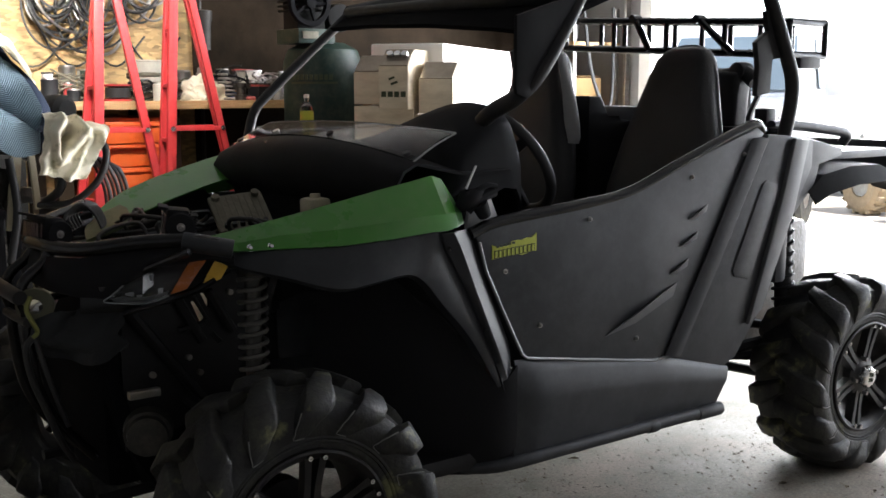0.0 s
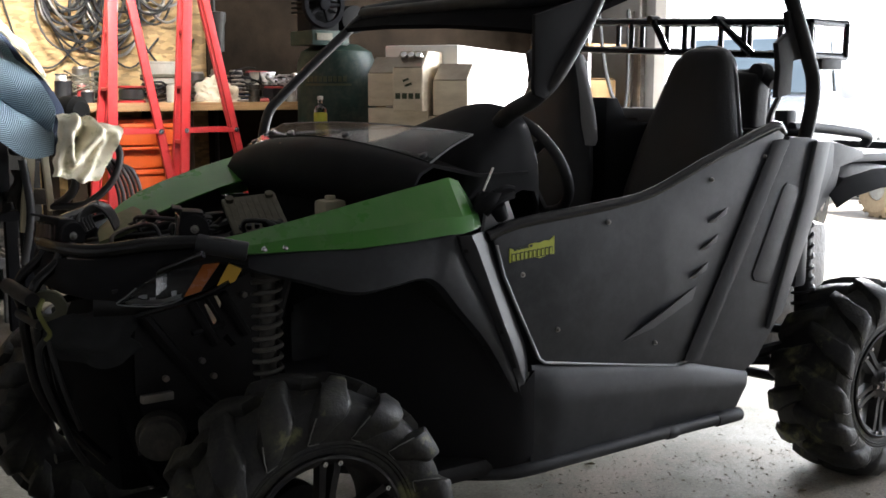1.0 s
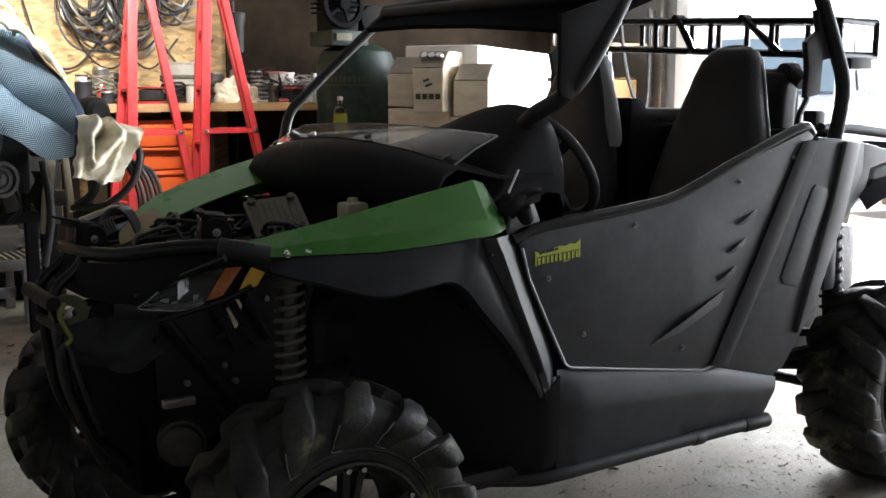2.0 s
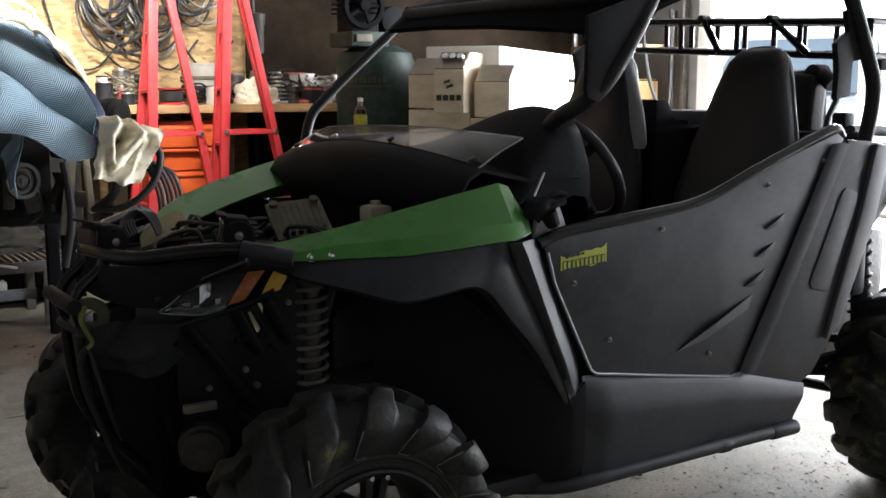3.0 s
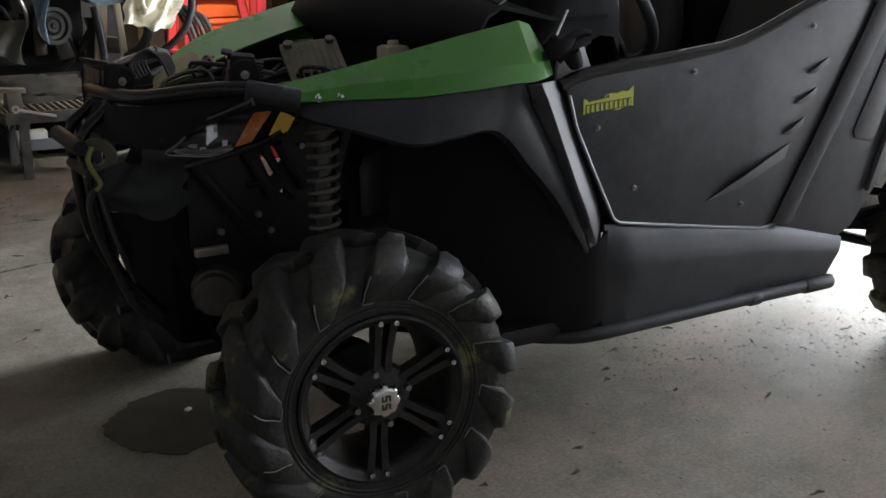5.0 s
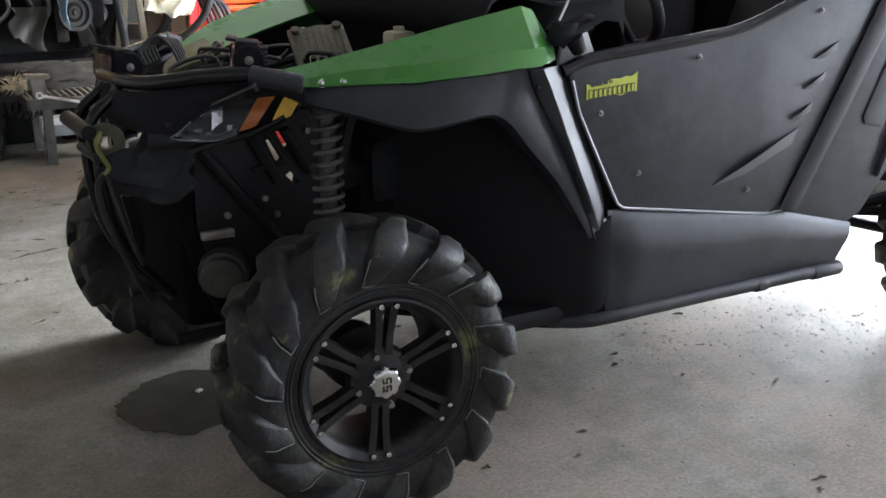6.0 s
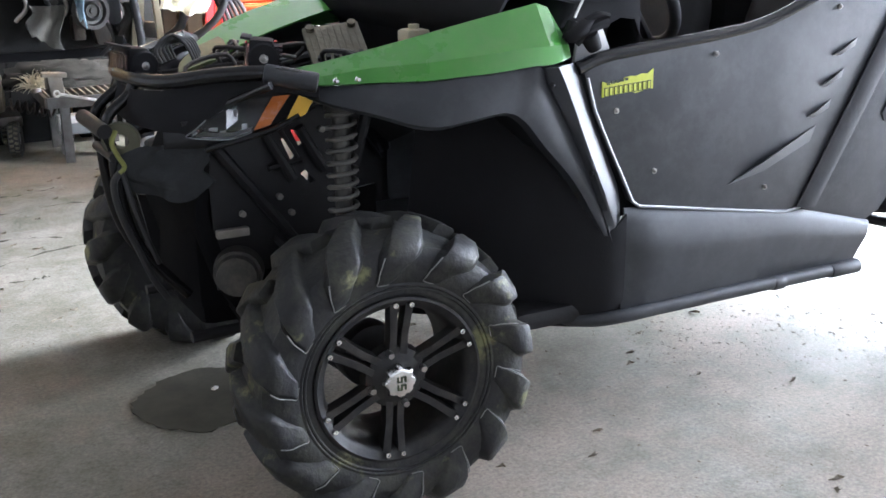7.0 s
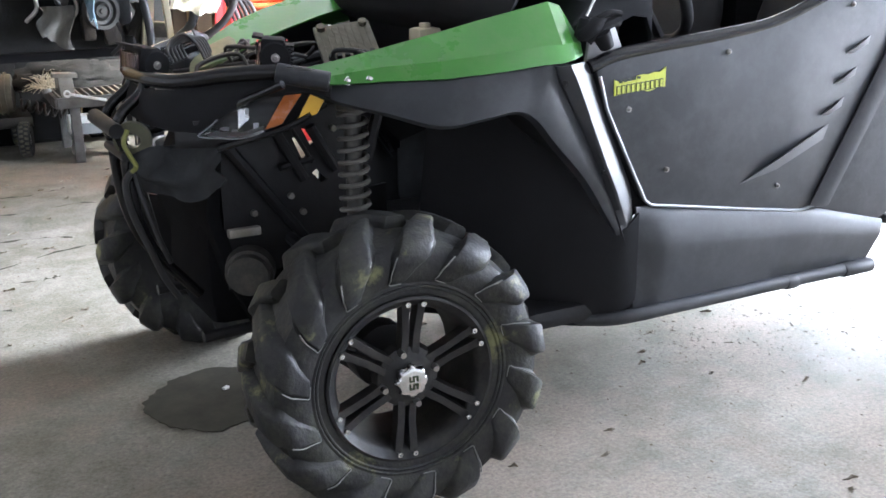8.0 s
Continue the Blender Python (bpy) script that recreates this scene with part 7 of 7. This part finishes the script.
TABLE_STEEL = mat("worn_dark_steel", (0.16, 0.155, 0.15), 0.45, 0.5, col2=(0.06, 0.05, 0.04), scale=14, mix=0.6, bump=0.1)


def build_low_table():
    th = thing("slat_table", "low steel table with a slatted top", "table", (0.1, 3.65, 0))
    x0, x1, y0, y1, z = -0.12, 0.52, 3.42, 3.95, 0.34
    for k in range(17):
        b = bmesh.new()
        x = x0 + 0.02 + (x1 - x0 - 0.04) * k / 16
        box(b, (x, (y0 + y1) / 2, z + 0.014), (0.01, y1 - y0 - 0.02, 0.035), bevel=0.001)
        part("slat", b, ALU, th)
    b = bmesh.new()
    for y in (y0, y1):
        box(b, ((x0 + x1) / 2, y, z - 0.005), (x1 - x0, 0.02, 0.06), bevel=0.003)
    for x in (x0, x1):
        box(b, (x, (y0 + y1) / 2, z - 0.005), (0.02, y1 - y0 - 0.02, 0.06), bevel=0.003)
    part("frame", b, TABLE_STEEL, th)
    for x in (x0 + 0.09, x1 - 0.22):
        for y in (y0 + 0.02, y1 - 0.02):
            b = bmesh.new()
            box(b, (x, y, 0.165), (0.05, 0.04, 0.33), bevel=0.003)
            part("leg", b, TABLE_STEEL, th)
    b = bmesh.new()
    box(b, (0.1, y0 + 0.1, 0.17), (0.3, 0.02, 0.06), bevel=0.003)
    part("cross_rail", b, ALU_EDGE, th)
    sk = bmesh.new()
    crumple(sk, (0.06, 3.84, 0.37), (0.38, 0.12, 0.13), 7)
    tagged(part("sackcloth", sk, SACK, None, "", 70), "heap of dusty sackcloth on the slatted table", "sackcloth")
    mp = thing("mop_head", "frayed off-white string mop head on the slatted table", "mop", (-0.13, 3.72, 0.36))
    rnd = random.Random(21)
    b = bmesh.new()
    for k in range(170):
        a, e = rnd.uniform(0, 6.28), rnd.uniform(-0.1, 1.2)
        ln = rnd.uniform(0.06, 0.13)
        c = Vector((-0.13 + rnd.uniform(-0.03, 0.03), 3.72 + rnd.uniform(-0.03, 0.03), 0.385))
        d = Vector((math.cos(a) * math.cos(e), math.sin(a) * math.cos(e), math.sin(e)))
        tube(b, [c, c + d * ln * 0.6 + Vector((0, 0, 0.01)), c + d * ln + Vector((0, 0, -0.02 * rnd.random()))], 0.0035, 4, n=2, ends=0.001)
    tagged(part("fringe", b, CLOTH, mp), kind="stuff")
    b = bmesh.new()
    cyl(b, (-0.13, 3.72, 0.358), (-0.13, 3.72, 0.42), 0.03, 0.02, seg=14, bevel=0.004)
    part("ferrule", b, STEEL, mp)
    cs = thing("caster_box", "white steel box on a small caster under the table", "box", (0.0, 3.62, 0))
    b = bmesh.new()
    box(b, (0.03, 3.62, 0.185), (0.16, 0.1, 0.1), bevel=0.006)
    part("box", b, WHITE, cs)
    b = bmesh.new()
    lathe(b, [(0.01, -0.015), (0.04, -0.018), (0.045, 0), (0.04, 0.018), (0.01, 0.015)], pose(-0.01, 3.62, 0.045, 0, 0, 40), seg=22)
    part("caster", b, STEEL, cs)
    b = bmesh.new()
    box(b, (-0.01, 3.62, 0.095), (0.05, 0.06, 0.08), bevel=0.006)
    part("fork", b, STEEL, cs)
    vc = thing("vice", "grey cast steel vice on the slatted table", "vice", (-0.02, 3.5, z))
    b = bmesh.new()
    box(b, (-0.055, 3.5, z + 0.075), (0.075, 0.08, 0.12), (0, -4, 0), bevel=0.006)
    box(b, (-0.06, 3.48, z + 0.14), (0.13, 0.07, 0.024), (0, 4, 0), bevel=0.004)
    part("body", b, ALU, vc)
    b = bmesh.new()
    box(b, (-0.055, 3.56, z + 0.1), (0.09, 0.03, 0.09), bevel=0.006)
    part("jaw", b, ALU, vc)
    wr = thing("wrench", "bright open-ended wrench lying on the slatted table", "wrench", (0.08, 3.45, z))
    b = bmesh.new()
    box(b, (0.04, 3.398, 0.362), (0.2, 0.012, 0.014), (0, 14, 0), bevel=0.003)
    lathe(b, [(0.01, -0.006), (0.02, -0.006), (0.02, 0.006), (0.01, 0.006)], pose(-0.065, 3.398, 0.388), seg=20)
    part("shank", b, mat("polished_wrench_steel", (0.8, 0.8, 0.78), 0.4, 0.25, scale=20), wr)


def build_cart():
    """Low equipment cart with small tyres."""
    th = thing("equipment_cart", "dirty low equipment cart with a small motor on it", "cart", (-0.45, 3.9, 0))
    b = bmesh.new()
    box(b, (-0.62, 3.95, 0.2), (0.8, 0.4, 0.06), bevel=0.008)
    part("deck", b, GREASE, th)
    for x in (-0.95, -0.27):
        for y in (3.76, 4.14):
            b = bmesh.new()
            turn = pose(x, y, 0.1, 0, 0, 78)
            lathe(b, [(0.05, -0.026), (0.085, -0.034), (0.1, -0.026), (0.1, 0.026), (0.085, 0.034), (0.05, 0.026)], turn, seg=28)
            w = part("wheel", b, RUBBER, th)
            for k in range(22):
                for side in (-1, 1):
                    b = bmesh.new()
                    box(b, (0.1, 0.013 * side, 0), (0.008, 0.02, 0.013), (12 * side, 0, 0), bevel=0)
                    b.transform(turn @ Matrix.Rotation(2 * math.pi * (k + 0.25 * side) / 22, 4, "Y"))
                    part("lug", b, CASTING, w)
            b = bmesh.new()
            lathe(b, [(0.0001, -0.026), (0.045, -0.022), (0.052, 0), (0.045, 0.022), (0.0001, 0.026)], turn, seg=20, closed=False)
            part("rim", b, STEEL, w)
    b = bmesh.new()
    cyl(b, (-0.6, 3.85, 0.36), (-0.3, 3.8, 0.36), 0.11, seg=28, bevel=0.02)
    mo = part("motor", b, CASTING, th)
    for k in range(9):
        b = bmesh.new()
        cyl(b, (-0.58 + 0.03 * k, 3.847 - 0.005 * k, 0.36), (-0.57 + 0.03 * k, 3.845 - 0.005 * k, 0.36), 0.12, seg=28)
        part("fin", b, CASTING, mo)
    b = bmesh.new()
    spring(b, (-0.28, 3.75, 0.3), (-0.05, 3.7, 0.24), 0.03, 0.008, 6)
    part("flex_pipe", b, GREASE, th)
    # tattered rags that hang off the engine over it
    for x0, x1, z0, z1, mt, lab in ((-0.24, -0.1, 0.9, 0.66, RAGGED, "grey dirty rag hanging below the blanket"), (0.17, 0.25, 0.9, 0.62, SACK, "grey dirty rag hanging off the engine"), (-0.04, 0.0, 1.12, 0.8, BLANKET, "torn blue strip of blanket hanging down")):
        b = bmesh.new()
        rows = [[(x0 + (x1 - x0) * u + 0.02 * math.sin(5 * v + u), (2.64 if mt is not BLANKET else 2.44 + 0.1 * v) + 0.02 * math.sin(9 * u + 3 * v), z0 + (z1 - z0) * v * (0.5 + 0.3 * math.sin(2.2 * u - 0.6) + 0.35 * abs(noise.noise(Vector((u * 6, x0 * 9, 0)))))) for v in (k / 8 for k in range(9))] for u in (k / 8 for k in range(9))]
        sheet(b, rows, 0.005)
        tagged(part("dirty_rag", b, mt, None, "", 80), lab, "rag")


def build_back_cabinet():
    """Rusty sheet-steel cabinet; two black ones added to darken behind the engine."""
    for x0, x1, h, mt, lab in ((-1.5, -0.62, 1.25, RUST, "rusty brown steel cabinet against the wall"), (-0.58, 0.1, 0.95, MATTE_IRON, "black steel cabinet added to darken the wall behind the engine"), (0.14, 0.68, 1.2, MATTE_IRON, "black steel cabinet added to darken the wall behind the engine")):
        th = thing("steel_cabinet", lab, "cabinet", ((x0 + x1) / 2, 4.25, 0), "cabinets behind the engine")
        b = bmesh.new()
        box(b, ((x0 + x1) / 2, 4.26, h / 2), (x1 - x0, 0.24, h), bevel=0.008)
        part("carcass", b, mt, th)
        for s in (-1, 1):
            b = bmesh.new()
            cx = (x0 + x1) / 2 + s * (x1 - x0) / 4
            box(b, (cx, 4.132, h / 2), ((x1 - x0) / 2 - 0.012, 0.02, h - 0.05), bevel=0.004)
            d = part("door", b, mt, th)
            b = bmesh.new()
            box(b, (cx - s * (x1 - x0) / 5.5, 4.115, h / 2 + 0.1), (0.015, 0.02, 0.1), bevel=0.003)
            part("handle", b, STEEL, d)


build_back_cabinet()
build_engine_stand()
build_cloths()
build_low_table()
build_cart()


# ---- by the doorway ----
def build_door_corner():
    th = thing("wall_shelf", "open steel shelf beside the doorway", "shelf", (4.85, 3.75, 0))
    for z in (0.5, 1.1, 1.62):
        b = bmesh.new()
        box(b, (4.9, 3.85, z), (0.5, 0.7, 0.03), bevel=0.003)
        part("shelf_board", b, WOOD, th)
    for x in (4.67, 5.13):
        for y in (3.52, 4.18):
            b = bmesh.new()
            box(b, (x, y, 0.95), (0.035, 0.035, 1.9), bevel=0.003)
            part("upright", b, STEEL, th)
    bx = thing("cardboard_box", "brown cardboard box on the steel shelf", "box", (4.85, 3.7, 1.115))
    b = bmesh.new()
    box(b, (4.85, 3.7, 1.235), (0.3, 0.3, 0.24), bevel=0.004)
    part("carton", b, mat("cardboard", (0.22, 0.13, 0.05), 0.85, scale=7, bump=0.08), bx)
    for s in (-1, 1):
        b = bmesh.new()
        box(b, (4.85, 3.7 + 0.07 * s, 1.36), (0.29, 0.13, 0.004), (8 * s, 0, 0), bevel=0)
        part("flap", b, bpy.data.materials["cardboard"], bx)
    wr = thing("wheel_rim", "bare wheel rim on the steel shelf", "wheel", (4.8, 3.8, 1.635))
    b = bmesh.new()
    lathe(b, [(0.12, -0.06), (0.17, -0.07), (0.17, -0.055), (0.145, 0), (0.17, 0.055), (0.17, 0.07), (0.12, 0.06)], pose(4.8, 3.75, 1.81, 0, 0, 35), seg=32)
    part("hoop", b, STEEL, wr)
    for k in range(5):
        b = bmesh.new()
        box(b, (0.07, 0, 0), (0.13, 0.02, 0.03), bevel=0.004)
        b.transform(pose(4.8, 3.75, 1.81, 0, 0, 35) @ Matrix.Rotation(radians(72 * k), 4, "Y"))
        part("spoke", b, STEEL, wr)
    hs = bmesh.new()
    tube(hs, [(4.7, 3.45, 1.9), (4.75, 3.4, 1.4), (4.9, 3.38, 1.1), (5.0, 3.42, 1.3), (5.02, 3.45, 1.9)], 0.015, 8)
    tagged(part("hose", hs, CABLE), "black hose looped beside the doorway", "hose")


def build_truck():
    """Dark pickup parked out in the sun, its paint whitened in place of glare."""
    th = thing("pickup_truck", "dark pickup truck parked outside on the gravel, paint whitened for glare", "truck", (8.6, 5.2, -0.03))
    m = pose(8.6, 4.9, -0.03, 0, 0, 205)

    def put(name, b, material, parent=None, lab=""):
        b.transform(m)
        return part(name, b, material, parent or th, lab)

    def hull(prof, half, inset=0.0, bev=0.04):
        t = bmesh.new()
        a = [t.verts.new((x, -half + (inset if z > 1.3 else 0), z)) for x, z in prof]
        c = [t.verts.new((x, half - (inset if z > 1.3 else 0), z)) for x, z in prof]
        t.faces.new(a)
        t.faces.new(c[::-1])
        n = len(a)
        for i in range(n):
            t.faces.new((a[i], c[i], c[(i + 1) % n], a[(i + 1) % n]))
        bmesh.ops.recalc_face_normals(t, faces=t.faces)
        bmesh.ops.bevel(t, geom=t.edges[:], offset=bev, segments=2, affect="EDGES")
        return t

    body = put("body", hull([(-2.7, 0.5), (2.6, 0.5), (2.7, 0.8), (2.65, 1.15), (1.4, 1.25), (-2.7, 1.25)], 0.95), CAR_PAINT)
    put("cab", hull([(1.3, 1.22), (0.55, 1.88), (-0.7, 1.9), (-1.05, 1.22)], 0.88, 0.16), CAR_PAINT)
    pane = mat("car_window", (0.12, 0.15, 0.17), 0.06, scale=2, bump=0, rough_var=0.02)
    b = bmesh.new()
    sheet(b, [[(1.27, -0.72, 1.29), (1.27, 0.72, 1.29)], [(0.66, -0.6, 1.83), (0.66, 0.6, 1.83)]], -0.02)
    put("windscreen", b, pane)
    for s in (-1, 1):
        b = bmesh.new()
        sheet(b, [[(0.95, 0.885 * s, 1.3), (-0.9, 0.885 * s, 1.3)], [(0.5, 0.74 * s, 1.8), (-0.68, 0.74 * s, 1.8)]], 0.012)
        put("side_window", b, pane)
        b = bmesh.new()
        box(b, (1.0, 1.05 * s, 1.3), (0.1, 0.2, 0.16), bevel=0.03)
        put("mirror", b, CAR_PAINT)
        b = bmesh.new()
        box(b, (2.68, 0.7 * s, 0.98), (0.06, 0.35, 0.18), bevel=0.02)
        put("headlight", b, LENS)
        for x in (1.75, -1.75):
            b = bmesh.new()
            lathe(b, [(0.2, -0.12), (0.34, -0.12), (0.39, -0.08), (0.39, 0.08), (0.34, 0.12), (0.2, 0.12)], pose(x, 0.85 * s, 0.39), seg=28)
            w = put("wheel", b, RUBBER)
            b = bmesh.new()
            lathe(b, [(0.0001, -0.1), (0.2, -0.11), (0.21, 0), (0.2, 0.11), (0.0001, 0.1)], pose(x, 0.85 * s, 0.39), seg=20, closed=False)
            put("rim", b, STEEL, w)
    b = bmesh.new()
    box(b, (2.7, 0, 0.85), (0.05, 0.9, 0.3), bevel=0.02)
    put("grille", b, DARK)
    b = bmesh.new()
    box(b, (2.76, 0, 0.55), (0.12, 1.8, 0.16), bevel=0.03)
    put("bumper", b, CHROME)


def build_quad():
    """Small muddy quad bike in the yard."""
    mud = mat("dried_mud_tyre", (0.42, 0.33, 0.22), 0.9, scale=14, mix=0.6, bump=0.4, grain=50)
    th = thing("quad_bike", "muddy quad bike parked outside on the gravel", "quad bike", (9.0, 3.0, -0.03))
    m = pose(9.1, 2.9, -0.03, 0, 0, 70)
    for x in (-0.6, 0.6):
        for s in (-1, 1):
            b = bmesh.new()
            lathe(b, [(0.14, -0.1), (0.26, -0.12), (0.3, -0.09), (0.31, 0), (0.3, 0.09), (0.26, 0.12), (0.14, 0.1)], pose(x, 0.42 * s, 0.32), seg=32)
            tread = bmesh.new()
            for k in range(18):
                for j in (-1, 1):
                    a = 2 * math.pi * (k + 0.25 * j) / 18
                    box(tread, (x + 0.31 * math.cos(a), 0.42 * s + 0.055 * j, 0.32 + 0.31 * math.sin(a)), (0.04, 0.09, 0.04), (0, -math.degrees(a), 20 * j), bevel=0)
            b.transform(m)
            w = part("wheel", b, mud, th)
            tread.transform(m)
            tagged(part("tread", tread, mud, w), kind="stuff")
            b = bmesh.new()
            lathe(b, [(0.0001, -0.06), (0.13, -0.09), (0.14, 0), (0.13, 0.09), (0.0001, 0.06)], pose(x, 0.42 * s, 0.32), seg=20, closed=False)
            b.transform(m)
            part("rim", b, STEEL, w)
    for x, sx in ((-0.55, 0.65), (0.6, 0.6)):
        b = bmesh.new()
        sheet(b, [[(x - sx / 2, y, 0.62), (x - sx / 4, y, 0.74), (x + sx / 4, y, 0.74), (x + sx / 2, y, 0.62)] for y in (-0.5, -0.25, 0.25, 0.5)], 0.02)
        b.transform(m)
        part("fender", b, DARK, th)
    b = bmesh.new()
    box(b, (-0.2, 0, 0.82), (0.7, 0.28, 0.14), (0, -4, 0), bevel=0.05)
    b.transform(m)
    part("saddle", b, VINYL, th)
    b = bmesh.new()
    box(b, (0.0, 0, 0.5), (0.9, 0.3, 0.4), bevel=0.06)
    b.transform(m)
    part("engine", b, GREASE, th)
    b = bmesh.new()
    tube(b, [(0.3, -0.35, 1.0), (0.38, -0.1, 0.95), (0.38, 0.1, 0.95), (0.3, 0.35, 1.0)], 0.015, 8)
    tube(b, [(0.5, 0, 0.6), (0.38, 0, 0.95)], 0.03, 8, smooth=False)
    b.transform(m)
    part("handlebar", b, DARK, th)


def build_floor_marks():
    rnd = random.Random(77)

    def blot(name, cx, cy, r, sy, label, material, z=0.003):
        b = bmesh.new()
        n = 60
        ring = []
        for k in range(n):
            a = 2 * math.pi * k / n
            q = r * (1 + 0.16 * noise.noise(Vector((math.cos(a) * 1.6 + cx, math.sin(a) * 1.6, cy))) + 0.09 * noise.noise(Vector((math.cos(a) * 7, math.sin(a) * 7, cx))))
            ring.append(b.verts.new((cx + q * math.cos(a), cy + q * sy * math.sin(a), z)))
        b.faces.new(ring)
        low = bmesh.ops.extrude_face_region(b, geom=b.faces[:])
        for v in low["geom"]:
            if isinstance(v, bmesh.types.BMVert):
                v.co.z -= z - 0.0005
        tagged(part(name, b, material), label, "stain", kind="structure")

    blot("oil_patch", -0.19, 0.09, 0.19, 1.0, "dark oil patch soaked into the concrete floor", OIL)
    b = bmesh.new()
    box(b, (-0.155, 0.13, 0.006), (0.018, 0.012, 0.006), (0, 0, 30), bevel=0.001)
    tagged(part("paint_chip", b, WHITE), "small pale chip lying on the oil patch", "chip")
    # dry leaves, grit and dirt crumbs over the slab
    verts, faces = [], []
    for k in range(5300):
        if k > 3600:
            # drift of fine dirt swept along the doorway side
            x = rnd.uniform(1.0, 3.6)
            y = -0.12 - 0.32 * (x - 1.0) + rnd.gauss(0, 0.2)
        elif k % 2:
            x, y = 0.4 + 4.4 * rnd.random() ** 0.8, rnd.uniform(-1.5, 0.6)
        elif k % 3:
            x, y = rnd.uniform(-1.6, 1.2), rnd.uniform(0.4, 4.2)
        else:
            x, y = rnd.uniform(-1.2, 4.8), rnd.uniform(-1.6, 3.5)
        r = rnd.choice((0.0012, 0.0012, 0.0015, 0.0015, 0.002, 0.002, 0.0022, 0.0025, 0.003, 0.004)) * rnd.uniform(0.7, 1.3)
        a = rnd.uniform(0, 6.28)
        i = len(verts)
        st = rnd.uniform(1, 2.6)
        for q in range(5):
            t = a + 2 * math.pi * q / 5
            dx, dy = r * st * math.cos(t - a), r * math.sin(t - a)
            verts.append((x + dx * math.cos(a) - dy * math.sin(a), y + dx * math.sin(a) + dy * math.cos(a), 0.001))
        verts.append((x, y, 0.001 + r * 0.5))
        faces += [(i + q, i + (q + 1) % 5, i + 5) for q in range(5)]
    # curled dry leaves, larger, mostly out past the nose
    for k in range(150):
        x, y = (rnd.uniform(-1.5, 0.9), rnd.uniform(0.7, 3.2)) if k % 3 else (rnd.uniform(0.3, 3.4), rnd.uniform(-1.5, 0.4))
        ln, wd, a = rnd.uniform(0.007, 0.022), rnd.uniform(0.003, 0.007), rnd.uniform(-0.6, 0.6)
        i = len(verts)
        for u in range(4):
            for w in (-1, 0, 1):
                dx, dy = ln * (2 * u / 3 - 1), w * wd * math.sin(math.pi * (u + 0.5) / 4) + 0.003 * math.sin(2.1 * u + k)
                verts.append((x + dx * math.cos(a) - dy * math.sin(a), y + dx * math.sin(a) + dy * math.cos(a), 0.0015 + (0.004 + 0.002 * u) * abs(w) * (0.3 + 0.7 * ((k * 7 + u) % 3) / 2)))
        faces += [(i + 3 * u + w, i + 3 * u + w + 3, i + 3 * u + w + 4, i + 3 * u + w + 1) for u in range(3) for w in (0, 1)]
    me = bpy.data.meshes.new("floor_litter")
    me.from_pydata(verts, [], faces)
    me.materials.append(mat("dry_dirt", (0.12, 0.1, 0.075), 0.9, col2=(0.26, 0.22, 0.16), scale=3, mix=0.9))
    tagged(new("floor_litter", me), "crumbs of dirt and dry leaf scattered on the concrete", "litter", kind="stuff")
    # hairline cracks
    for pts in (((-1.6, 1.5), (-1.1, 1.62), (-0.7, 1.58), (-0.35, 1.75), (0.0, 1.78)), ((-0.9, 2.6), (-0.5, 2.45), (-0.2, 2.5), (0.2, 2.4)), ((-1.3, 1.15), (-0.9, 1.2), (-0.62, 1.12)), ((-0.75, 1.9), (-0.52, 2.0), (-0.3, 1.93)), ((-0.8, 2.9), (-0.45, 2.78), (-0.2, 2.86)), ((-0.7, 1.45), (-0.5, 1.4), (-0.42, 1.42))):
        b = bmesh.new()
        path = [(x, y, 0.0012) for x, y in pts]
        p = curve_points(path, 8)
        l = []
        for q in p:
            w = max(0.0006, rnd.uniform(-0.012, 0.016))
            o = rnd.uniform(-0.012, 0.012)
            l.append((b.verts.new((q.x, q.y + o - w, 0.0012)), b.verts.new((q.x, q.y + o + w, 0.0012))))
        for s, e in zip(l, l[1:]):
            b.faces.new((s[0], e[0], e[1], s[1]))
        tagged(part("floor_crack", b, OIL), "thin dark crack in the concrete floor", "crack", kind="structure")


build_door_corner()
build_truck()
build_quad()
build_floor_marks()


# shop light fitting over the bench
def build_shop_light():
    th = thing("shop_light", "long tube shop light hung before the workbench", "ceiling light", (0.45, 2.05, 3.0))
    b = bmesh.new()
    box(b, (0.45, 2.05, 2.66), (1.0, 0.25, 0.05), bevel=0.01)
    part("housing", b, WHITE, th)
    for x in (0.15, 0.75):
        b = bmesh.new()
        tube(b, [(x, 2.05, 2.68), (x, 2.05, 3.01)], 0.004, 6, smooth=False)
        part("hanger", b, STEEL, th)


build_shop_light()
